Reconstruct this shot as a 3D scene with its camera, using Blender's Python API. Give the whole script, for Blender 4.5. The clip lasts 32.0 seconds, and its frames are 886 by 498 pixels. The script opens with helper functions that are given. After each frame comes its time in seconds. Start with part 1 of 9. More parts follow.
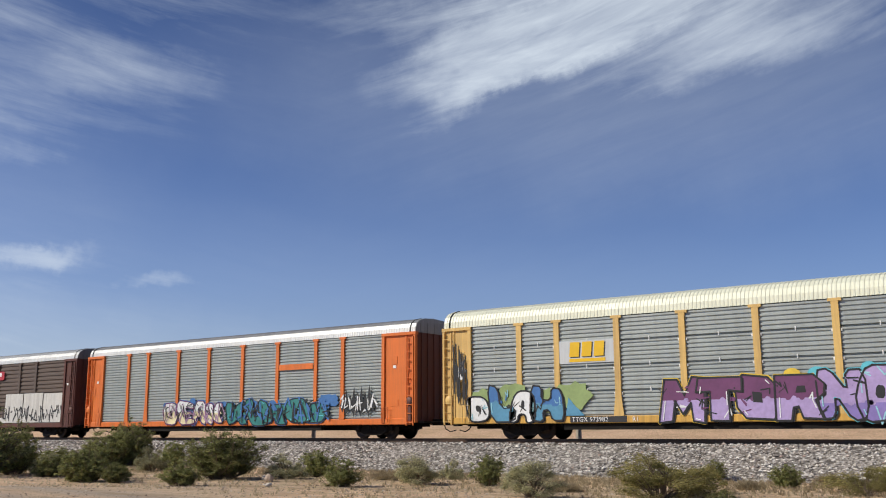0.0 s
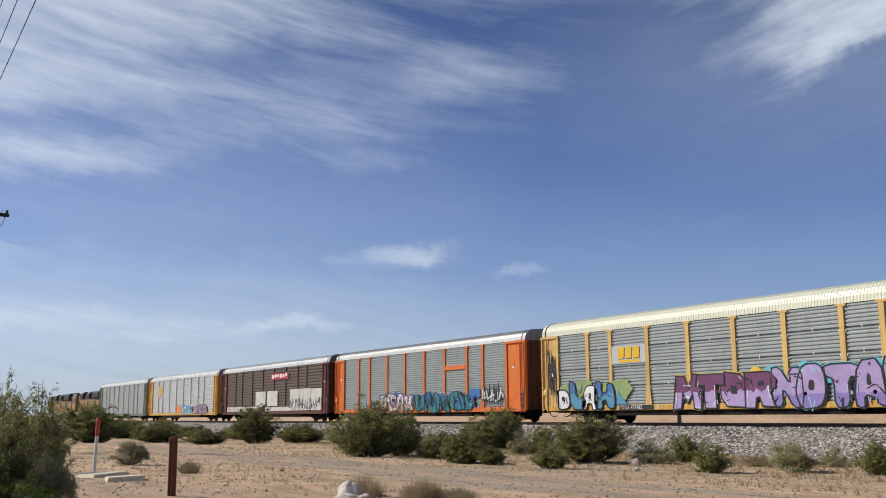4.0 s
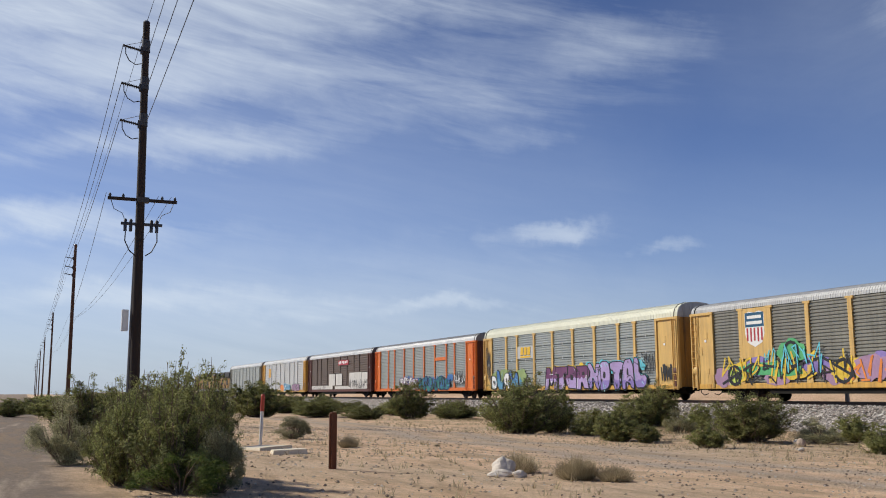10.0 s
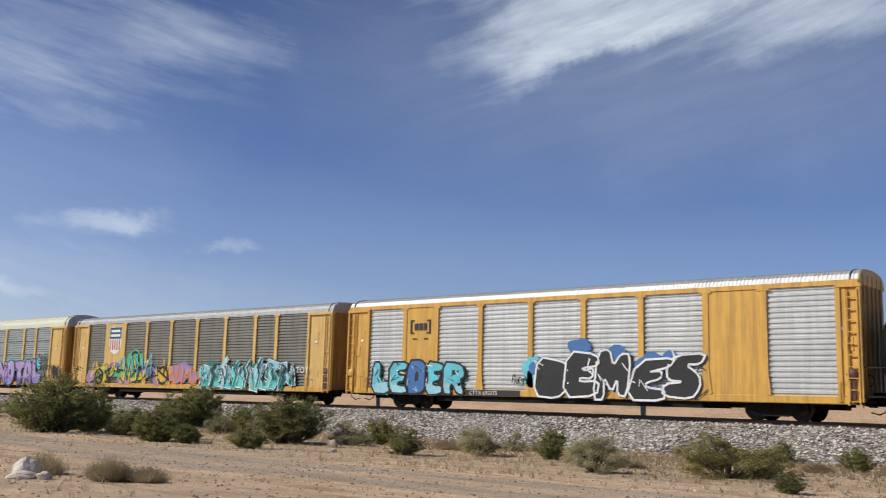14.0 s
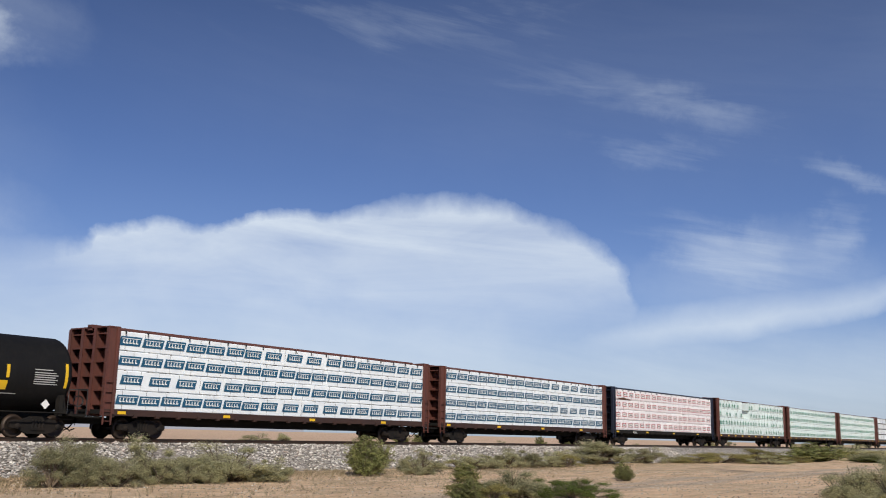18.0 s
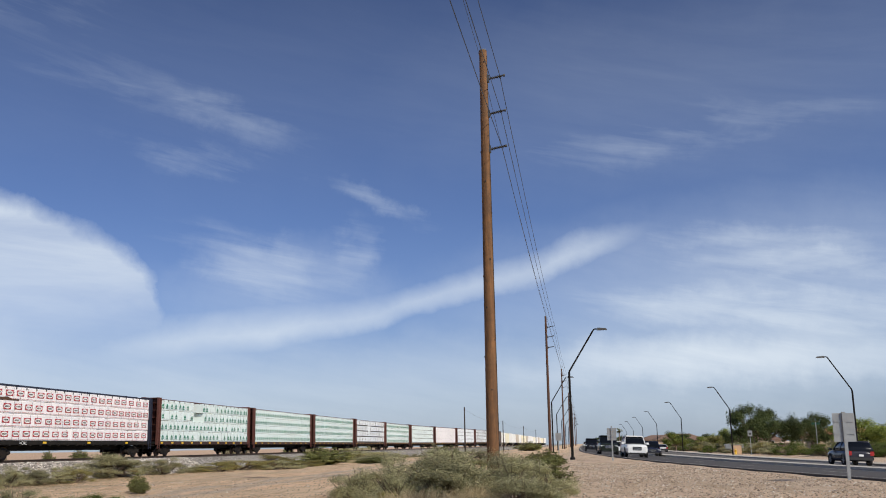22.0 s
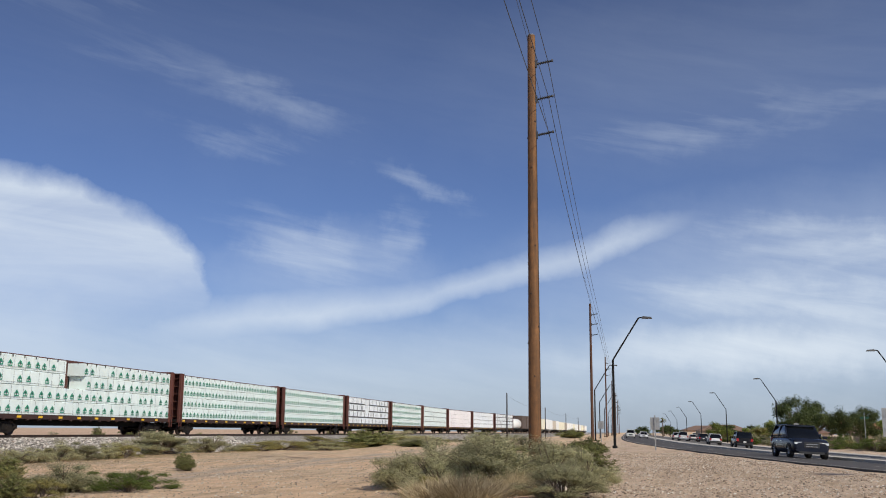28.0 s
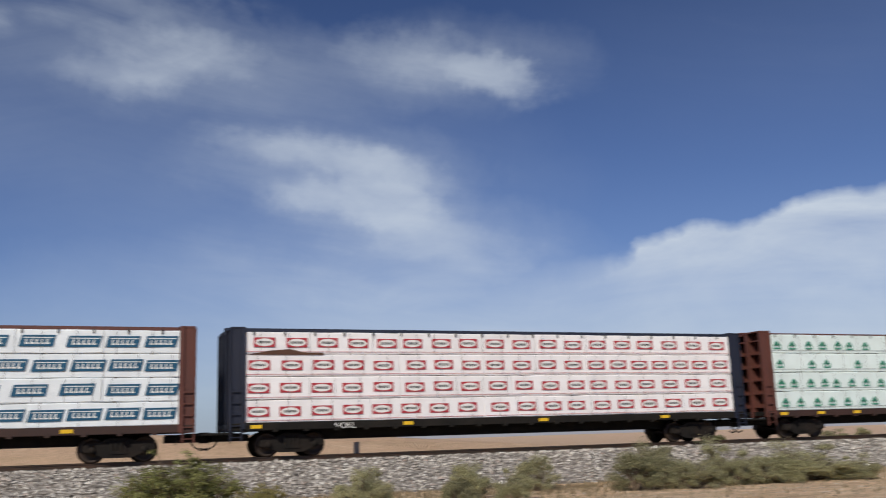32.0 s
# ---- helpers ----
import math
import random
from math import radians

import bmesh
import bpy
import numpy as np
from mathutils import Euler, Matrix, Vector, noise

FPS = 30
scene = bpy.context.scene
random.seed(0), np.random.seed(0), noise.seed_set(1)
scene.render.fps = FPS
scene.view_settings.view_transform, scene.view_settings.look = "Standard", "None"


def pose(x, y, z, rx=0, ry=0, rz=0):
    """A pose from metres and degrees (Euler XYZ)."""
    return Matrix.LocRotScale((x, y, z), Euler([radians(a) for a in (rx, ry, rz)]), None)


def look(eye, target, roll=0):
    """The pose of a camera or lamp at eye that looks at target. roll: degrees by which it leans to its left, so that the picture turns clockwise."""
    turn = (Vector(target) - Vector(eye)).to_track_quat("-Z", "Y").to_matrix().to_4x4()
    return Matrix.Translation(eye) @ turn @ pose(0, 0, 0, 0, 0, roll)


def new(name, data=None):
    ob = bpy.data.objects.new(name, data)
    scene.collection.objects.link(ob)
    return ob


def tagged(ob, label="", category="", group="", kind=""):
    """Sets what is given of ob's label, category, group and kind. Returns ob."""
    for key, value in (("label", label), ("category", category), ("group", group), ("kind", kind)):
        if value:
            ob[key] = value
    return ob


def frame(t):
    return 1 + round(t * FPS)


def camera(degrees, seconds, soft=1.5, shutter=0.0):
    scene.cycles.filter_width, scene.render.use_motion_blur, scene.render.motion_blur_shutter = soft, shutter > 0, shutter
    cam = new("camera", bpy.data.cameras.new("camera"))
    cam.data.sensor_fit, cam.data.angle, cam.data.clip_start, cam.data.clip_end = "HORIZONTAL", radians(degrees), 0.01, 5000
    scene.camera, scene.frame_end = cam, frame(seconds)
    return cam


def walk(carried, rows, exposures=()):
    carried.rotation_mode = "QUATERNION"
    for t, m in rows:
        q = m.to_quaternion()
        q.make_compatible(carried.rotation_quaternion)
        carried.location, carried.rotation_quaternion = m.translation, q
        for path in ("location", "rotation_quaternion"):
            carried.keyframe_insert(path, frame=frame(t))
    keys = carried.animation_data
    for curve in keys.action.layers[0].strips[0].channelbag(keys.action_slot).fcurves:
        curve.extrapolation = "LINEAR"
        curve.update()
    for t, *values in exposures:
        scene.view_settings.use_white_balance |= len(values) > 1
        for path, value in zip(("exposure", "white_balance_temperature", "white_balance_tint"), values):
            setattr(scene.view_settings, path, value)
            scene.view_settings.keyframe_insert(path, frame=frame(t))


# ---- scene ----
# ---- camera ----
EYE = (0.0, 0.0, 1.65)
cam = camera(49.68, 32.0, soft=1.0, shutter=0.08)
# seconds, yaw, pitch, roll
TURNS = [
    (0.0, 36.49, 10.59, 0.29),
    (0.5, 42.89, 10.94, -0.02),
    (1.0, 46.67, 11.11, -0.51),
    (1.5, 48.09, 10.95, -0.58),
    (2.0, 48.44, 10.71, -0.35),
    (2.5, 48.89, 10.38, 0.14),
    (3.0, 50.54, 10.18, 0.49),
    (3.5, 53.73, 9.98, 0.44),
    (4.0, 57.72, 9.83, 0.41),
    (4.5, 61.45, 9.58, 0.15),
    (6.5, 65.43, 9.34, -0.45),
    (7.0, 65.38, 9.36, -0.50),
    (7.5, 65.40, 9.31, -0.40),
    (8.0, 65.79, 9.22, -0.19),
    (8.5, 66.38, 9.10, -0.05),
    (9.0, 66.95, 8.99, 0.06),
    (9.5, 67.11, 8.81, 0.19),
    (10.0, 66.71, 8.54, 0.16),
    (10.5, 66.03, 8.25, 0.16),
    (11.0, 65.39, 8.08, 0.20),
    (11.5, 64.86, 8.11, 0.43),
    (12.0, 63.74, 8.22, 0.56),
    (12.5, 61.21, 8.27, 0.45),
    (13.0, 56.64, 8.39, -0.18),
    (13.5, 49.65, 8.58, -0.98),
    (15.5, 1.16, 9.82, -1.89),
    (16.0, -14.37, 9.93, -1.95),
    (16.4, -26.47, 10.03, -1.90),
    (17.0, -41.01, 10.25, -2.01),
    (17.5, -48.80, 10.71, -1.40),
    (18.0, -54.12, 10.99, -1.31),
    (18.5, -58.98, 11.01, -1.14),
    (19.0, -64.33, 10.86, -0.86),
    (19.5, -70.14, 10.60, -0.61),
    (20.0, -76.29, 10.40, -0.30),
    (20.5, -82.21, 10.16, -0.08),
    (21.0, -82.65, 11.48, 1.29),
    (21.5, -83.19, 13.33, 1.12),
    (22.0, -81.79, 11.62, 0.89),
    (22.5, -82.02, 12.07, 0.36),
    (23.0, -82.69, 12.41, 0.41),
    (23.5, -83.20, 11.92, 0.77),
    (24.0, -83.21, 11.52, 1.10),
    (24.5, -83.08, 11.21, 1.25),
    (26.5, -81.30, 11.04, -0.05),
    (27.0, -80.34, 10.93, -0.38),
    (27.5, -79.50, 10.83, -0.46),
    (28.0, -79.33, 10.75, -0.49),
    (28.5, -79.61, 10.53, -0.41),
    (29.0, -79.74, 10.23, -0.28),
    (29.5, -79.15, 9.92, -0.39),
    (30.0, -77.28, 9.84, -0.37),
    (30.5, -74.21, 10.20, -0.52),
    (31.0, -70.07, 10.75, -0.35),
    (31.5, -55.14, 11.56, 0.93),
    (31.7, -43.75, 11.72, 1.30),
    (32.0, -21.52, 11.17, 1.78),
]
walk(cam, [(t, pose(*EYE, 90 + p, r, y)) for t, y, p, r in TURNS], [(0.0, 0.0), (14.0, 0.0), (15.5, 0.20), (16.2, 0.16), (17.0, 0.0), (18.0, 0.0), (30.8, 0.0), (31.4, -0.12), (32.0, -0.22)])

# ---- sky, sun ----
SUN_DIR = Vector((-0.52, -0.62, 0.62)).normalized()


def node(nt, kind, **props):
    n = nt.nodes.new(kind)
    for k, v in props.items():
        if k == "op":
            n.operation = v
        elif k == "blend":
            n.blend_type = v
        elif k == "dtype":
            n.data_type = v
        elif k == "dims":
            n.noise_dimensions = v
    return n


def math_node(nt, op, a, b=0.0, clamp=False):
    n = node(nt, "ShaderNodeMath", op=op)
    n.use_clamp = clamp
    for i, v in enumerate((a, b)):
        if isinstance(v, (int, float)):
            n.inputs[i].default_value = v
        else:
            nt.links.new(v, n.inputs[i])
    return n.outputs[0]


def noise_node(nt, vec, scale, detail=4.0, rough=0.5, dist=0.0):
    n = node(nt, "ShaderNodeTexNoise")
    n.inputs["Scale"].default_value = scale
    n.inputs["Detail"].default_value = detail
    n.inputs["Roughness"].default_value = rough
    n.inputs["Distortion"].default_value = dist
    if vec is not None:
        nt.links.new(vec, n.inputs["Vector"])
    return n.outputs["Fac"]


def ramp(nt, fac, stops):
    n = node(nt, "ShaderNodeValToRGB")
    els = n.color_ramp.elements
    while len(els) < len(stops):
        els.new(0.5)
    for e, (p, c) in zip(els, stops):
        e.position = p
        e.color = (*c, 1) if len(c) == 3 else c
    nt.links.new(fac, n.inputs[0])
    return n.outputs[0]


def mix_rgb(nt, fac, a, b, blend="MIX"):
    n = node(nt, "ShaderNodeMix", dtype="RGBA", blend=blend)
    for sock, v in ((n.inputs[0], fac), (n.inputs[6], a), (n.inputs[7], b)):
        if isinstance(v, (int, float)):
            sock.default_value = v
        elif isinstance(v, tuple):
            sock.default_value = (*v, 1) if len(v) == 3 else v
        else:
            nt.links.new(v, sock)
    return n.outputs[2]


def mapping(nt, vec, loc=(0, 0, 0), rot=(0, 0, 0), scale=(1, 1, 1)):
    n = node(nt, "ShaderNodeMapping")
    n.inputs["Location"].default_value = loc
    n.inputs["Rotation"].default_value = [radians(a) for a in rot]
    n.inputs["Scale"].default_value = scale
    nt.links.new(vec, n.inputs["Vector"])
    return n.outputs[0]


SKY_STRENGTH = 0.105


def make_world():
    world = bpy.data.worlds.new("sky")
    scene.world = world
    world.use_nodes = True
    nt = world.node_tree
    nt.nodes.clear()
    out = node(nt, "ShaderNodeOutputWorld")
    bg = node(nt, "ShaderNodeBackground")
    sky = node(nt, "ShaderNodeTexSky")
    sky.sky_type = "NISHITA"
    sky.sun_disc = False
    sky.sun_elevation = math.asin(SUN_DIR.z)
    sky.sun_rotation = math.atan2(SUN_DIR.x, SUN_DIR.y)
    sky.altitude = 400
    sky.air_density = 1.0
    sky.dust_density = 0.6
    sky.ozone_density = 3.0
    tc = node(nt, "ShaderNodeTexCoord")
    sep = node(nt, "ShaderNodeSeparateXYZ")
    nt.links.new(tc.outputs["Generated"], sep.inputs[0])
    x, y, z = sep.outputs
    # azimuth (degrees, left of the track's normal) and elevation of each direction
    az = math_node(nt, "MULTIPLY", math_node(nt, "ARCTAN2", math_node(nt, "MULTIPLY", x, -1.0), y), 57.2958)
    el = math_node(nt, "MULTIPLY", math_node(nt, "ARCSINE", z), 57.2958)
    gen = tc.outputs["Generated"]
    wob1 = math_node(nt, "SUBTRACT", noise_node(nt, gen, 9.0, 8, 0.62), 0.5)
    wob2 = math_node(nt, "SUBTRACT", noise_node(nt, mapping(nt, gen, (3, 1, 2)), 9.0, 8, 0.62), 0.5)
    sky_map = node(nt, "ShaderNodeCombineXYZ")
    nt.links.new(math_node(nt, "ADD", az, math_node(nt, "MULTIPLY", wob1, 9.0)), sky_map.inputs[0])
    nt.links.new(math_node(nt, "ADD", el, math_node(nt, "MULTIPLY", wob2, 4.0)), sky_map.inputs[1])
    flat = node(nt, "ShaderNodeCombineXYZ")
    nt.links.new(az, flat.inputs[0])
    nt.links.new(el, flat.inputs[1])

    def patch(a, e, ra, re, tilt=0.0, soft=1.0):
        # a soft ellipse round the direction (a, e): soft in its middle, 0 outside
        mp = node(nt, "ShaderNodeMapping")
        mp.vector_type = "TEXTURE"
        mp.inputs["Location"].default_value = (a, e, 0)
        mp.inputs["Rotation"].default_value = (0, 0, radians(tilt))
        mp.inputs["Scale"].default_value = (ra, re, 1)
        nt.links.new(sky_map.outputs[0], mp.inputs["Vector"])
        dot = node(nt, "ShaderNodeVectorMath", op="DOT_PRODUCT")
        nt.links.new(mp.outputs[0], dot.inputs[0])
        nt.links.new(mp.outputs[0], dot.inputs[1])
        inner = math_node(nt, "SUBTRACT", 1.0, dot.outputs["Value"], True)
        return math_node(nt, "MULTIPLY", math_node(nt, "POWER", inner, 1.4), soft)

    def total(items):
        acc = items[0]
        for it in items[1:]:
            acc = math_node(nt, "ADD", acc, it)
        return acc

    def along(stops, lo=-130.0, hi=130.0):
        # three numbers that vary with the azimuth: heights over 20 degrees, strength
        pos = math_node(nt, "DIVIDE", math_node(nt, "SUBTRACT", math_node(nt, "ADD", az, math_node(nt, "MULTIPLY", wob1, 4.0)), lo), hi - lo, True)
        c = node(nt, "ShaderNodeSeparateColor")
        nt.links.new(ramp(nt, pos, [((a - lo) / (hi - lo), (p / 20, q / 20, r)) for a, p, q, r in stops]), c.inputs[0])
        return c.outputs

    # wisps combed by the wind, and softer broken cloud
    def combed(slope, long, wide, seed, detail=9, rough=0.6, dist=0.5):
        # fibres drawn out along a slope across the sky
        turned = mapping(nt, flat.outputs[0], (seed, seed * 1.7, 0), (0, 0, -slope))
        return noise_node(nt, mapping(nt, turned, (0, 0, 0), (0, 0, 0), (1 / long, 1 / wide, 1)), 1.0, detail, rough, dist)

    def blend(a, b, k):
        return math_node(nt, "ADD", math_node(nt, "MULTIPLY", a, 1 - k), math_node(nt, "MULTIPLY", b, k))

    outer = blend(combed(8, 17, 2.7, 4.0, dist=1.0), combed(12, 6.5, 0.8, 9.0), 0.36)
    inner_w = blend(combed(-13, 15, 2.6, 2.0, dist=1.1), combed(-18, 6, 0.75, 7.0), 0.40)
    mid_part = math_node(nt, "MULTIPLY", math_node(nt, "MULTIPLY", math_node(nt, "ADD", az, 4.0), 0.12, True), math_node(nt, "MULTIPLY", math_node(nt, "SUBTRACT", 48.0, az), 0.12, True))
    wisp = math_node(nt, "ADD", math_node(nt, "MULTIPLY", outer, math_node(nt, "SUBTRACT", 1.0, mid_part)), math_node(nt, "MULTIPLY", inner_w, mid_part))
    layers = combed(3, 16, 2.6, 5.0, 8, 0.58, 0.6)
    w3 = noise_node(nt, mapping(nt, flat.outputs[0], (1, 5, 0), (0, 0, 20), (0.14, 0.27, 1)), 1.0, 9, 0.6, 0.7)
    streaks = total([
        patch(25, 24.4, 23, 3.4, -3, 1.2),
        patch(32, 22.0, 12, 2.6, -12, 1.15),
        patch(33.5, 19.9, 8, 1.3, -17, 0.75),
        patch(18, 21.2, 12, 2.1, -6, 0.9),
        patch(53, 24.4, 12, 2.2, 0, 0.22),
        patch(56, 20.0, 7, 2.0, 0, 0.35),
        patch(88, 22.5, 30, 6.0, 0, 1.1),
        patch(66, 23.8, 22, 3.4, 0, 0.42),
        patch(90, 17.2, 18, 2.6, -3, 0.9),
        patch(83, 14.4, 16, 1.8, -5, 0.9),
        patch(69, 17.6, 12, 2.8, 0, 0.6),
        patch(58, 19.5, 10, 4.0, 0, 0.36),
        patch(90, 9.4, 15, 1.8, 0, 0.95),
        patch(82, 5.3, 20, 1.2, 0, 0.75),
        patch(66, 5.0, 6, 0.7, 0, 0.75),
        patch(60.6, 9.5, 4.8, 0.8, -6, 0.60),
        patch(61.5, 9.1, 9, 1.6, 0, 0.45),
        patch(52.6, 8.9, 3.6, 0.7, 0, 0.75),
        patch(62.5, 15.2, 5, 1.2, 0, 0.5),
        patch(-65.5, 19.9, 11, 1.7, 13, 0.26),
        patch(-70, 18.9, 6, 1.4, 13, 0.26),
        patch(-67.0, 16.7, 6, 1.3, 8, 0.42),
        patch(-77.6, 14.4, 4.5, 0.9, 24, 0.50),
        patch(-76.3, 11.4, 2.6, 2.4, 12, 0.6),
        patch(-70, 10.4, 7, 2.8, 20, 0.7),
        patch(-96, 17.8, 15, 1.8, -6, 0.38),
        patch(-101, 11.2, 10, 1.2, 8, 0.7),
        patch(-104, 9.6, 12, 1.0, 5, 0.7),
        patch(-101, 7.3, 15, 2.0, 4, 0.9),
        patch(-52, 24.0, 16, 2.2, 0, 0.32),
        patch(140, 35, 60, 30, 0, 0.6),
        patch(-150, 30, 45, 25, 0, 0.5),
    ])
    broken = total([
        patch(-6.4, 22.2, 7, 1.9, 4, 1.0),
        patch(-2.2, 20.8, 5, 1.3, 0, 0.75),
        patch(6.4, 22.6, 4, 1.6, 0, 0.9),
        patch(-2, 24.6, 12, 2.0, 0, 0.7),
        patch(-22, 22.2, 9, 2.6, 6, 0.85),
        patch(-26.0, 21.0, 5, 1.7, 20, 0.9),
        patch(-12.6, 17.4, 8, 1.8, 5, 1.0),
        patch(-18.4, 15.6, 6.0, 1.9, 6, 1.1),
        patch(-16.4, 14.2, 7.0, 1.5, 6, 1.0),
        patch(-17, 13.0, 9, 2.4, 8, 0.6),
        patch(-23, 11.8, 9, 2.6, 14, 0.7),
        patch(-19, 8.8, 15, 3.2, 6, 0.7),
    ])
    # the great bank: its top edge along the azimuth, and how solid it is
    top, edge, firm = along([(-130, 0, 0, 0), (-66.6, 5.0, 1.6, 0.0), (-65.4, 9.6, 1.4, 0.8), (-63.4, 11.5, 1.2, 1), (-61, 12.8, 1.2, 1), (-57.9, 14.3, 1.2, 1), (-54.7, 14.6, 1.4, 1), (-50.7, 14.3, 1.6, 1), (-48, 13.2, 0.9, 1), (-45.6, 13.2, 0.7, 1), (-43.2, 13.0, 0.7, 1), (-39.8, 11.6, 0.7, 1), (-36.6, 12.2, 0.7, 1), (-33, 11.4, 0.7, 1), (-32, 10.2, 1.6, 0.85), (-26, 10.2, 3.5, 0.75), (-14, 9.0, 4.0, 0.5), (0, 5, 4, 0.0)])[:3]
    rise = math_node(nt, "SUBTRACT", math_node(nt, "MULTIPLY", top, 20.0), math_node(nt, "ADD", el, math_node(nt, "MULTIPLY", wob2, -2.6)))
    body = math_node(nt, "MULTIPLY", math_node(nt, "DIVIDE", rise, math_node(nt, "MAXIMUM", math_node(nt, "MULTIPLY", edge, 20.0), 0.5), True), firm)
    foot = math_node(nt, "ADD", 0.30, math_node(nt, "MULTIPLY", math_node(nt, "SUBTRACT", el, 4.0), 0.078), True)
    solid = math_node(nt, "MULTIPLY", math_node(nt, "MULTIPLY", body, foot), math_node(nt, "ADD", 0.05, math_node(nt, "ADD", math_node(nt, "MULTIPLY", w3, 0.55), math_node(nt, "MULTIPLY", layers, 0.95))))
    # its western end curls under
    under = math_node(nt, "MULTIPLY", math_node(nt, "SUBTRACT", math_node(nt, "ADD", el, math_node(nt, "MULTIPLY", wob2, 2.0)), 5.2), 0.34, True)
    curl = math_node(nt, "MULTIPLY", math_node(nt, "SUBTRACT", -55.0, az), 0.13, True)
    solid = math_node(nt, "MULTIPLY", solid, math_node(nt, "SUBTRACT", 1.0, math_node(nt, "MULTIPLY", curl, math_node(nt, "SUBTRACT", 1.0, under))))
    # the long ribbon beside it: lower edge, upper edge, strength
    low, high, force = along([(-130, 14, 14.5, 0), (-95.5, 12.3, 12.9, 0), (-93, 11.3, 12.9, 0.5), (-90, 10.2, 12.7, 0.9), (-86.7, 9.0, 11.2, 0.8), (-82.6, 8.0, 10.1, 0.85), (-78, 6.9, 9.0, 0.9), (-72, 5.6, 8.2, 0.8), (-66, 5.0, 7.6, 0.6), (-60, 4.5, 7, 0)])[:3]
    height = math_node(nt, "ADD", el, math_node(nt, "MULTIPLY", wob2, 1.6))
    up = math_node(nt, "SUBTRACT", height, math_node(nt, "MULTIPLY", low, 20.0), True)
    down = math_node(nt, "MULTIPLY", math_node(nt, "SUBTRACT", math_node(nt, "MULTIPLY", high, 20.0), height), 0.55, True)
    stripe = math_node(nt, "MULTIPLY", math_node(nt, "MULTIPLY", math_node(nt, "MULTIPLY", up, down), force), math_node(nt, "ADD", 0.45, math_node(nt, "MULTIPLY", w3, 0.75)))
    veil = total([
        patch(-60, 3.0, 55, 4.6, 0, 0.42),
        patch(-100, 4.6, 17, 1.9, 0, 0.42),
        patch(-72, 9.0, 9, 3.5, 0, 0.22),
        patch(86, 16, 36, 16, 0, 0.18),
        patch(25, 20, 34, 9, 0, 0.17),
        patch(-70, 22, 50, 9, 0, 0.05),
        patch(-12, 15, 20, 10, 0, 0.10),
        patch(-9, 21.6, 17, 3.4, 2, 0.17),
        patch(-24, 22, 9, 3.4, 6, 0.16),
        patch(-15, 16.0, 12, 3.4, 4, 0.16),
        patch(-21, 12.5, 12, 3.6, 10, 0.18),
        patch(-102, 7.5, 24, 7.5, 0, 0.34),
        patch(-102, 20, 26, 8, 0, 0.08),
        patch(-14, 6, 26, 7, 0, 0.24),
        patch(52, 8, 40, 7, 0, 0.06),
        patch(82, 3, 46, 7, 0, 0.34),
    ])
    veil = math_node(nt, "MULTIPLY", veil, math_node(nt, "ADD", 0.35, math_node(nt, "MULTIPLY", wisp, 1.3)))

    def torn(noise, mask, gain):
        body = math_node(nt, "ADD", noise, math_node(nt, "MULTIPLY", math_node(nt, "MINIMUM", mask, 1.3), 0.34))
        return math_node(nt, "MULTIPLY", math_node(nt, "MULTIPLY", math_node(nt, "SUBTRACT", body, 0.53), gain, True), math_node(nt, "POWER", math_node(nt, "MULTIPLY", mask, 1.15, True), 0.8))

    thin = torn(wisp, streaks, 1.5)
    soft = torn(blend(w3, combed(6, 9, 2.4, 3.0, 7, 0.52, 0.6), 0.6), broken, 1.05)
    cover = math_node(nt, "MAXIMUM", math_node(nt, "MAXIMUM", thin, soft), math_node(nt, "MAXIMUM", solid, stripe))
    # thin gauze shows beneath every cloud
    cover = math_node(nt, "SUBTRACT", 1.0, math_node(nt, "MULTIPLY", math_node(nt, "SUBTRACT", 1.0, cover, True), math_node(nt, "SUBTRACT", 1.0, veil, True)))
    cover = math_node(nt, "MAXIMUM", math_node(nt, "MINIMUM", cover, 0.88), 0.0)
    # pale haze low over the horizon
    haze = math_node(nt, "MULTIPLY", math_node(nt, "POWER", 2.718, math_node(nt, "MULTIPLY", math_node(nt, "MAXIMUM", el, 0.0), -0.15)), 0.62)
    tint = mix_rgb(nt, 1.0, sky.outputs[0], (0.548, 0.648, 0.955), "MULTIPLY")
    # the clear blue deepens overhead and away from the sun
    deep = math_node(nt, "SUBTRACT", 1.0, math_node(nt, "MULTIPLY", math_node(nt, "SUBTRACT", math_node(nt, "MINIMUM", el, 30.0), 8.0), 0.017, True))
    away = math_node(nt, "ADD", math_node(nt, "MULTIPLY", x, 0.64), math_node(nt, "MULTIPLY", y, 0.77))
    deep = math_node(nt, "MULTIPLY", deep, math_node(nt, "SUBTRACT", 1.0, math_node(nt, "MULTIPLY", math_node(nt, "MAXIMUM", away, 0.0), 0.14)))
    grey = node(nt, "ShaderNodeCombineColor")
    for i in range(3):
        nt.links.new(deep, grey.inputs[i])
    tint = mix_rgb(nt, 1.0, tint, grey.outputs[0], "MULTIPLY")
    base = mix_rgb(nt, haze, tint, (3.62, 4.32, 5.30))
    col = mix_rgb(nt, cover, base, (6.95, 7.7, 8.5))
    nt.links.new(col, bg.inputs["Color"])
    bg.inputs["Strength"].default_value = SKY_STRENGTH
    nt.links.new(bg.outputs[0], out.inputs["Surface"])


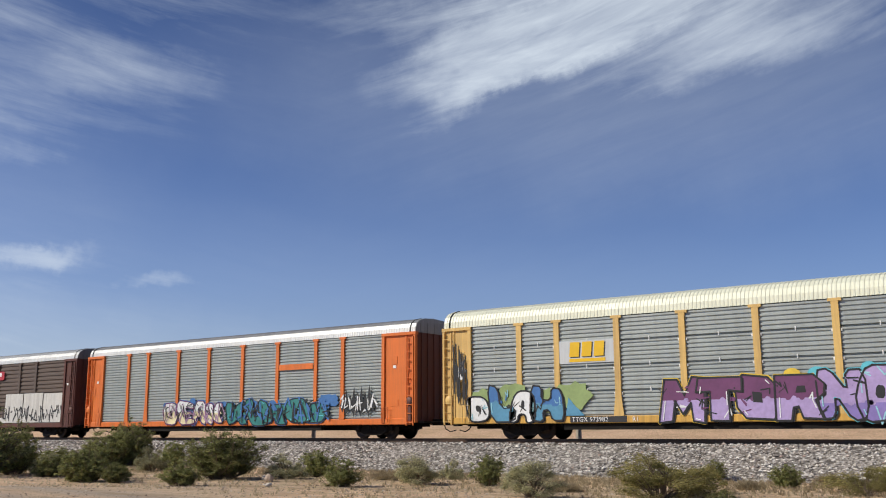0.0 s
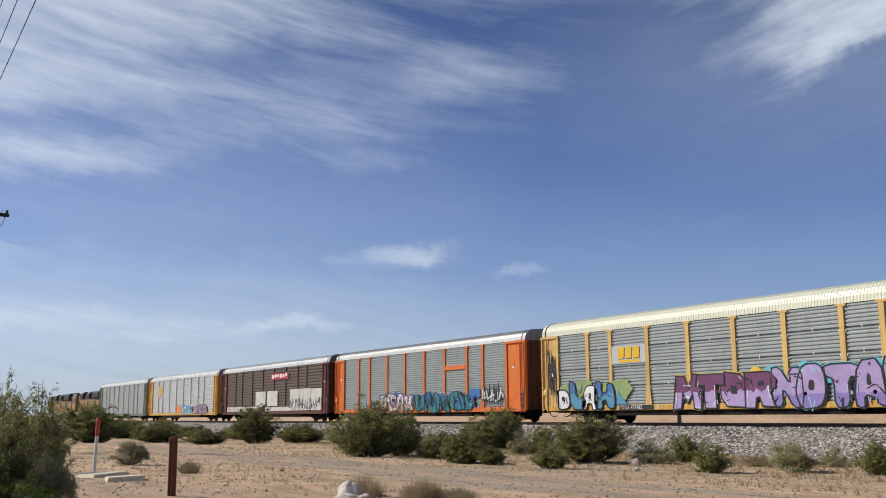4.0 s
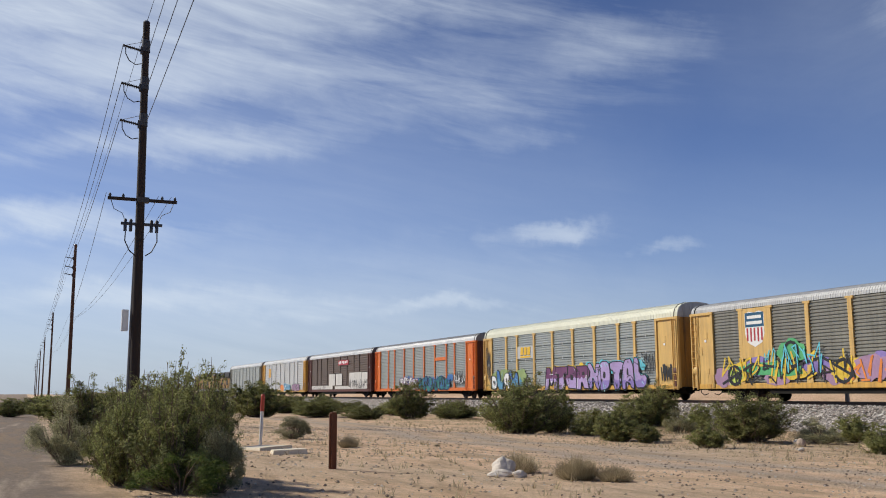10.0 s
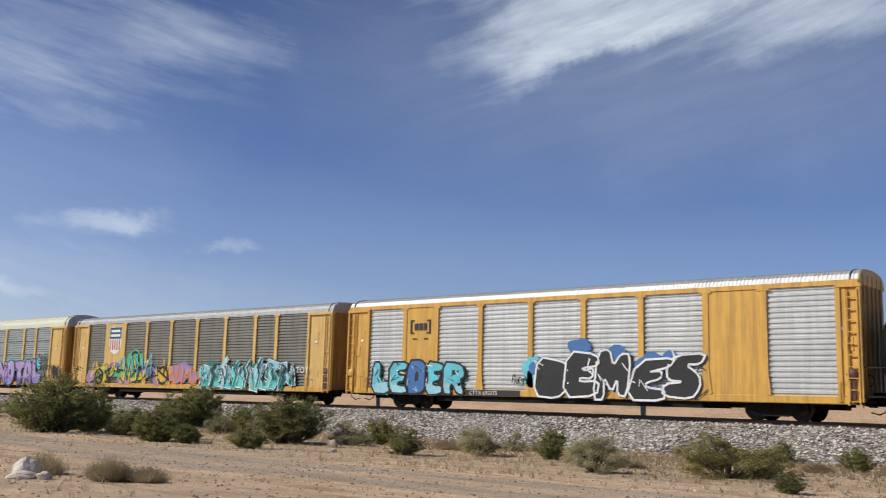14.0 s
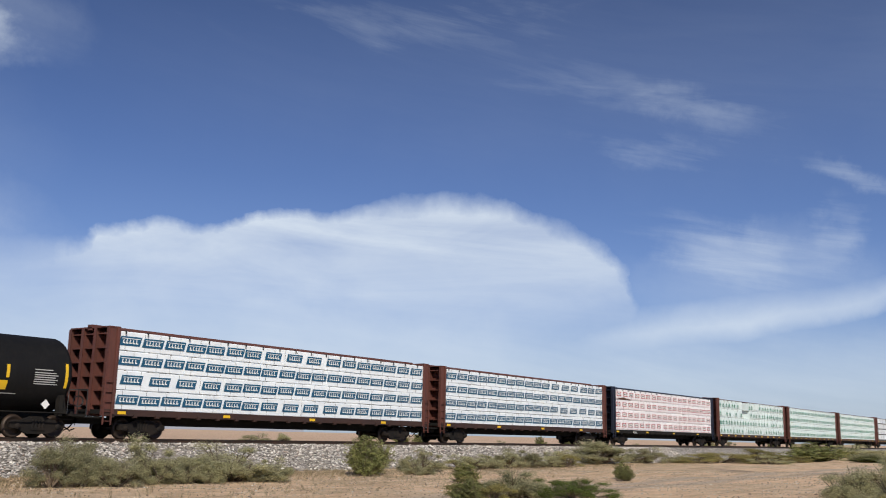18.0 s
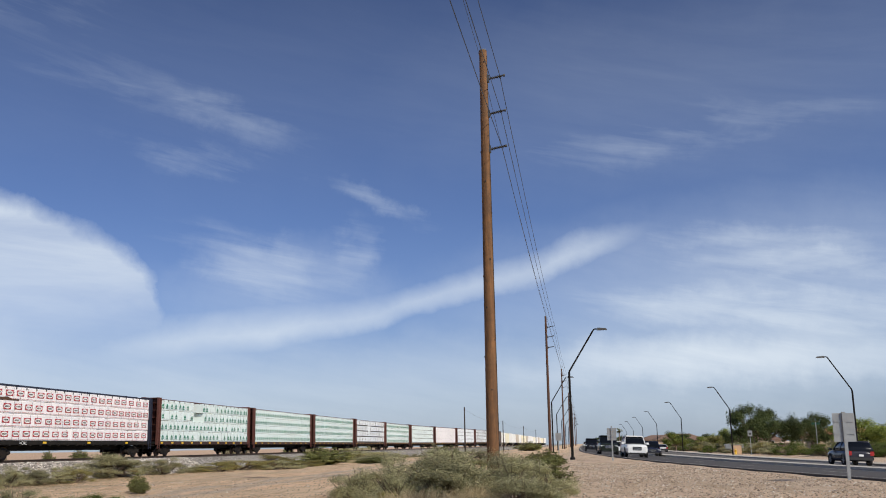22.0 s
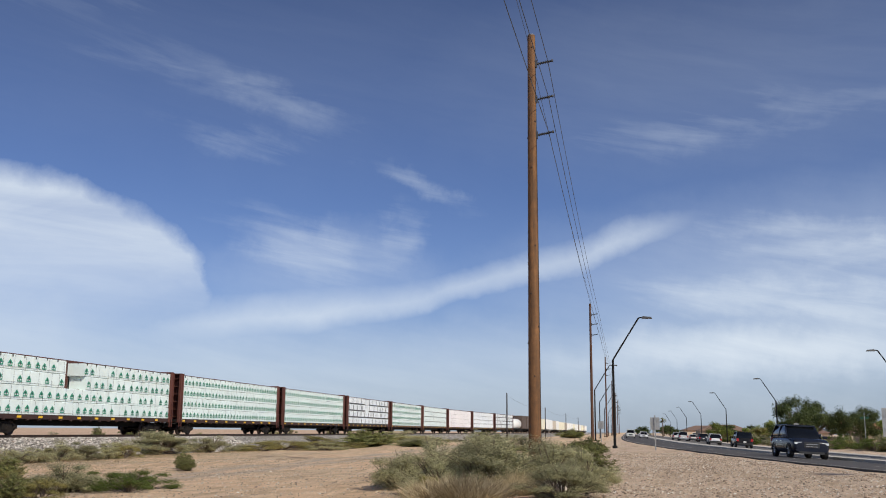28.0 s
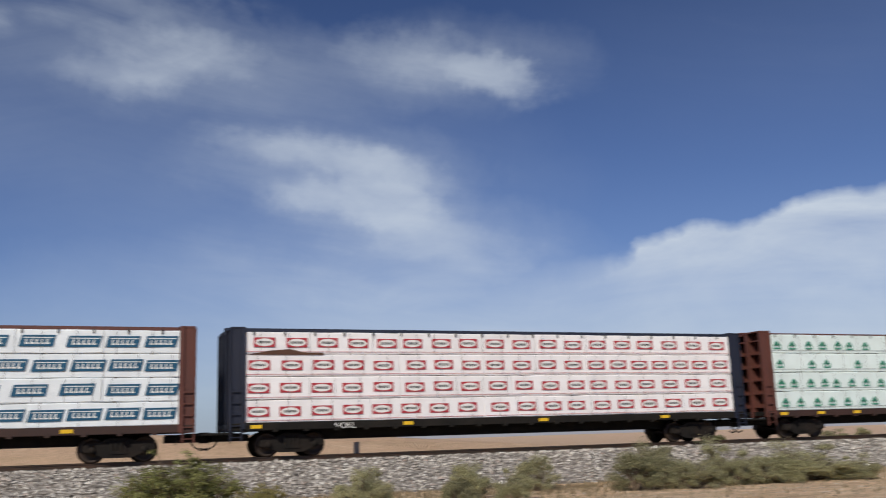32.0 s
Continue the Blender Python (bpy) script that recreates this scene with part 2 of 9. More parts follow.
make_world()
sun = new("sun", bpy.data.lights.new("sun", "SUN"))
sun.data.energy = 3.95
sun.data.angle = radians(0.6)
sun.data.color = (1.0, 0.93, 0.80)
sun.matrix_basis = look(SUN_DIR * 100, (0, 0, 0))

# ---- materials ----
def mat(name, base, rough=0.6, metal=0.0, var=0.18, scale=1.5, fine=30.0, bump=0.15, dirt=None, dirt_amount=0.35, streak=False, rnd=0.0, spec=0.5, alpha=1.0, coat=0.0):
    """A surface with large stains, fine grain, relief and, where asked, dirt in streaks."""
    m = bpy.data.materials.new(name)
    m.use_nodes = True
    nt = m.node_tree
    b = nt.nodes["Principled BSDF"]
    tc = node(nt, "ShaderNodeTexCoord")
    co = tc.outputs["Object"]
    big = noise_node(nt, co, scale, 5, 0.6)
    small = noise_node(nt, co, fine, 3, 0.6)
    lum = math_node(nt, "ADD", math_node(nt, "MULTIPLY", math_node(nt, "SUBTRACT", big, 0.5), 2.2 * var), math_node(nt, "MULTIPLY", math_node(nt, "SUBTRACT", small, 0.5), 1.2 * var))
    lum = math_node(nt, "ADD", lum, 1.0)
    if rnd:
        info = node(nt, "ShaderNodeObjectInfo")
        lum = math_node(nt, "ADD", lum, math_node(nt, "MULTIPLY", math_node(nt, "SUBTRACT", info.outputs["Random"], 0.5), rnd))
    comb = node(nt, "ShaderNodeCombineColor")
    for i in range(3):
        nt.links.new(lum, comb.inputs[i])
    col = mix_rgb(nt, 1.0, base, comb.outputs[0], "MULTIPLY")
    if dirt is not None:
        sc = (3.0, 3.0, 0.18) if streak else (1.0, 1.0, 1.0)
        d = noise_node(nt, mapping(nt, co, (7, 3, 1), (0, 0, 0), sc), 1.6, 6, 0.65)
        d = math_node(nt, "MULTIPLY", math_node(nt, "MULTIPLY", math_node(nt, "SUBTRACT", d, 0.42), 4.0, True), dirt_amount)
        col = mix_rgb(nt, d, col, dirt)
    nt.links.new(col, b.inputs["Base Color"])
    b.inputs["Metallic"].default_value = metal
    r = math_node(nt, "ADD", math_node(nt, "MULTIPLY", math_node(nt, "SUBTRACT", big, 0.5), 0.3), rough, True)
    nt.links.new(r, b.inputs["Roughness"])
    b.inputs["Specular IOR Level"].default_value = spec
    b.inputs["Coat Weight"].default_value = coat
    if bump:
        bp = node(nt, "ShaderNodeBump")
        bp.inputs["Strength"].default_value = bump
        bp.inputs["Distance"].default_value = 0.02
        nt.links.new(small, bp.inputs["Height"])
        nt.links.new(bp.outputs[0], b.inputs["Normal"])
    return m


RUST = (0.16, 0.07, 0.035)
GRIME = (0.10, 0.085, 0.07)
DUST = (0.42, 0.33, 0.25)
M = {}
M["panel"] = mat("panel_metal", (0.39, 0.42, 0.405), 0.45, 0.3, 0.14, 0.5, 25, 0.1, (0.22, 0.22, 0.20), 0.28, True)
M["panel_light"] = mat("panel_metal_light", (0.60, 0.61, 0.60), 0.42, 0.35, 0.14, 0.6, 25, 0.1, (0.28, 0.28, 0.27), 0.30, True)
M["panel_dark"] = mat("panel_metal_dark", (0.25, 0.245, 0.21), 0.5, 0.25, 0.2, 0.8, 25, 0.1, (0.11, 0.10, 0.085), 0.5, True)
M["panel_brown"] = mat("panel_brown", (0.115, 0.082, 0.066), 0.6, 0.1, 0.2, 1.2, 25, 0.1, GRIME, 0.4, True)
M["roof_cream"] = mat("roof_cream", (0.72, 0.73, 0.585), 0.5, 0.05, 0.06, 1.0, 20, 0.05, (0.45, 0.43, 0.32), 0.15, True)
M["roof_white"] = mat("roof_white", (0.74, 0.75, 0.73), 0.45, 0.2, 0.1, 1.0, 20, 0.05, (0.4, 0.38, 0.33), 0.25, True)
M["roof_metal"] = mat("roof_metal", (0.46, 0.47, 0.47), 0.6, 0.25, 0.15, 1.0, 20, 0.05, (0.22, 0.21, 0.2), 0.4, True)
# Worn grey of an upper roof; white roofs' end hoods use it as painted shade.
M["roof_grey"] = mat("roof_worn_shaded_grey", (0.25, 0.255, 0.26), 0.6, 0.2, 0.18, 1.0, 20, 0.05, (0.45, 0.45, 0.44), 0.35, True)
M["roof_dark"] = mat("roof_dark", (0.17, 0.17, 0.175), 0.55, 0.2, 0.15, 1.0, 20, 0.05, GRIME, 0.3, True)
M["yellow"] = mat("freight_yellow", (0.68, 0.39, 0.075), 0.5, 0.0, 0.16, 1.3, 25, 0.08, (0.22, 0.12, 0.05), 0.5, True)
M["yellow_pale"] = mat("freight_pale_yellow", (0.70, 0.46, 0.15), 0.5, 0.0, 0.16, 1.3, 25, 0.08, (0.28, 0.17, 0.08), 0.45, True)
# Yellow darkened for the shade on car ends, with grime streaks on top.
M["yellow_shaded_grime"] = mat("shaded_grimy_yellow", (0.42, 0.235, 0.055), 0.6, 0.0, 0.25, 1.3, 25, 0.08, (0.09, 0.06, 0.035), 0.75, True)
M["orange"] = mat("freight_orange", (0.72, 0.17, 0.025), 0.5, 0.0, 0.13, 1.3, 25, 0.08, (0.30, 0.10, 0.03), 0.4, True)
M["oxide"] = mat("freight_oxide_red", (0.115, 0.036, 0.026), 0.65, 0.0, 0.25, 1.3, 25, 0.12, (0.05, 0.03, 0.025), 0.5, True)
M["navy"] = mat("freight_navy", (0.010, 0.014, 0.032), 0.6, 0.0, 0.25, 1.3, 25, 0.1, (0.03, 0.03, 0.035), 0.3, True)
M["black"] = mat("tank_black", (0.0065, 0.0065, 0.007), 0.66, 0.0, 0.25, 0.8, 20, 0.04, (0.020, 0.018, 0.016), 0.3, True, spec=0.22)
M["grey"] = mat("tank_grey", (0.125, 0.143, 0.143), 0.62, 0.0, 0.10, 0.8, 20, 0.04, (0.075, 0.082, 0.08), 0.3, True, spec=0.3)
M["cream"] = mat("tank_cream", (0.80, 0.77, 0.62), 0.5, 0.0, 0.08, 1.0, 20, 0.04, (0.5, 0.42, 0.3), 0.3, True)
M["steel_dark"] = mat("running_gear", (0.013, 0.011, 0.010), 0.85, 0.1, 0.35, 2.0, 30, 0.2, (0.05, 0.032, 0.022), 0.3, spec=0.25)
M["wheel"] = mat("wheel_steel", (0.055, 0.042, 0.034), 0.55, 0.6, 0.3, 3.0, 30, 0.1, RUST, 0.3)
M["under"] = mat("underframe_black", (0.010, 0.009, 0.008), 0.85, 0.0, 0.3, 1.5, 25, 0.15, (0.10, 0.075, 0.055), 0.10, spec=0.25)
M["sill_brown"] = mat("sill_dark_brown", (0.045, 0.020, 0.015), 0.7, 0.0, 0.3, 1.5, 25, 0.15, (0.02, 0.014, 0.012), 0.4)
M["rail"] = mat("rail_steel", (0.075, 0.055, 0.042), 0.5, 0.6, 0.3, 1.0, 30, 0.1, RUST, 0.4)
M["tie"] = mat("sleeper_timber", (0.085, 0.068, 0.055), 0.9, 0.0, 0.4, 3.0, 30, 0.4, (0.2, 0.17, 0.14), 0.4)
M["wrap_white"] = mat("white_lumber_wrap", (0.83, 0.88, 0.91), 0.45, 0.0, 0.06, 2.0, 12, 0.5, (0.55, 0.58, 0.62), 0.25, rnd=0.08)
M["wrap_pink"] = mat("pinkish_lumber_wrap", (0.89, 0.87, 0.88), 0.45, 0.0, 0.06, 2.0, 12, 0.5, (0.62, 0.57, 0.57), 0.22, rnd=0.08)
M["wrap_mint"] = mat("pale_green_lumber_wrap", (0.76, 0.87, 0.855), 0.45, 0.0, 0.06, 2.0, 12, 0.5, (0.52, 0.58, 0.55), 0.25, rnd=0.10)
M["ink_blue"] = mat("blue_print", (0.010, 0.085, 0.165), 0.5, 0, 0.15, 3, 40, 0)
M["ink_red"] = mat("red_print", (0.42, 0.035, 0.05), 0.5, 0, 0.15, 3, 40, 0)
M["ink_green"] = mat("green_print", (0.035, 0.27, 0.17), 0.5, 0, 0.15, 3, 40, 0)
M["ink_black"] = mat("black_print", (0.03, 0.03, 0.032), 0.5, 0, 0.15, 3, 40, 0)
M["white"] = mat("white_paint", (0.78, 0.78, 0.76), 0.5, 0, 0.06, 3, 40, 0.02)
M["whitewash"] = mat("whitewash", (0.60, 0.59, 0.56), 0.7, 0, 0.22, 1.6, 12, 0.1, (0.3, 0.27, 0.24), 0.4, True)
M["stencil"] = mat("stencil_grey", (0.42, 0.42, 0.41), 0.6, 0, 0.15, 3, 40, 0)
M["reflector"] = mat("reflector_yellow", (0.78, 0.48, 0.02), 0.35, 0, 0.1, 3, 40, 0)
M["timber_pole"] = mat("pole_timber_tan", (0.19, 0.092, 0.037), 0.85, 0, 0.6, 2.6, 26, 0.8, (0.05, 0.026, 0.014), 0.75, True)
M["timber_dark"] = mat("pole_timber_dark", (0.035, 0.024, 0.019), 0.85, 0, 0.35, 1.0, 18, 0.5, (0.015, 0.012, 0.01), 0.5, True)
M["timber_red"] = mat("pole_timber_reddish", (0.10, 0.045, 0.026), 0.85, 0, 0.35, 1.0, 18, 0.5, (0.04, 0.025, 0.018), 0.5, True)
M["hardware"] = mat("pole_hardware", (0.07, 0.07, 0.072), 0.5, 0.5, 0.2, 4, 30, 0.1)
M["insulator"] = mat("insulator_grey", (0.06, 0.062, 0.066), 0.35, 0.0, 0.15, 4, 30, 0)
M["wire"] = mat("wire_dark", (0.05, 0.05, 0.052), 0.5, 0.4, 0.1, 1, 10, 0)
M["lamp_steel"] = mat("lamp_post_steel", (0.012, 0.011, 0.011), 0.9, 0.0, 0.2, 2, 20, 0, spec=0.2)
M["galv"] = mat("galvanised_steel", (0.36, 0.37, 0.37), 0.45, 0.5, 0.15, 3, 30, 0.1, (0.2, 0.19, 0.18), 0.3)
M["slab"] = mat("slab_cream_concrete", (0.78, 0.70, 0.55), 0.85, 0, 0.12, 2, 30, 0.3, DUST, 0.25)
M["engine_yellow"] = mat("engine_dirty_yellow", (0.36, 0.21, 0.055), 0.6, 0.0, 0.25, 0.8, 20, 0.05, (0.10, 0.07, 0.045), 0.6, True)
M["insulator_dark"] = mat("insulator_dark_polymer", (0.028, 0.028, 0.03), 0.5, 0.0, 0.15, 4, 30, 0)
M["concrete"] = mat("concrete_pale", (0.55, 0.50, 0.43), 0.85, 0, 0.15, 2, 30, 0.3, DUST, 0.4)
M["kerb"] = mat("kerb_concrete", (0.50, 0.47, 0.42), 0.85, 0, 0.15, 1, 20, 0.2, DUST, 0.3)
M["rock_white"] = mat("pale_rock", (0.66, 0.60, 0.52), 0.85, 0, 0.15, 3, 20, 0.5, DUST, 0.5)
M["rock_tan"] = mat("tan_rock", (0.42, 0.33, 0.26), 0.9, 0, 0.25, 4, 25, 0.5)
M["marker_red"] = mat("marker_red", (0.50, 0.07, 0.04), 0.5, 0, 0.12, 4, 30, 0.05)
M["rust_steel"] = mat("rusted_steel", (0.15, 0.055, 0.028), 0.85, 0.1, 0.3, 5, 40, 0.3)
M["rubber"] = mat("tyre_rubber", (0.018, 0.018, 0.018), 0.85, 0, 0.2, 5, 40, 0.1, DUST, 0.15)
M["alloy"] = mat("alloy_rim", (0.42, 0.43, 0.44), 0.3, 0.8, 0.1, 5, 40, 0)
M["glass"] = mat("tinted_glass", (0.006, 0.007, 0.008), 0.08, 0.0, 0.05, 1, 5, 0, spec=0.45)
M["lampglass"] = mat("headlamp_glass", (0.72, 0.74, 0.76), 0.12, 0.1, 0.05, 3, 10, 0, spec=0.8)
M["taillight"] = mat("tail_lamp_red", (0.35, 0.015, 0.015), 0.2, 0, 0.1, 3, 10, 0, spec=0.7)
M["chrome"] = mat("chrome", (0.62, 0.63, 0.64), 0.12, 1.0, 0.05, 3, 10, 0)
M["trim_black"] = mat("black_trim", (0.02, 0.02, 0.021), 0.55, 0, 0.2, 3, 20, 0.05)


# ---- mesh building ----
class Shape:
    """Vertices and faces gathered piece by piece, with a material slot for each face."""

    def __init__(self):
        self.v, self.f, self.m, self.s = [], [], [], []

    def add(self, verts, faces, slot=0, smooth=False):
        n = len(self.v)
        self.v.extend(verts)
        for f in faces:
            self.f.append([n + i for i in f])
            self.m.append(slot)
            self.s.append(smooth)
        return self

    def box(self, x0, x1, y0, y1, z0, z1, slot=0):
        v = [(x, y, z) for z in (z0, z1) for y in (y0, y1) for x in (x0, x1)]
        return self.add(v, [(0, 2, 3, 1), (4, 5, 7, 6), (0, 1, 5, 4), (2, 6, 7, 3), (0, 4, 6, 2), (1, 3, 7, 5)], slot)

    def chamfer(self, x0, x1, y0, y1, z0, z1, c=0.03, slot=0):
        # a box with its long edges along x taken off
        prof = [(y0 + c, z0), (y1 - c, z0), (y1, z0 + c), (y1, z1 - c), (y1 - c, z1), (y0 + c, z1), (y0, z1 - c), (y0, z0 + c)]
        return self.prism(prof, x0, x1, slot)

    def prism(self, prof, x0, x1, slot=0, smooth=False, caps=True):
        # closed (y, z) profile, counter-clockwise seen from +x, drawn out along x
        n = len(prof)
        v = [(x0, y, z) for y, z in prof] + [(x1, y, z) for y, z in prof]
        f = [(i, (i + 1) % n, n + (i + 1) % n, n + i) for i in range(n)]
        self.add(v, f, slot, smooth)
        if caps:
            self.add(v, [tuple(range(n))[::-1], tuple(range(n, 2 * n))], slot)
        return self

    def strip(self, prof, x0, x1, slot=0, smooth=False):
        # open (y, z) profile drawn out along x
        n = len(prof)
        v = [(x0, y, z) for y, z in prof] + [(x1, y, z) for y, z in prof]
        return self.add(v, [(i, i + 1, n + i + 1, n + i) for i in range(n - 1)], slot, smooth)

    def tube(self, pts, r, n=6, slot=0, r1=None, caps=True, smooth=True):
        pts = [Vector(p) for p in pts]
        rings = []
        a = None
        for i, p in enumerate(pts):
            d = (pts[min(i + 1, len(pts) - 1)] - pts[max(i - 1, 0)]).normalized()
            if a is None:
                a = d.cross(Vector((0, 0, 1)) if abs(d.z) < 0.9 else Vector((1, 0, 0)))
            a = (a - d * a.dot(d)).normalized()
            b = d.cross(a).normalized()
            rr = r if r1 is None else r + (r1 - r) * i / (len(pts) - 1)
            rings.append([tuple(p + a * rr * math.cos(2 * math.pi * k / n) + b * rr * math.sin(2 * math.pi * k / n)) for k in range(n)])
        v = [q for ring in rings for q in ring]
        f = [(i * n + k, i * n + (k + 1) % n, (i + 1) * n + (k + 1) % n, (i + 1) * n + k) for i in range(len(pts) - 1) for k in range(n)]
        self.add(v, f, slot, smooth)
        if caps:
            self.add(v, [tuple(range(n))[::-1], tuple(range(len(v) - n, len(v)))], slot)
        return self

    def lathe(self, prof, n=32, axis="x", slot=0, at=(0, 0, 0), smooth=True):
        # (along, radius) profile turned round an axis
        v = []
        for a, r in prof:
            for k in range(n):
                c, s = r * math.cos(2 * math.pi * k / n), r * math.sin(2 * math.pi * k / n)
                p = {"x": (a, c, s), "y": (c, a, s), "z": (c, s, a)}[axis]
                v.append((p[0] + at[0], p[1] + at[1], p[2] + at[2]))
        f = [(i * n + k, i * n + (k + 1) % n, (i + 1) * n + (k + 1) % n, (i + 1) * n + k) for i in range(len(prof) - 1) for k in range(n)]
        return self.add(v, f, slot, smooth)

    def poly(self, pts, y, slot=0):
        # a flat (x, z) outline standing at y, facing -y
        return self.add([(x, y, z) for x, z in pts], [tuple(range(len(pts)))], slot)

    def mesh(self, name, mats):
        me = bpy.data.meshes.new(name)
        me.from_pydata(self.v, [], self.f)
        for m in mats:
            me.materials.append(m)
        me.polygons.foreach_set("material_index", self.m)
        me.polygons.foreach_set("use_smooth", self.s)
        me.update()
        return me


def part(name, shape, material, parent, label="", m=None):
    """Links a Shape (or a finished mesh) as one mesh object under a thing or a part."""
    if isinstance(shape, Shape):
        mats = material if isinstance(material, (list, tuple)) else [material]
        shape = shape.mesh(name, mats)
    ob = new(name, shape)
    ob.parent = parent
    if m is not None:
        ob.matrix_basis = m
    if label:
        tagged(ob, label)
    return ob


def thing(name, label, category, group="", kind="", m=None):
    ob = new(name)
    ob.empty_display_size = 0.2
    if m is not None:
        ob.matrix_basis = m
    return tagged(ob, label, category, group, kind)


def single(name, shape, material, label, category, group="", kind="", m=None):
    mats = material if isinstance(material, (list, tuple)) else [material]
    ob = new(name, shape.mesh(name, mats))
    if m is not None:
        ob.matrix_basis = m
    return tagged(ob, label, category, group, kind)


def lettering(text, size, material, parent, x, y, z, name="lettering"):
    """Words on a side that faces -y, their left lower corner at (x, z)."""
    cu = bpy.data.curves.new(name, "FONT")
    cu.body, cu.size, cu.space_character = text, size, 1.06
    tmp = bpy.data.objects.new(name, cu)
    scene.collection.objects.link(tmp)
    me = bpy.data.meshes.new_from_object(tmp.evaluated_get(bpy.context.evaluated_depsgraph_get()))
    bpy.data.objects.remove(tmp)
    bpy.data.curves.remove(cu)
    me.materials.clear()
    me.materials.append(material)
    return part(name, me, None, parent, m=pose(x, y, z, 90))


def ground_z(x, y):
    """The lie of the land: level by the track, rising gently to the road."""
    z = float(np.interp(y, [-6, 3, 10, 20, 30], [0.55, 0.42, 0.2, -0.08, -0.22]))
    if y > 40:
        z = float(np.interp(y, [40, 60], [-0.2, 0.6]))
    return z

# ---- the train ----
TRACK_Y, RAIL_Z = 37.7, 1.15
SPEED, SLOWING = 4.812, -0.00153
WHEELSETS = []


def track_y(x):
    """The line swings gently towards the road far to the east."""
    k = min(1.0, max(0.0, (x - 183) / 150))
    return TRACK_Y - 8.5 * k * k * (3 - 2 * k)


def train_shift(t):
    return -SPEED * t + SLOWING * t * t


_gear = {}


def gear_meshes():
    if _gear:
        return _gear
    s = Shape()
    for y in (-0.76, 0.76):
        k = 1 if y > 0 else -1
        s.lathe([(y - 0.07 * k, 0.0), (y - 0.07 * k, 0.49), (y - 0.045 * k, 0.455), (y + 0.06 * k, 0.45), (y + 0.06 * k, 0.36), (y + 0.02 * k, 0.33), (y + 0.03 * k, 0.12), (y + 0.09 * k, 0.11), (y + 0.09 * k, 0.0)], 24, "y")
    s.lathe([(-0.72, 0.08), (0.72, 0.08)], 10, "y")
    _gear["wheelset"] = s.mesh("wheelset", [M["wheel"]])
    s = Shape()
    prof = [(-1.22, 0.40), (-1.22, 0.62), (-0.70, 0.70), (-0.32, 0.86), (0.32, 0.86), (0.70, 0.70), (1.22, 0.62), (1.22, 0.40), (0.92, 0.36), (0.45, 0.16), (-0.45, 0.16), (-0.92, 0.36)]
    n = len(prof)
    v = [(x, -0.09, z) for x, z in prof] + [(x, 0.09, z) for x, z in prof]
    s.add(v, [tuple(range(n)), tuple(range(n, 2 * n))[::-1]] + [(i, n + i, n + (i + 1) % n, (i + 1) % n) for i in range(n)])
    s.box(-0.30, 0.30, -0.13, 0.13, 0.30, 0.40)
    for i in range(4):
        s.lathe([(0.36, 0.075), (0.74, 0.075)], 8, "z", 0, (-0.225 + 0.15 * i, -0.06, 0))
    for x in (-0.89, 0.89):
        s.lathe([(-0.17, 0.0), (-0.17, 0.11), (-0.09, 0.13)], 10, "y", 0, (x, 0, 0.45))
    _gear["sideframe"] = s.mesh("sideframe", [M["steel_dark"]])
    s = Shape().box(-0.22, 0.22, -0.95, 0.95, 0.52, 0.74).lathe([(0.70, 0.3), (0.92, 0.3)], 12, "z")
    for x in (-0.5, 0.5):
        s.box(x - 0.06, x + 0.06, -0.85, 0.85, 0.34, 0.44)
    _gear["bolster"] = s.mesh("truck", [M["steel_dark"]])
    s = Shape().box(-0.95, 0.30, -0.16, 0.16, 0.62, 0.92).box(0.28, 0.52, -0.13, 0.13, 0.58, 0.98)
    s.tube([(0.30, -0.05, 0.92), (0.42, -0.17, 0.80), (0.55, -0.13, 0.70), (0.50, 0.02, 0.66)], 0.07, 6)
    s.tube([(-0.2, -0.32, 0.80), (0.05, -0.42, 0.45), (0.30, -0.40, 0.32), (0.58, -0.32, 0.40)], 0.028, 6)
    s.tube([(-0.7, -1.1, 0.78), (0.1, -0.9, 0.78), (0.1, -0.2, 0.80)], 0.02, 5)
    s.tube([(-0.7, -1.1, 0.78), (-0.7, -1.15, 0.55)], 0.02, 5)
    _gear["coupler"] = s.mesh("coupler", [M["steel_dark"]])
    return _gear


def running_gear(car, length, truck_at, spin):
    g = gear_meshes()
    for x in (-length / 2 + truck_at, length / 2 - truck_at):
        tr = part("truck", g["bolster"], None, car, "black cast steel truck", pose(x, 0, 0))
        for dx in (-0.89, 0.89):
            w = part("wheelset", g["wheelset"], None, tr, m=pose(dx, 0, 0.45))
            if spin:
                WHEELSETS.append((w, dx))
        for y in (-1.0, 1.0):
            part("sideframe", g["sideframe"], None, tr, m=pose(0, y, 0, 0, 0, 0 if y < 0 else 180))
    for x, turn in ((-length / 2 + 0.45, 180), (length / 2 - 0.45, 0)):
        part("coupler", g["coupler"], None, car, m=pose(x, 0, 0, 0, 0, turn))


def ladder_shape(x, y, z0, z1, w=0.4, step=0.42, slot=0):
    s = Shape()
    for dx in (0, w):
        s.box(x + dx - 0.025, x + dx + 0.025, y - 0.03, y + 0.03, z0, z1, slot)
    z = z0 + 0.15
    while z < z1:
        s.box(x, x + w, y - 0.025, y + 0.015, z - 0.018, z + 0.018, slot)
        z += step
    return s


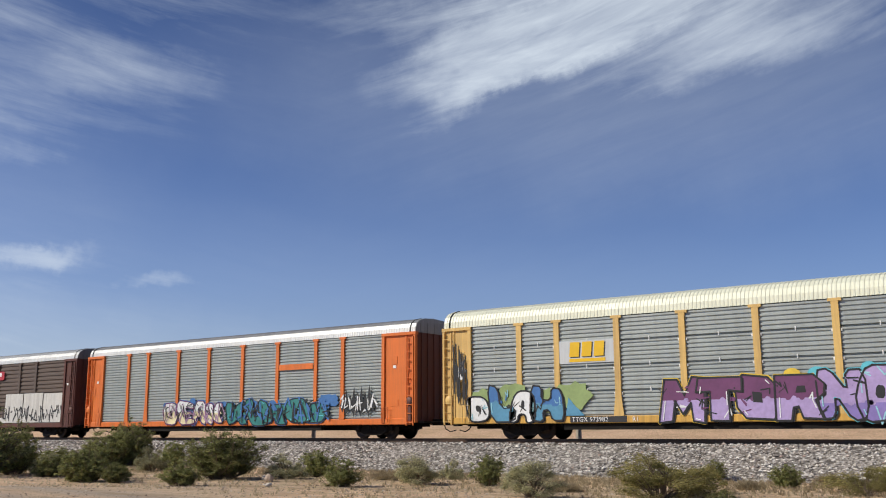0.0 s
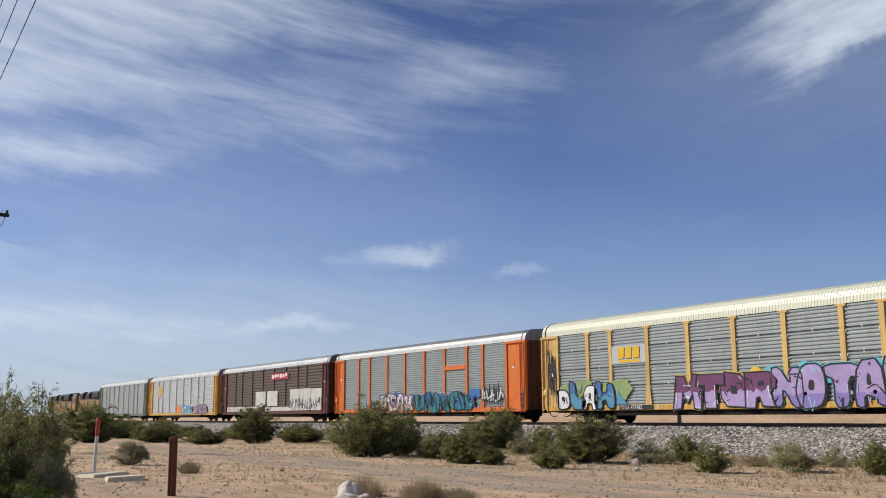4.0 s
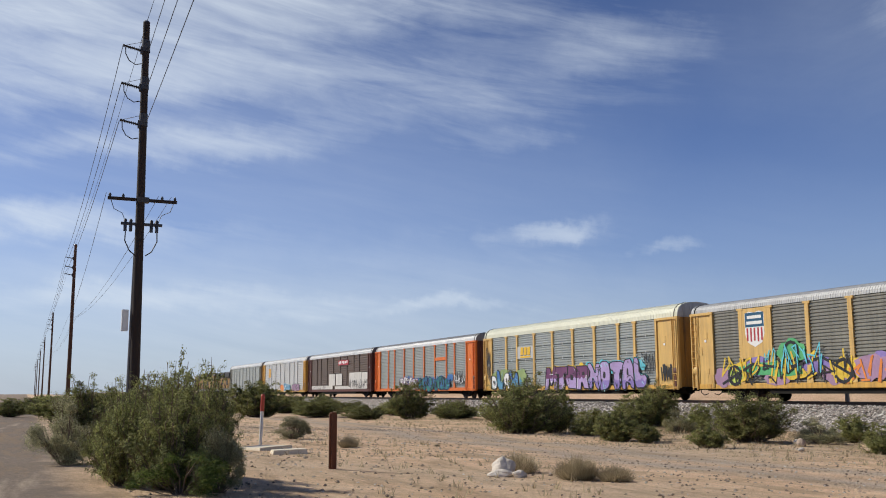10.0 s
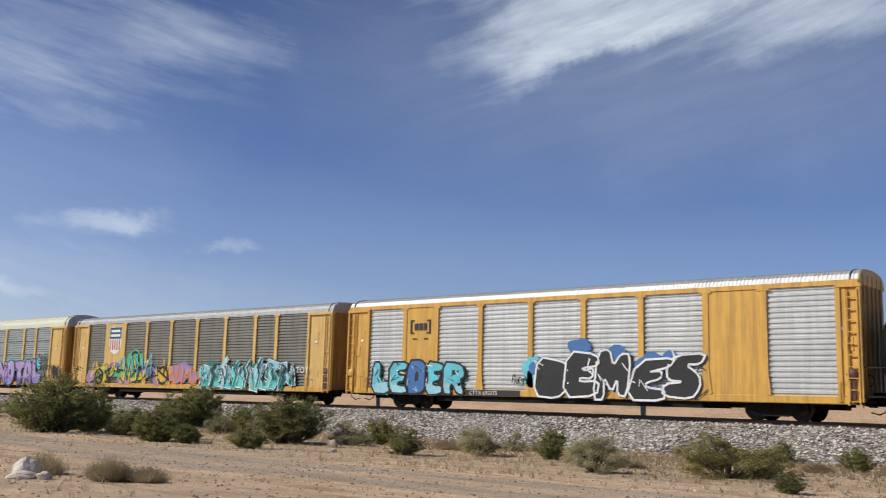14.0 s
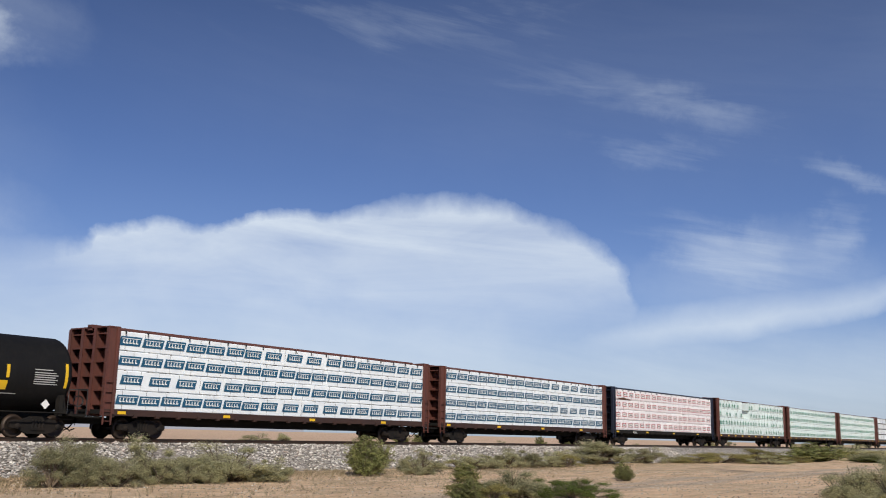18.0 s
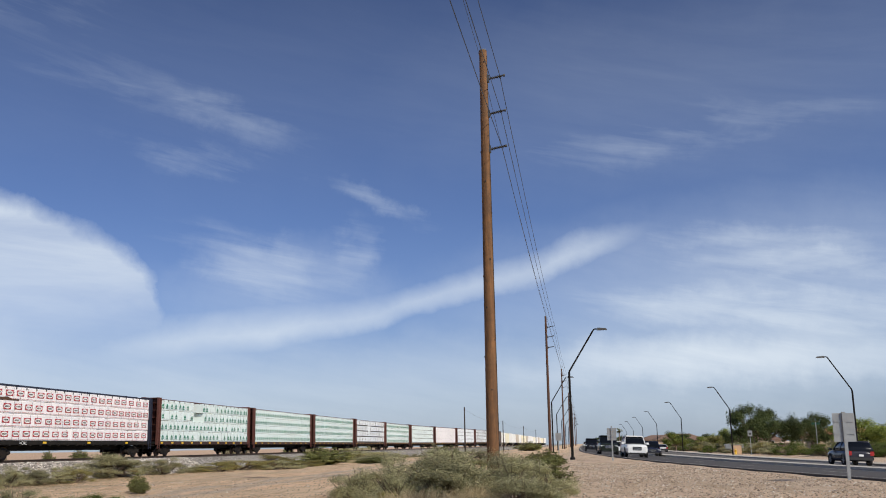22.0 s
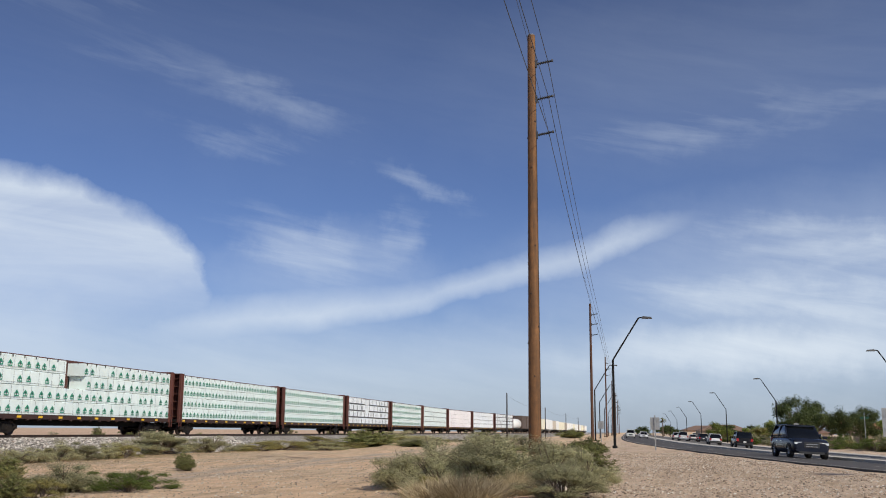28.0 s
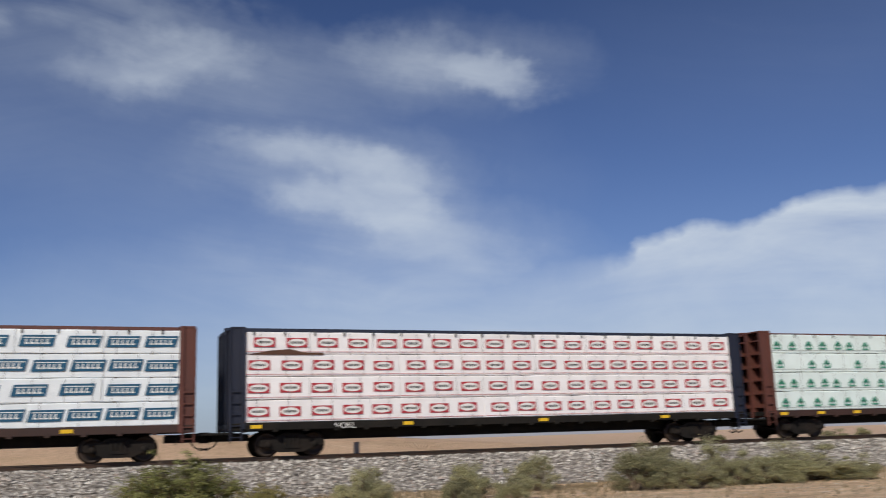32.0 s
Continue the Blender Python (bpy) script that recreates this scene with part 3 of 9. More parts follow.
def corrugated(x0, x1, z0, z1, ribs, slots=(), deep=0.05, y=-1.50):
    prof = []
    h = (z1 - z0) / ribs
    for i in range(ribs):
        z = z0 + i * h
        if i in slots:
            prof += [(y + 0.13, z), (y + 0.13, z + 0.30 * h), (y, z + 0.36 * h)]
        else:
            prof += [(y + deep, z), (y + deep, z + 0.30 * h), (y, z + 0.45 * h)]
        prof += [(y, z + 0.85 * h)]
    prof.append((y + deep, z1))
    return Shape().strip(prof, x0, x1)


# block letters: outline, then the small holes
GLYPH = {
    "A": [[(0, 0), (0.16, 1), (0.86, 1), (1, 0), (0.70, 0), (0.66, 0.22), (0.36, 0.22), (0.30, 0)], [(0.42, 0.46), (0.58, 0.46), (0.55, 0.70), (0.45, 0.70)]],
    "C": [[(1, 0.66), (0.92, 1), (0.2, 1), (0, 0.72), (0, 0.2), (0.18, 0), (0.9, 0), (1, 0.36), (0.55, 0.34), (0.55, 0.62)]],
    "D": [[(0, 0), (0.04, 1), (0.7, 1), (1, 0.72), (1, 0.26), (0.72, 0)], [(0.40, 0.36), (0.60, 0.40), (0.58, 0.66), (0.42, 0.66)]],
    "E": [[(0, 0), (0.03, 1), (1, 0.97), (0.96, 0.70), (0.55, 0.68), (0.56, 0.60), (0.86, 0.60), (0.84, 0.40), (0.52, 0.38), (0.53, 0.30), (1, 0.28), (0.98, 0)]],
    "H": [[(0, 0), (0, 1), (0.36, 1), (0.38, 0.62), (0.62, 0.62), (0.64, 0.96), (1, 0.92), (1, 0), (0.64, 0), (0.62, 0.34), (0.38, 0.34), (0.36, 0)]],
    "K": [[(0, 0), (0, 1), (0.36, 1), (0.38, 0.66), (0.64, 1), (1, 1), (0.70, 0.52), (1, 0), (0.62, 0), (0.38, 0.36), (0.36, 0)]],
    "L": [[(0.04, 0), (0, 1), (0.44, 0.96), (0.46, 0.40), (1, 0.40), (0.96, 0)]],
    "M": [[(0, 0), (0.04, 1), (0.32, 1), (0.5, 0.62), (0.68, 1), (0.98, 0.96), (1, 0), (0.74, 0), (0.70, 0.46), (0.5, 0.16), (0.30, 0.46), (0.26, 0)]],
    "N": [[(0, 0), (0.02, 1), (0.34, 1), (0.66, 0.52), (0.68, 1), (1, 0.96), (1, 0), (0.70, 0), (0.34, 0.48), (0.32, 0)]],
    "O": [[(0.18, 0), (0, 0.3), (0.02, 0.76), (0.24, 1), (0.78, 1), (1, 0.74), (1, 0.24), (0.80, 0)], [(0.40, 0.40), (0.62, 0.38), (0.62, 0.62), (0.42, 0.64)]],
    "P": [[(0, 0), (0, 1), (0.8, 1), (1, 0.78), (0.94, 0.42), (0.44, 0.36), (0.42, 0)], [(0.42, 0.58), (0.62, 0.60), (0.60, 0.74), (0.44, 0.74)]],
    "R": [[(0, 0), (0, 1), (0.78, 1), (1, 0.80), (0.96, 0.52), (0.78, 0.42), (1, 0), (0.60, 0), (0.46, 0.28), (0.38, 0.28), (0.36, 0)], [(0.42, 0.58), (0.62, 0.60), (0.60, 0.74), (0.44, 0.74)]],
    "S": [[(0, 0.02), (0.02, 0.34), (0.54, 0.36), (0.10, 0.48), (0, 0.74), (0.2, 1), (1, 0.98), (0.96, 0.70), (0.52, 0.68), (0.94, 0.52), (1, 0.24), (0.82, 0)]],
    "T": [[(0, 0.70), (0, 1), (1, 1), (1, 0.68), (0.70, 0.68), (0.72, 0), (0.30, 0), (0.30, 0.68)]],
    "U": [[(0, 1), (0.02, 0.22), (0.2, 0), (0.82, 0), (1, 0.2), (1, 0.96), (0.66, 0.98), (0.62, 0.40), (0.40, 0.40), (0.38, 0.98)]],
}


def clipped(pts, level, above):
    # the part of a flat outline over or under a level
    out = []
    for (xa, za), (xb, zb) in zip(pts, pts[1:] + pts[:1]):
        ina, inb = (za >= level) == above, (zb >= level) == above
        if ina:
            out.append((xa, za))
        if ina != inb:
            k = (level - za) / (zb - za)
            out.append((xa + k * (xb - xa), level))
    return out


def ribbon(s, pts, half, y, slot=0):
    # a flat stroke of that half width along (x, z) points, with rounded joints, each piece a hair in front of the last
    y -= 0.0007 * (len(s.f) % 14)
    for (xa, za), (xb, zb) in zip(pts, pts[1:]):
        dx, dz = xb - xa, zb - za
        d = math.hypot(dx, dz) or 1
        nx, nz = -dz / d * half, dx / d * half
        ex, ez = dx / d * half * 0.5, dz / d * half * 0.5
        s.poly([(xa + nx - ex, za + nz - ez), (xa - nx - ex, za - nz - ez), (xb - nx + ex, zb - nz + ez), (xb + nx + ex, zb + nz + ez)], y, slot)
        y -= 0.0007
    for x, z in pts[1:-1]:
        y -= 0.0007
        s.poly([(x + half * math.cos(k * math.pi / 4 + 0.4), z + half * math.sin(k * math.pi / 4 + 0.4)) for k in range(8)], y, slot)


def rounded(pts, times):
    # corners cut again and again, so that a block letter swells like a balloon
    for _ in range(times):
        pts = [q for (xa, za), (xb, zb) in zip(pts, pts[1:] + pts[:1]) for q in ((0.78 * xa + 0.22 * xb, 0.78 * za + 0.22 * zb), (0.22 * xa + 0.78 * xb, 0.22 * za + 0.78 * zb))]
    return pts


def spray(name, colour):
    return mat("spray_" + name, colour, 0.55, 0, 0.34, 0.9, 7, 0.02)


SPRAY = {n: spray(n, c) for n, c in {
    "black": (0.018, 0.018, 0.02), "white": (0.75, 0.76, 0.76), "plum": (0.15, 0.045, 0.13), "lilac": (0.40, 0.30, 0.55), "violet": (0.24, 0.18, 0.46),
    "cyan": (0.12, 0.52, 0.62), "sky": (0.30, 0.58, 0.66), "blue": (0.05, 0.16, 0.40), "steel": (0.09, 0.27, 0.42), "green": (0.09, 0.40, 0.16),
    "lime": (0.45, 0.58, 0.10), "teal": (0.03, 0.20, 0.19), "gold": (0.72, 0.50, 0.05), "cream": (0.74, 0.66, 0.40), "orange": (0.70, 0.22, 0.04), "mauve": (0.36, 0.22, 0.34), "moss": (0.27, 0.36, 0.14), "turquoise": (0.10, 0.58, 0.55)}.items()}


def piece(car, word, x0, x1, z0, z1, fill, line="black", upper=None, glow=None, shine="white", lean=0.0, seed=1, y=-1.60, weight=0.05, puff=0, wild=0.05, level=None):
    """A spray-painted piece: fat block letters, each with a drop shadow, two tones, an outline and glints, on a haze of colour."""
    rng = random.Random(seed)
    w = (x1 - x0) / len(word)
    h = z1 - z0
    mats = [SPRAY["black"], SPRAY[fill], SPRAY[upper or fill], SPRAY[line], SPRAY[shine or "white"]]
    g = Shape()
    for i, ch in enumerate(word):
        gx, gw = x0 + i * w - 0.08 * w, w * rng.uniform(1.0, 1.22)
        top, low = z1 - rng.uniform(0, 0.20 if level is None else 0.07) * h, z0 + rng.uniform(0, 0.03) * h
        skew = lean * w + rng.uniform(-0.28, 0.28) * w * (1.0 if level is None else 0.35)

        def lay(pts, loose):
            return [(gx + px * gw + skew * (pz - 0.5) + rng.uniform(-loose, loose) * w, low + pz * (top - low) + rng.uniform(-loose, loose) * h) for px, pz in pts]

        outline = rounded(lay(GLYPH[ch][0], wild), puff)
        s = Shape()
        yy = y - 0.012 * (i % 2)
        s.poly([(px + 0.05 * h, pz - 0.035 * h) for px, pz in outline], yy + 0.004, 0)
        cut = low + rng.uniform(0.44, 0.58) * (top - low) if level is None else level
        if upper:
            s.poly(clipped(outline, cut, False), yy, 1)
            s.poly(clipped(outline, cut, True), yy, 2)
            for k in range(3):
                cx = gx + gw * rng.uniform(0.15, 0.85)
                s.poly([(cx + 0.06 * h * math.cos(q), cut + 0.05 * h * math.sin(q)) for q in np.arange(0, 6.2, 0.8)], yy - 0.002, 1 if k % 2 else 2)
        else:
            s.poly(outline, yy, 1)
        ribbon(s, outline + outline[:2], weight * 0.5, yy - 0.003, 3)
        for k in range(5):
            cx, cz = gx + gw * rng.uniform(0.1, 0.9), low + (top - low) * rng.uniform(0.1, 0.9)
            ribbon(s, [(cx, cz), (cx + 0.16 * h * rng.uniform(-1, 1), cz + 0.22 * h * rng.uniform(-1, 1)), (cx + 0.2 * h * rng.uniform(-1, 1), cz + 0.1 * h * rng.uniform(-1, 1))], rng.uniform(0.012, 0.03), yy - 0.004, rng.choice((0, 0, 3, 4, 2)))
        for hole in GLYPH[ch][1:]:
            s.poly(rounded(lay(hole, 0.01), min(puff, 1)), yy - 0.006, 0)
        if shine:
            for k in (0, len(outline) // 2):
                (xa, za), (xb, zb) = outline[k], outline[k + 1]
                cx, cz = gx + gw / 2, (low + top) / 2
                pa, pb = (xa + (cx - xa) * 0.18, za + (cz - za) * 0.14), (xb + (cx - xb) * 0.18, zb + (cz - zb) * 0.14)
                ribbon(s, [pa, (pa[0] + 0.5 * (pb[0] - pa[0]), pa[1] + 0.5 * (pb[1] - pa[1]))], 0.020, yy - 0.014, 4)
        part("graffiti_letter", s, mats, car)
        if glow:
            ribbon(g, outline + outline[:1], 0.05 + 0.03 * rng.random(), y + 0.024)
            for k in range(2):
                cx, cz, r = gx + gw * rng.random(), low + (top - low) * rng.uniform(0.7, 1.0), 0.16 * h * rng.uniform(0.6, 1.2)
                g.poly([(cx + r * 1.3 * math.cos(q), cz + r * math.sin(q)) for q in np.arange(0, 6.2, 0.6)], y + 0.014 + 0.001 * k)
    if glow:
        part("paint_cloud", g, SPRAY[glow], car)


def scribble(car, x0, x1, z0, z1, colour, seed, n=9, half=0.022, y=-1.575):
    rng = random.Random(seed)
    s = Shape()
    for i in range(n):
        x = x0 + (x1 - x0) * (i + 0.5) / n
        pts = [(x + rng.uniform(-0.6, 0.6) * (x1 - x0) / n, z0 + (z1 - z0) * rng.random()) for k in range(4)]
        ribbon(s, pts, half, y, 0)
    tagged(part("graffiti", s, SPRAY[colour], car), colour + " sprayed scrawl of thin lines", kind="stuff")


def blot(car, x, z, w, h, colour, seed, y=-1.570):
    # one uneven cloud of sprayed colour
    rng = random.Random(seed)
    pts = []
    for k in range(22):
        a = 2 * math.pi * k / 22
        r = rng.uniform(0.72, 1.05)
        pts.append((x + w / 2 * r * math.cos(a), z + h / 2 * r * math.sin(a)))
    part("paint_cloud", Shape().poly(pts, y), SPRAY[colour], car)


def roof_profile(eave=5.06, top=5.80):
    k = (top - eave) / 0.74
    half = [(-1.52, 0.0), (-1.50, 0.22), (-1.40, 0.42), (-1.18, 0.58), (-0.75, 0.69)]
    return [(yy, eave + k * zz) for yy, zz in half] + [(0, top)] + [(-yy, eave + k * zz) for yy, zz in half[::-1]]


def roof_shape(x0, x1, pitch=0.16, deep=0.016, eave=5.06, top=5.80):
    # ribbed sheets; the upper slopes carry a second material
    prof = roof_profile(eave, top)
    n = len(prof)
    v, low, high = [], [], []
    count = int((x1 - x0) / pitch)
    xs = []
    for i in range(count):
        xa = x0 + (x1 - x0) * i / count
        st = (x1 - x0) / count
        xs += [(xa, 0), (xa + 0.3 * st, 0), (xa + 0.42 * st, deep), (xa + 0.88 * st, deep)]
    xs.append((x1, 0))
    for x, d in xs:
        for yy, zz in prof:
            r = math.hypot(yy, zz - 4.2) or 1
            v.append((x, yy + d * yy / r, zz + d * (zz - 4.2) / r))
    for i in range(len(xs) - 1):
        for k in range(n - 1):
            (low if k < 2 or k > n - 4 else high).append((i * n + k, (i + 1) * n + k, (i + 1) * n + k + 1, i * n + k + 1))
    s = Shape().add(v, low, 0)
    s.f += high
    s.m += [1] * len(high)
    s.s += [False] * len(high)
    return s


def autorack(label, gap, length, posts, panel, post, end, roof, sill, ends=(1.8, 2.3), solid=(), slots=(), ribs=15, band=False, spin=True, post_w=0.26, end_dark=None, top_z=5.80, inset=1.05, ridge=None, hood="roof_grey"):
    """A covered car carrier; x runs from the gap before it, here measured from its left end."""
    car = thing("autorack_car", label, "railway car", "cars of the freight train")
    X0 = -length / 2
    a, b = X0 + 0.35, -X0 - inset
    lo, hi = 0.95, 5.05
    edges = [X0 + ends[0]] + [X0 + p for p in posts] + [-X0 - ends[1]]
    for i, (xa, xb) in enumerate(zip(edges, edges[1:])):
        if i in solid:
            part("side_panel", Shape().box(xa, xb, -1.53, -1.44, lo, hi), M[post], car, "flat painted side panel")
        else:
            part("side_panel", corrugated(xa, xb, lo, hi, ribs, slots), M[panel], car)
            if slots:
                s = Shape()
                for q in slots:
                    z = lo + (hi - lo) * q / ribs
                    s.box((xa + xb) / 2 - 0.02, (xa + xb) / 2 + 0.02, -1.525, -1.50, z - 0.05, z + 0.12)
                    s.box(xa + 0.14, xa + 0.19, -1.525, -1.50, z - 0.16, z - 0.06).box(xb - 0.19, xb - 0.14, -1.525, -1.50, z - 0.16, z - 0.06)
                part("panel_latch", s, M["white"], car, "small white latches of the panel")
        part("side_panel", Shape().box(xa, xb, 1.44, 1.50, lo, hi), M[panel], car)
    for x in edges[1:-1]:
        s = Shape().box(x - post_w / 2, x + post_w / 2, -1.565, -1.44, lo - 0.02, hi)
        s.box(x - post_w * 0.95, x + post_w * 0.95, -1.575, -1.50, hi - 0.09, hi + 0.02)
        s.add([(x - post_w * 0.9, -1.57, lo), (x + post_w * 0.9, -1.57, lo), (x + post_w / 2, -1.57, lo + 0.9), (x - post_w / 2, -1.57, lo + 0.9)], [(0, 1, 2, 3)])
        part("post", s, M[post], car)
    s = Shape().chamfer(a + 0.3, b - 0.3, -1.56, -1.30, 0.66, 0.96, 0.03).chamfer(a + 0.3, b - 0.3, 1.30, 1.56, 0.66, 0.96, 0.03)
    part("side_sill", s, M[sill], car)
    s = Shape().box(a + 0.2, b - 0.2, -1.28, 1.28, 0.72, 0.90).box(a + 6.2, b - 6.2, -1.40, -1.18, 0.40, 0.68).box(a + 6.2, b - 6.2, 1.18, 1.40, 0.40, 0.68).box(a + 1.0, b - 1.0, -0.35, 0.35, 0.45, 0.75)
    for x in np.arange(a + 1.2, b - 1.0, 2.4):
        s.box(x - 0.08, x + 0.08, -1.3, 1.3, 0.56, 0.74)
    part("underframe", s, M["under"], car)
    if band:
        part("top_rail", Shape().box(a, b, -1.57, -1.42, hi - 0.02, hi + 0.16), M[post], car)
    for k, xa, xb in ((-1, a, edges[0]), (1, edges[-1], b)):
        part("end_panel", Shape().box(xa, xb, -1.52, -1.42, lo - 0.2, hi - 0.05), M[end], car)
        part("end_cap", Shape().box(xa - 0.08, xb + 0.1, -1.62, -1.40, hi - 0.12, hi + 0.02), M[end], car)
        xi = xb if k < 0 else xa
        xo = xa if k < 0 else xb
        xm = xo - k * 0.55
        part("end_post", Shape().box(xi - 0.09, xi + 0.09, -1.60, -1.42, lo - 0.2, hi - 0.1), M[end], car)
        part("end_post", Shape().box(xo - 0.06, xo + 0.06, -1.60, -1.42, lo - 0.2, hi - 0.1), M[end], car)
        part("end_post", Shape().box(xm - 0.05, xm + 0.05, -1.56, -1.50, lo, hi - 0.12), M[end], car)
        part("ladder", ladder_shape(xo - 0.45 if k > 0 else xo + 0.05, -1.62, 0.62, hi - 0.2), M[end], car)
        s = Shape().box(min(xo, xo - k * 0.08), max(xo, xo - k * 0.08), -1.42, 1.42, 0.80, hi + 0.02)
        for yy in (-1.0, -0.5, 0.0, 0.5, 1.0):
            s.box(min(xo, xo + k * 0.05), max(xo, xo + k * 0.05), yy - 0.06, yy + 0.06, 0.9, hi)
        # A darker end_dark puts the shade of the gap into the door colour.
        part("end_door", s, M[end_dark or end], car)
        part("end_platform", Shape().box(min(xo, xo + k * 0.35), max(xo, xo + k * 0.35), -1.3, 1.3, 0.74, 0.82), M["under"], car)
        s = Shape().box(xm - 0.30, xm + 0.30, -1.545, -1.51, 2.6, 3.1).box(xm - 0.09, xm + 0.09, -1.56, -1.54, 2.75, 2.9)
        part("placard_board", s, M[end], car)
        xg = (xi + xm) / 2
        part("stencil_board", Shape().box(xg - 0.16, xg + 0.16, -1.54, -1.52, 3.55, 3.95), M[end], car)
        part("stencil_board", Shape().box(xg - 0.22, xg + 0.22, -1.54, -1.52, 1.55, 1.85), M[end], car)
        part("data_plate", Shape().box(xg - 0.09, xg + 0.09, -1.548, -1.541, 3.36, 3.5), M["white"], car)
        part("grab_rail", Shape().tube([(xi - k * 0.02, -1.66, 0.75), (xi - k * 0.02, -1.66, 1.5), (xi + k * 0.35, -1.66, 1.5), (xi + k * 0.35, -1.66, 0.75)], 0.02, 5), M[end], car)
        part("brake_rigging", Shape().box(xo - k * 0.30 - 0.09, xo - k * 0.30 + 0.09, -1.60, -1.52, 0.85, 1.5).lathe([(-1.64, 0.0), (-1.64, 0.20), (-1.60, 0.22)], 12, "y", 0, (xo - k * 0.30, 0, 1.75)), M["oxide"] if k > 0 else M[end], car)
    part("roof", roof_shape(a, b, top=top_z), [M[roof], M[ridge or roof]], car, "ribbed curved metal roof")
    prof = roof_profile(5.05, top_z - 0.01)
    for k, xe in ((-1, a), (1, b)):
        s = Shape().prism(prof, min(xe, xe + k * 0.03), max(xe, xe + k * 0.03))
        for yy in (-1.1, -0.55, 0.0, 0.55, 1.1):
            s.box(min(xe, xe + k * 0.055), max(xe, xe + k * 0.055), yy - 0.025, yy + 0.025, 5.05, top_z - 0.28)
        # A grey hood under a white roof has the end's shade in its colour.
        part("end_hood", s, M[hood], car, "grey steel end of the roof")
        part("roof_seal", Shape().tube([(xe - k * 0.30, yy * 1.012, zz + 0.015) for yy, zz in prof], 0.035, 5), M["trim_black"], car)
    running_gear(car, length, 4.4, spin)
    gap_cars.append((car, gap + length / 2))
    return car, X0


gap_cars = []
POSTS = [4.45, 6.36, 9.21, 12.05, 14.9, 17.75, 20.5, 22.5]

# the first two car carriers, behind the engines
car, X0 = autorack("grey steel car carrier with a white roof", -140.5, 28.4, POSTS, "panel", "panel", "panel_dark", "roof_white", "panel_dark", spin=False)
scribble(car, X0 + 16, X0 + 22, 0.9, 1.9, "cyan", 3)
car, X0 = autorack("pale grey car carrier with yellow ends and a white roof", -112.1, 28.45, POSTS, "panel_light", "panel_light", "yellow", "roof_white", "yellow", spin=False)
blot(car, X0 + 14, 1.35, 3.5, 0.9, "orange", 4)
piece(car, "SAR", X0 + 15, X0 + 19, 0.8, 2.0, "steel", "white", seed=4)
piece(car, "ECO", X0 + 20, X0 + 24, 0.8, 1.9, "mauve", "black", seed=5)
part("logo", Shape().box(X0 + 4.6, X0 + 6.2, -1.585, -1.57, 3.0, 4.4), M["yellow"], car, "plain yellow panel mark")

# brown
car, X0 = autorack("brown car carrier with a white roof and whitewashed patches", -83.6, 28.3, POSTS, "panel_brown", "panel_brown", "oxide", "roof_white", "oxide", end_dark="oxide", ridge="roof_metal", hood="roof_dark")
for xa, xb, za, zb in ((2.2, 12.0, 0.98, 1.45), (10.4, 13.0, 1.45, 2.9), (13.4, 16.0, 1.45, 2.9), (19.0, 21.2, 1.0, 2.95), (21.3, 23.6, 1.0, 2.95), (23.7, 26.0, 1.0, 2.9), (13.0, 19.0, 0.98, 1.35)):
    part("whitewash", Shape().box(X0 + xa, X0 + xb, -1.572, -1.562, za, zb), M["whitewash"], car)
scribble(car, X0 + 18.8, X0 + 26, 1.05, 2.1, "black", 8, 22, 0.05)
scribble(car, X0 + 2.6, X0 + 9, 0.95, 1.5, "black", 9, 10)
s = Shape().box(X0 + 14.4, X0 + 18.6, -1.585, -1.57, 3.95, 4.55)
part("logo", s, M["ink_red"], car, "red plate with white marks")
s = Shape()
for i in range(6):
    s.box(X0 + 14.6 + i * 0.64, X0 + 15.05 + i * 0.64, -1.592, -1.586, 4.08 + 0.06 * (i % 3), 4.42 + 0.05 * (i % 2))
part("logo_mark", s, M["white"], car)

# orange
# End doors: oxide in place of orange, their shade painted as a darker colour.
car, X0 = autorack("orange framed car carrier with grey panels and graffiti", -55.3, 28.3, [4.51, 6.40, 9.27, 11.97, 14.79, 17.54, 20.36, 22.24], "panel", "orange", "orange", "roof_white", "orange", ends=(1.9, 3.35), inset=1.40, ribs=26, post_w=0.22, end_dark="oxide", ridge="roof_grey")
piece(car, "DEAK", X0 + 8.3, X0 + 13.3, 0.80, 2.10, "cream", "plum", "white", "blue", "mauve", seed=11, puff=1, wild=0.10)
scribble(car, X0 + 8.0, X0 + 13.6, 0.8, 2.0, "mauve", 16, 14, 0.03, -1.63)
scribble(car, X0 + 8.0, X0 + 13.6, 0.8, 2.0, "black", 17, 10, 0.02, -1.64)
piece(car, "KUROS", X0 + 13.9, X0 + 21.4, 0.72, 2.05, "teal", "black", "teal", "blue", "cyan", seed=12, puff=1, wild=0.10)
scribble(car, X0 + 14.0, X0 + 21.4, 0.75, 2.1, "blue", 18, 14, 0.05, -1.63)
scribble(car, X0 + 14.0, X0 + 21.4, 0.75, 2.0, "black", 19, 16, 0.03, -1.64)
blot(car, X0 + 21.3, 1.9, 1.6, 0.8, "blue", 13)
s = Shape()
for k in range(9):
    x = X0 + 22.3 + 0.25 * k
    h = (0.5, 0.9, 0.6, 1.0, 0.75, 1.05, 0.7, 1.1, 0.6)[k]
    s.poly([(x - 0.16, 1.55), (x + 0.16, 1.55), (x + 0.05, 1.55 + h), (x - 0.02, 1.55 + h * 0.8)], -1.58)
    s.poly([(x - 0.13, 1.56), (x, 1.56 - h * 0.55), (x + 0.13, 1.56)], -1.58)
part("graffiti", s, SPRAY["black"], car)
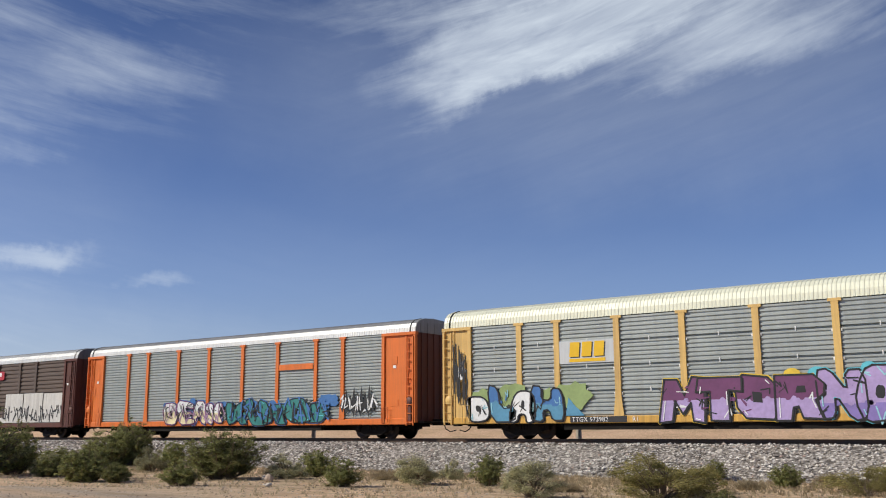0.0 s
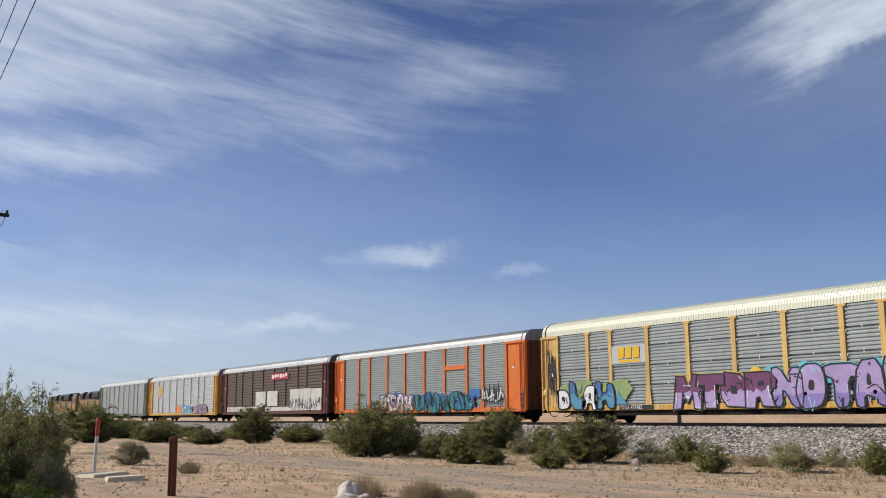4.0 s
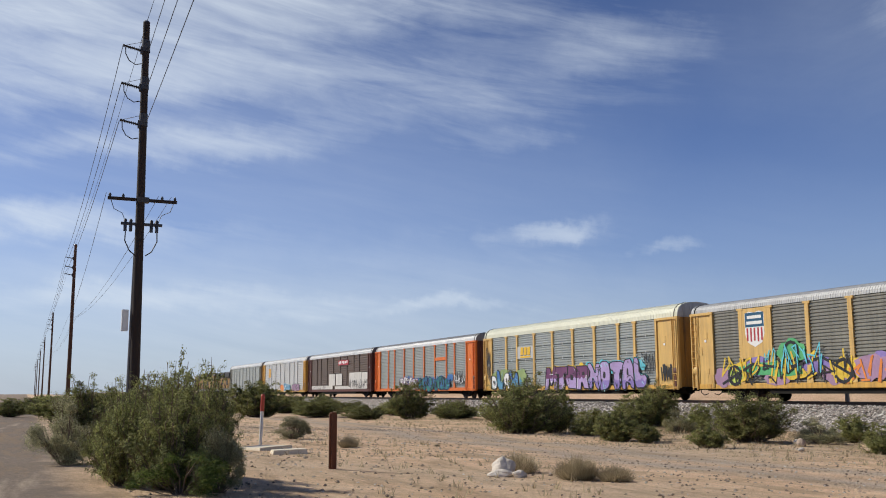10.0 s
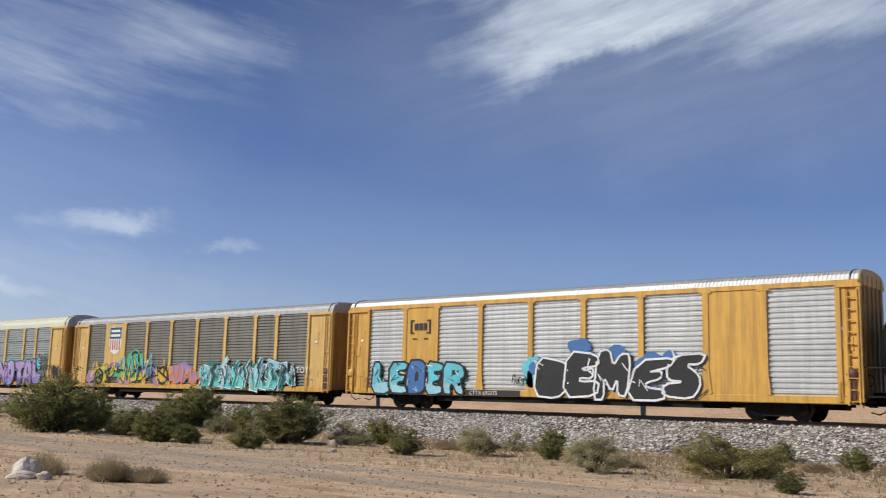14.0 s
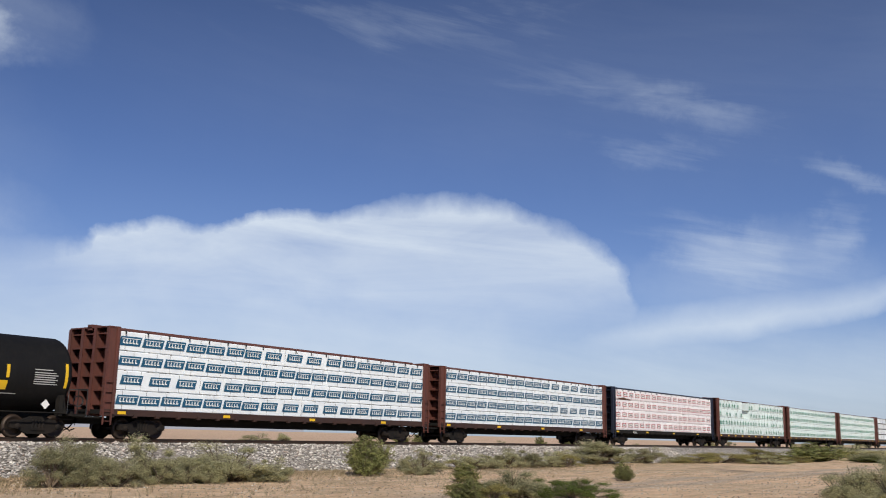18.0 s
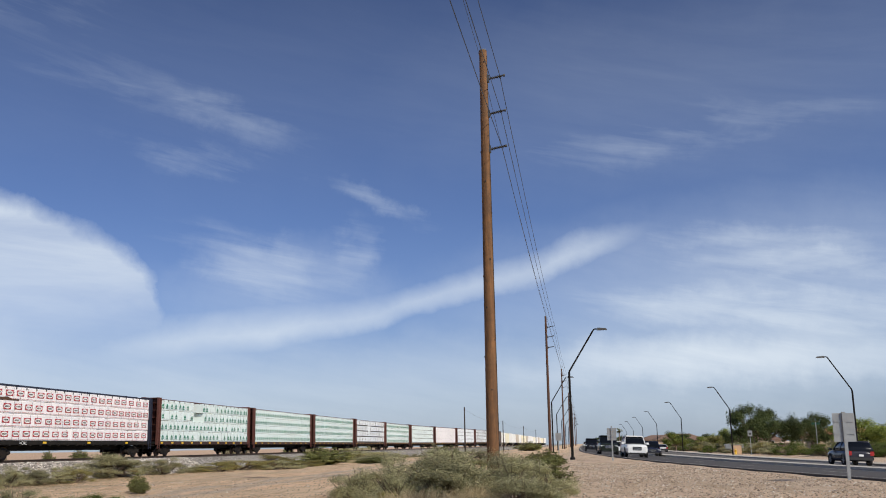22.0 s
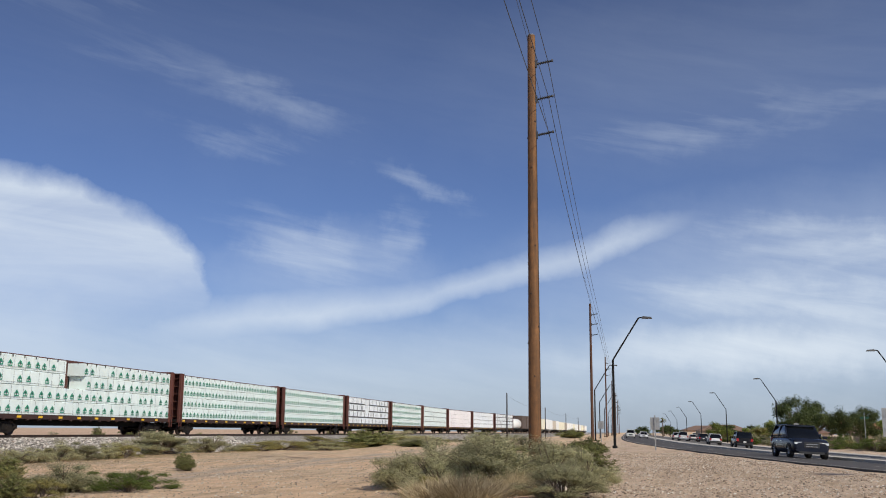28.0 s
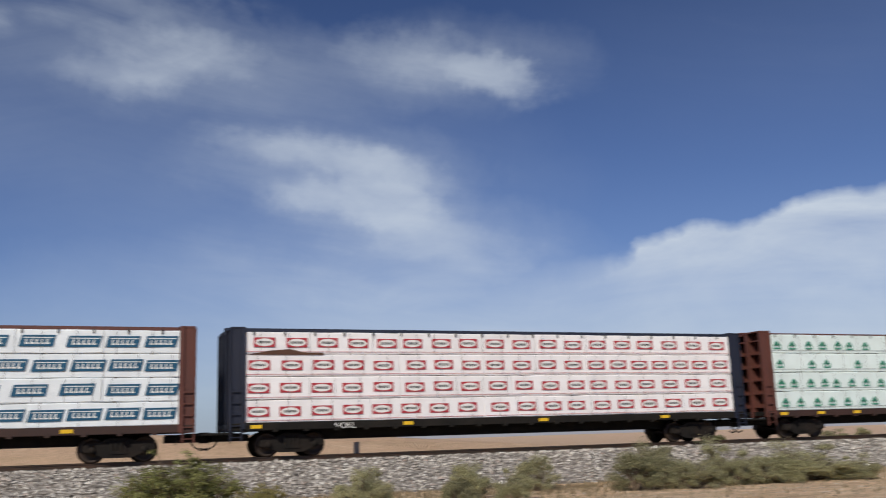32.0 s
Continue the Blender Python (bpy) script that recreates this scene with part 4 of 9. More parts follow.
scribble(car, X0 + 22.2, X0 + 24.6, 1.3, 2.2, "white", 14, 10, 0.03, -1.585)
part("logo", Shape().box(X0 + 17.7, X0 + 20.2, -1.575, -1.555, 3.55, 3.85), M["orange"], car, "orange name board")

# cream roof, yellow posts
car, X0 = autorack("grey car carrier with yellow posts, cream roof and purple graffiti", -27.0, 28.4, [4.45, 6.36, 9.21, 12.07, 15.02, 17.93, 20.9, 22.8], "panel", "yellow_pale", "yellow_pale", "roof_cream", "yellow", ends=(1.8, 3.2), slots=(6, 12, 18), ribs=24, end_dark="yellow_shaded_grime", top_z=6.0, hood="roof_metal")
for k in range(4):
    blot(car, X0 + 2.6 + 1.5 * k, 1.6 + 0.2 * (k % 2), 1.9, 1.3, "moss", 121 + k, -1.567 - 0.0006 * k)
piece(car, "O", X0 + 1.75, X0 + 2.95, 0.72, 1.95, "white", "black", None, None, "sky", seed=28, puff=2, weight=0.07)
piece(car, "L", X0 + 2.95, X0 + 4.15, 0.72, 2.45, "steel", "black", "blue", None, "sky", seed=29, puff=1, weight=0.07)
piece(car, "A", X0 + 4.05, X0 + 5.25, 0.72, 2.15, "white", "black", None, None, "steel", seed=30, puff=2, weight=0.07)
piece(car, "H", X0 + 5.15, X0 + 6.7, 0.72, 2.55, "steel", "black", "blue", None, "sky", seed=21, puff=1, weight=0.07)
part("graffiti", Shape().poly([(X0 + 6.75, 0.98), (X0 + 7.65, 0.98), (X0 + 7.2, 1.4), (X0 + 6.9, 1.75)], -1.59), SPRAY["steel"], car)
piece(car, "MTOR", X0 + 11.2, X0 + 17.2, 0.70, 2.38, "lilac", "black", "plum", "gold", "white", seed=22, wild=0.04, level=1.52, weight=0.07)
piece(car, "NOTAL", X0 + 17.2, X0 + 24.2, 0.70, 2.70, "violet", "black", "lilac", "cyan", "sky", seed=23, wild=0.06, level=1.30, weight=0.07, puff=1)
scribble(car, X0 + 23.6, X0 + 25.3, 1.4, 3.0, "black", 24, 8, 0.03)
scribble(car, X0 + 0.9, X0 + 1.7, 1.4, 4.4, "black", 25, 9, 0.035, -1.61)
scribble(car, X0 + 25.7, X0 + 26.8, 1.2, 2.2, "black", 26, 9, 0.07, -1.61)
blot(car, X0 + 1.35, 3.0, 0.5, 0.7, "white", 27, -1.605)
logo = part("logo", Shape().box(X0 + 6.50, X0 + 9.07, -1.55, -1.49, 3.16, 4.12), M["panel_light"], car, "pale plate with plain yellow block marks")
for i in range(3):
    xa = X0 + 6.98 + 0.58 * i
    for dx, dz, yy, ink in ((0.05, -0.04, -1.556, "ink_black"), (0, 0, -1.562, "reflector")):
        s = Shape()
        s.poly([(xa + dx, 3.44 + dz), (xa + 0.46 + dx, 3.44 + dz), (xa + 0.52 + dx, 4.06 + dz), (xa + 0.06 + dx, 4.06 + dz)], yy)
        part("logo_mark", s, M[ink], logo)
part("logo_mark", Shape().box(X0 + 6.98, X0 + 8.68, -1.562, -1.55, 3.22, 3.36), M["reflector"], logo)
part("marking_board", Shape().box(X0 + 6.95, X0 + 9.55, -1.575, -1.55, 0.70, 0.94), M["ink_black"], car)
lettering("TTGX 973982", 0.27, M["white"], car, X0 + 7.05, -1.60, 0.73)
lettering("R1", 0.27, M["white"], car, X0 + 9.8, -1.585, 0.73)

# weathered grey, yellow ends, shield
car, X0 = autorack("weathered grey car carrier with yellow ends and cyan graffiti", 1.4, 28.6, [4.6, 6.9, 9.6, 12.4, 15.2, 18.1, 20.95, 22.9], "panel_dark", "yellow_pale", "yellow_pale", "roof_metal", "yellow", ends=(2.2, 2.9), ribs=24, end_dark="yellow_shaded_grime", top_z=5.68, hood="roof_metal")
part("logo_board", Shape().box(X0 + 4.55, X0 + 6.95, -1.555, -1.49, 2.3, 5.03), M["yellow_pale"], car, "plain yellow panel")
sh = [(5.0, 4.75), (5.35, 4.85), (5.75, 4.78), (6.15, 4.85), (6.5, 4.75), (6.5, 3.6), (6.3, 3.15), (5.75, 2.9), (5.2, 3.15), (5.0, 3.6)]
part("logo", Shape().poly([(X0 + x, z) for x, z in sh[::-1]], -1.562), M["white"], car, "shield with blue top and red bars")
s = Shape().box(X0 + 5.03, X0 + 6.47, -1.570, -1.563, 4.0, 4.78)
part("logo_top", s, M["ink_blue"], car)
for i in range(5):
    part("logo_bar", Shape().box(X0 + 5.12 + 0.28 * i, X0 + 5.24 + 0.28 * i, -1.570, -1.563, 3.25 - 0.05 * (i % 2), 3.95), M["ink_red"], car)
part("logo_bar", Shape().box(X0 + 5.2, X0 + 6.3, -1.577, -1.571, 4.45, 4.62).box(X0 + 5.15, X0 + 6.35, -1.577, -1.571, 4.14, 4.31), M["white"], car)
for k in range(9):
    blot(car, X0 + 3.2 + 1.35 * k, 1.35 + 0.25 * (k % 3), 2.2, 1.1, ("mauve", "gold", "violet")[k % 3], 90 + k, -1.567 - 0.0005 * k)
for k, (x, z, w, h, c) in enumerate(((4.0, 1.45, 1.7, 1.3, "lime"), (7.0, 1.7, 5.6, 0.9, "green"), (8.4, 2.5, 2.2, 1.5, "green"), (11.8, 1.6, 1.5, 1.2, "gold"), (13.6, 1.6, 2.6, 1.3, "mauve"), (15.2, 1.4, 1.2, 0.8, "mauve"), (3.0, 1.3, 1.6, 1.1, "mauve"))):
    blot(car, X0 + x, z, w, h, c, 31 + k, -1.572 - 0.0015 * k)
ringy = [(math.cos(a * math.pi / 6), math.sin(a * math.pi / 6)) for a in range(13)]
s = Shape()
for cx, cz, r in ((4.0, 1.4, 0.5), (11.8, 1.5, 0.55), (8.4, 2.55, 0.5)):
    ribbon(s, [(X0 + cx + r * c, cz + r * q) for c, q in ringy], 0.08, -1.586, 0)
ribbon(s, [(X0 + 3, 0.95), (X0 + 5.5, 2.0), (X0 + 8, 1.7), (X0 + 10.5, 2.2), (X0 + 12.5, 1.2)], 0.07, -1.586, 0)
part("graffiti", s, SPRAY["black"], car)
scribble(car, X0 + 3.0, X0 + 12.5, 0.9, 2.6, "gold", 40, 16, 0.05, -1.592)
scribble(car, X0 + 3.5, X0 + 12.5, 0.9, 2.3, "black", 42, 14, 0.04, -1.608)
scribble(car, X0 + 6.5, X0 + 10.5, 1.4, 3.0, "cyan", 43, 8, 0.035, -1.622)
scribble(car, X0 + 12.0, X0 + 16.0, 0.9, 2.2, "orange", 44, 9, 0.05, -1.592)
piece(car, "SENAKSH", X0 + 15.8, X0 + 24.8, 0.78, 2.35, "turquoise", "white", "sky", "teal", "black", seed=33, wild=0.15)
for k in range(8):
    x = X0 + 16.0 + 1.08 * k
    s = Shape()
    tall = 1.25 + 0.7 * math.sin(0.42 * k + 0.2) + 0.2 * ((k * 7) % 3)
    ribbon(s, [(x, 0.82), (x + 0.25, 0.8 + 0.4 * tall), (x - 0.05, 0.8 + 0.55 * tall), (x + 0.40, 0.75 + 0.8 * tall)], 0.17, -1.632 - 0.0006 * k, 0)
    ribbon(s, [(x + 0.02, 0.85), (x + 0.29, 0.82 + 0.4 * tall), (x + 0.05, 0.82 + 0.55 * tall), (x + 0.44, 0.78 + 0.8 * tall)], 0.035, -1.650 - 0.0006 * k, 1)
    part("graffiti_stroke", s, [SPRAY[("turquoise", "teal", "sky")[k % 3]], SPRAY[("white", "black")[k % 2]]], car)
scribble(car, X0 + 16, X0 + 25, 0.8, 2.5, "black", 41, 22, 0.022, -1.668)
lettering("TOY", 0.5, M["white"], car, X0 + 24.9, -1.68, 1.7)

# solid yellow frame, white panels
car, X0 = autorack("yellow framed car carrier with silver panels and pale blue graffiti", 30.0, 27.8, [4.41, 6.53, 9.31, 12.24, 15.06, 17.9, 20.8, 23.2], "panel_light", "yellow", "yellow", "roof_white", "yellow", ends=(1.8, 1.8), solid=(1, 7), ribs=20, band=True, top_z=5.70, ridge="roof_metal", hood="yellow", end_dark="yellow_shaded_grime")
s = Shape().box(X0 + 4.8, X0 + 4.9, -1.566, -1.54, 3.7, 4.4).box(X0 + 6.05, X0 + 6.15, -1.566, -1.54, 3.7, 4.4)
for x in (4.9, 5.9):
    for z in (3.7, 4.33):
        s.box(X0 + x, X0 + x + 0.15, -1.566, -1.54, z, z + 0.07)
for i in range(3):
    s.box(X0 + 5.08 + 0.3 * i, X0 + 5.30 + 0.3 * i, -1.566, -1.54, 3.88, 4.22)
for x in (5.0, 5.15, 5.75, 5.9):
    s.box(X0 + x, X0 + x + 0.08, -1.566, -1.54, 3.4, 3.48)
part("logo", s, M["ink_black"], car, "plain black bracketed mark")
piece(car, "LE", X0 + 2.3, X0 + 4.8, 0.66, 2.38, "sky", "black", "cyan", None, "white", seed=51, weight=0.10, puff=1, level=1.2)
piece(car, "D", X0 + 4.75, X0 + 6.0, 0.66, 2.40, "blue", "black", None, None, "sky", seed=58, weight=0.10, puff=1, wild=0.02, level=1.2)
piece(car, "ER", X0 + 5.95, X0 + 8.4, 0.66, 2.40, "sky", "black", "cyan", None, "white", seed=57, weight=0.10, puff=1, level=1.2)
piece(car, "DEMES", X0 + 12.6, X0 + 20.8, 0.7, 2.8, "black", "white", None, "blue", None, seed=53, weight=0.09, puff=1, wild=0.07)
blot(car, X0 + 12.4, 1.8, 1.2, 1.6, "cyan", 54)
blot(car, X0 + 14.9, 2.9, 1.4, 0.8, "blue", 55)
part("marking_board", Shape().box(X0 + 8.5, X0 + 11.7, -1.575, -1.55, 0.68, 0.95), M["ink_black"], car)
lettering("CTTX 692175", 0.27, M["white"], car, X0 + 8.75, -1.60, 0.72)
scribble(car, X0 + 11.2, X0 + 12.1, 1.2, 1.7, "black", 56, 6, 0.02)


# ---- tank cars ----
def tank_car(label, gap, length, shell, head_left, code, stencil, seed, mid=0.0, group=0.0, decal="reflector", spin=True):
    car = thing("tank_car", label, "railway car", "cars of the freight train")
    rng = random.Random(seed)
    R, ZC = 1.58, 2.58
    a, b = -length / 2 + 0.50, length / 2 - 0.55
    prof = [(a + 0.62 + (b - a - 1.24) * i / 6, R) for i in range(7)]
    part("shell", Shape().lathe(prof, 48, "x", 0, (0, 0, ZC)), M[shell], car, "welded cylindrical tank shell")
    for k, x, mt in ((-1, a, head_left), (1, b, shell)):
        h = [(x - k * 0.62, R), (x - k * 0.56, R * 0.992), (x - k * 0.47, R * 0.955), (x - k * 0.32, R * 0.84), (x - k * 0.18, R * 0.66), (x - k * 0.08, R * 0.44), (x - k * 0.02, R * 0.22), (x, 0.0)]
        part("tank_head", Shape().lathe(h, 48, "x", 0, (0, 0, ZC)), M[mt], car)
        s = Shape().box(min(x - k * 2.4, x + k * 0.45), max(x - k * 2.4, x + k * 0.45), -0.45, 0.45, 0.72, 1.12)
        s.box(min(x - k * 0.4, x + k * 0.4), max(x - k * 0.4, x + k * 0.4), -1.5, 1.5, 0.92, 1.0)
        s.add([(x - k * 0.9, -1.45, 1.0), (x - k * 0.5, -1.45, 1.0), (x - k * 0.62, -1.30, 2.0), (x - k * 0.78, -1.30, 2.0)], [(0, 1, 2, 3)])
        s.box(min(x - k * 0.88, x - k * 0.70), max(x - k * 0.88, x - k * 0.70), -1.50, -1.20, 0.9, 1.75)
        part("stub_sill", s, M["under"] if shell == "black" else M["grey"], car)
        s = Shape()
        for yy in (-1.45, -0.8, 0.8, 1.45):
            s.tube([(x + k * 0.42, yy, 0.95), (x + k * 0.42, yy, 2.05)], 0.022, 5)
        s.tube([(x + k * 0.42, -1.45, 2.05), (x + k * 0.42, 1.45, 2.05)], 0.022, 5)
        s.tube([(x + k * 0.42, -1.45, 2.0), (x - k * 0.5, -1.5, 2.0), (x - k * 0.5, -1.5, 1.0)], 0.022, 5)
        s.lathe([(0, 0.25), (0.05, 0.25), (0.05, 0.20)], 14, "y", 0, (x + k * 0.35, -0.95, 1.55))
        part("end_railing", s, M["trim_black"], car)
    s = Shape()
    s.tube([(a + 0.6, -1.52, 1.02), (b - 0.6, -1.52, 1.02)], 0.03, 6)
    s.tube([(a + 3.2, -1.30, 0.80), (b - 3.2, -1.30, 0.80)], 0.018, 5)
    x = a + 2.6
    while x < b - 2.2:
        s.box(x - 0.02, x + 0.02, -1.54, -1.46, 0.76, 1.02)
        s.tube([(x - 0.08, -1.52, 1.02), (x + 0.06, -1.36, 1.55)], 0.028, 5)
        x += 2.55
    part("side_rail", s, M["under"] if shell == "black" else M["grey"], car)
    s = Shape().lathe([(0.62, 0.12), (0.86, 0.16), (1.05, 0.34)], 12, "z", 0, (0.1, 0, 0)).box(-0.55, -0.25, -0.35, 0.1, 0.72, 1.02)
    s.box(2.6, 4.4, -0.4, 0.2, 0.78, 1.0).box(4.6, 5.3, -0.5, 0.1, 0.72, 1.0).box(-4.2, -3.7, -0.6, -0.2, 0.75, 1.0)
    for i in range(10):
        x = a + 3.3 + i * (b - a - 6.6) / 9
        s.box(x - 0.03, x + 0.03, -0.9, -0.82, 0.66, 1.08)
    s.tube([(a + 3, -0.86, 0.72), (b - 3, -0.86, 0.72)], 0.025, 5)
    part("bottom_outlet", s, M["under"], car)
    top = ZC + R
    s = Shape().box(-1.05, 1.25, -0.95, 0.95, top - 0.03, top + 0.03)
    up = pose(group, 0, 0)
    part("walkway", s, M["trim_black"], car, m=up)
    metal = M["grey"] if shell == "grey" else M["trim_black"]
    s = Shape().box(-0.75, -0.15, -0.32, 0.32, top, top + 0.62)
    housing = part("valve_housing", s, metal, car, "valve housing on top of the tank", up)
    part("lid", Shape().box(-0.78, -0.12, -0.36, 0.36, top + 0.6, top + 0.68), metal, housing)
    s = Shape().lathe([(top, 0.30), (top + 0.16, 0.30), (top + 0.2, 0.24), (top + 0.2, 0.0)], 14, "z", 0, (0.55, 0, 0))
    manway = part("manway", s, metal, car, m=up)
    for i in range(5):
        part("bolt", Shape().tube([(0.2 + 0.17 * i, -0.2, top), (0.2 + 0.17 * i, -0.2, top + 0.28)], 0.035, 6), metal, manway)
    s = Shape().lathe([(top - 0.05, 0.07), (top + 0.15, 0.09), (top + 0.26, 0.05)], 10, "z", 0, (-1.55, 0, 0))
    part("vent", s, metal, car, m=up)
    for xa, xb, xx in ((-1.02, -0.1, -1.02), (0.72, 1.24, 1.28)):
        s = Shape()
        for yy in (-0.92, 0.92):
            s.tube([(xa, yy, top), (xa, yy, top + 0.92), (xb, yy, top + 0.92), (xb + 0.05, yy, top + 0.80), (xb + 0.05, yy, top)], 0.024, 5)
            s.tube([(xa, yy, top + 0.48), (xb, yy, top + 0.48)], 0.02, 5)
        s.tube([(xx, -0.92, top + 0.92), (xx, 0.92, top + 0.92)], 0.024, 5)
        part("railing", s, M["trim_black"], car, m=up)
    s = Shape()
    for dx in (-0.22, 0.22):
        s.tube([(dx, -1.66, 0.66), (dx, -1.66, ZC)] + [(dx, -(R + 0.08) * math.cos(q * 0.26), ZC + (R + 0.08) * math.sin(q * 0.26)) for q in range(1, 6)], 0.024, 5)
    for i in range(12):
        z = 0.75 + i * 0.32
        yy = -1.66 if z < ZC else -(R + 0.08) * math.sqrt(max(0.0, 1 - ((z - ZC) / (R + 0.08)) ** 2))
        if z < ZC + R * 0.9:
            s.tube([(-0.22, yy, z), (0.22, yy, z)], 0.018, 5)
    part("ladder", s, M["grey"] if shell == "grey" else M["trim_black"], car, m=pose(mid, 0, 0))

    def plate(name, x, z, w, h, material):
        # a sheet bent to the shell
        s = Shape()
        v = []
        for i in range(5):
            zz = z + h * i / 4
            yy = -math.sqrt(max(0.0, (R + 0.008) ** 2 - (zz - ZC) ** 2))
            v += [(x, yy, zz), (x + w, yy, zz)]
        s.add(v, [(2 * i, 2 * i + 1, 2 * i + 3, 2 * i + 2) for i in range(4)])
        return part(name, s, material, car)

    for i, x in enumerate((a + 0.56, a + 4.3, a + 7.5, a + 10.6, a + 13.7, b - 0.78)):
        plate("reflective_strip", x, ZC - (0.25 if 0 < i < 5 else 0.55), 0.13, 0.52 if 0 < i < 5 else 1.0, M[decal])
    plate("warning_panel", a + 11.6 if seed != 63 else a + 7.8, ZC - 0.72, 0.85, 0.36, M[decal] if seed != 62 else M["yellow"])
    if seed == 63:
        plate("warning_panel", a + 13.0, ZC - 0.72, 0.8, 0.36, M[decal])
    for i in range(6):
        plate("stencil_bar", a + 14.9, ZC - 0.45 + 0.09 * i, 1.05 - 0.1 * (i % 2), 0.04, M["stencil"])
    for i, (xx, zz, w) in enumerate(((1.8, -0.42, 1.6), (1.8, -0.54, 1.7), (4.4, -0.5, 0.6), (7.6, -0.62, 0.7), (9.6, -0.66, 1.2), (12.6, -0.70, 0.5), (13.4, -0.78, 0.9), (14.9, 0.22, 0.8))):
        plate("stencil_bar", a + xx, ZC + zz - 0.1, w, 0.04, M["stencil"])
    s = Shape()
    for dx, dz, w, h in ((0, 0, 0.34, 0.03), (0, 0.31, 0.34, 0.03), (0, 0, 0.03, 0.34), (0.31, 0, 0.03, 0.34), (0.12, 0.1, 0.1, 0.14)):
        plate("stencil_bar", a + 4.62 + dx, ZC - 0.25 + dz, w, h, M[stencil])
    lettering(code, 0.345, M["white"] if stencil == "white" else M["stencil"], car, a + 1.75, -R - 0.012, ZC - 0.28)
    xx, zz = b - 1.55, 1.35
    part("placard", Shape().poly([(xx, zz - 0.2), (xx + 0.2, zz), (xx, zz + 0.2), (xx - 0.2, zz)], -1.56), M["white"], car, "white diamond placard")
    running_gear(car, length, 2.05, spin)
    gap_cars.append((car, gap + length / 2))
    return car


car = tank_car("black tank car with stencils and a faded scrawl", 56.6, 18.1, "black", "black", "CTCX 725256", "stencil", 61, 0.53, -0.12)
scribble(car, -3.6, -1.0, 1.75, 2.3, "cream", 64, 12, 0.02, -1.60)
car = tank_car("dull grey tank car with faded yellow strips", 75.05, 18.3, "grey", "grey", "CTCX 725365", "white", 62, 0.73, 0.08)
car = tank_car("black tank car with a cream white end", 93.5, 18.1, "black", "cream", "CTCX 727261", "white", 63, -0.85, -0.15)
s = Shape()
for xa, xb, za, zb in ((0.9, 1.6, 2.25, 2.31), (1.05, 1.45, 2.55, 2.61), (1.05, 1.11, 1.95, 2.6), (1.4, 1.46, 1.95, 2.6), (0.9, 0.96, 2.0, 2.5), (1.55, 1.61, 2.0, 2.5)):
    s.box(xa, xb, -1.60, -1.585, za, zb)
part("logo", s, M["stencil"], car)


# ---- lumber cars ----
def bundle_mesh(w, key, wrap):
    s = Shape()
    prof = [(-1.42, 0.03), (-1.42, 0.80), (-1.39, 0.83), (-0.15, 0.83), (-0.15, 0.0), (-1.39, 0.0)]
    n = 6
    rng = random.Random(key)
    v = []
    for i in range(n + 1):
        x = 0.008 + (w - 0.016) * i / n
        for yy, zz in prof:
            j = rng.uniform(-0.012, 0.012)
            v.append((x, yy + (j if yy < -1.3 else 0), zz + (rng.uniform(-0.012, 0.008) if yy < -1.3 else 0)))
    m = len(prof)
    f = [(i * m + k, i * m + (k + 1) % m, (i + 1) * m + (k + 1) % m, (i + 1) * m + k) for i in range(n) for k in range(m)]
    s.add(v, [q[::-1] for q in f]).add(v[:m], [tuple(range(m))]).add(v[-m:], [tuple(range(m))[::-1]])
    return s.mesh("wrapped_pack", [M[wrap]])


STEP = {"blue": (1.36, 1.22), "red": (1.15, 0.82), "green": (0.92, 0.44), "green_small": (0.66, 0.36)}
_print = {}


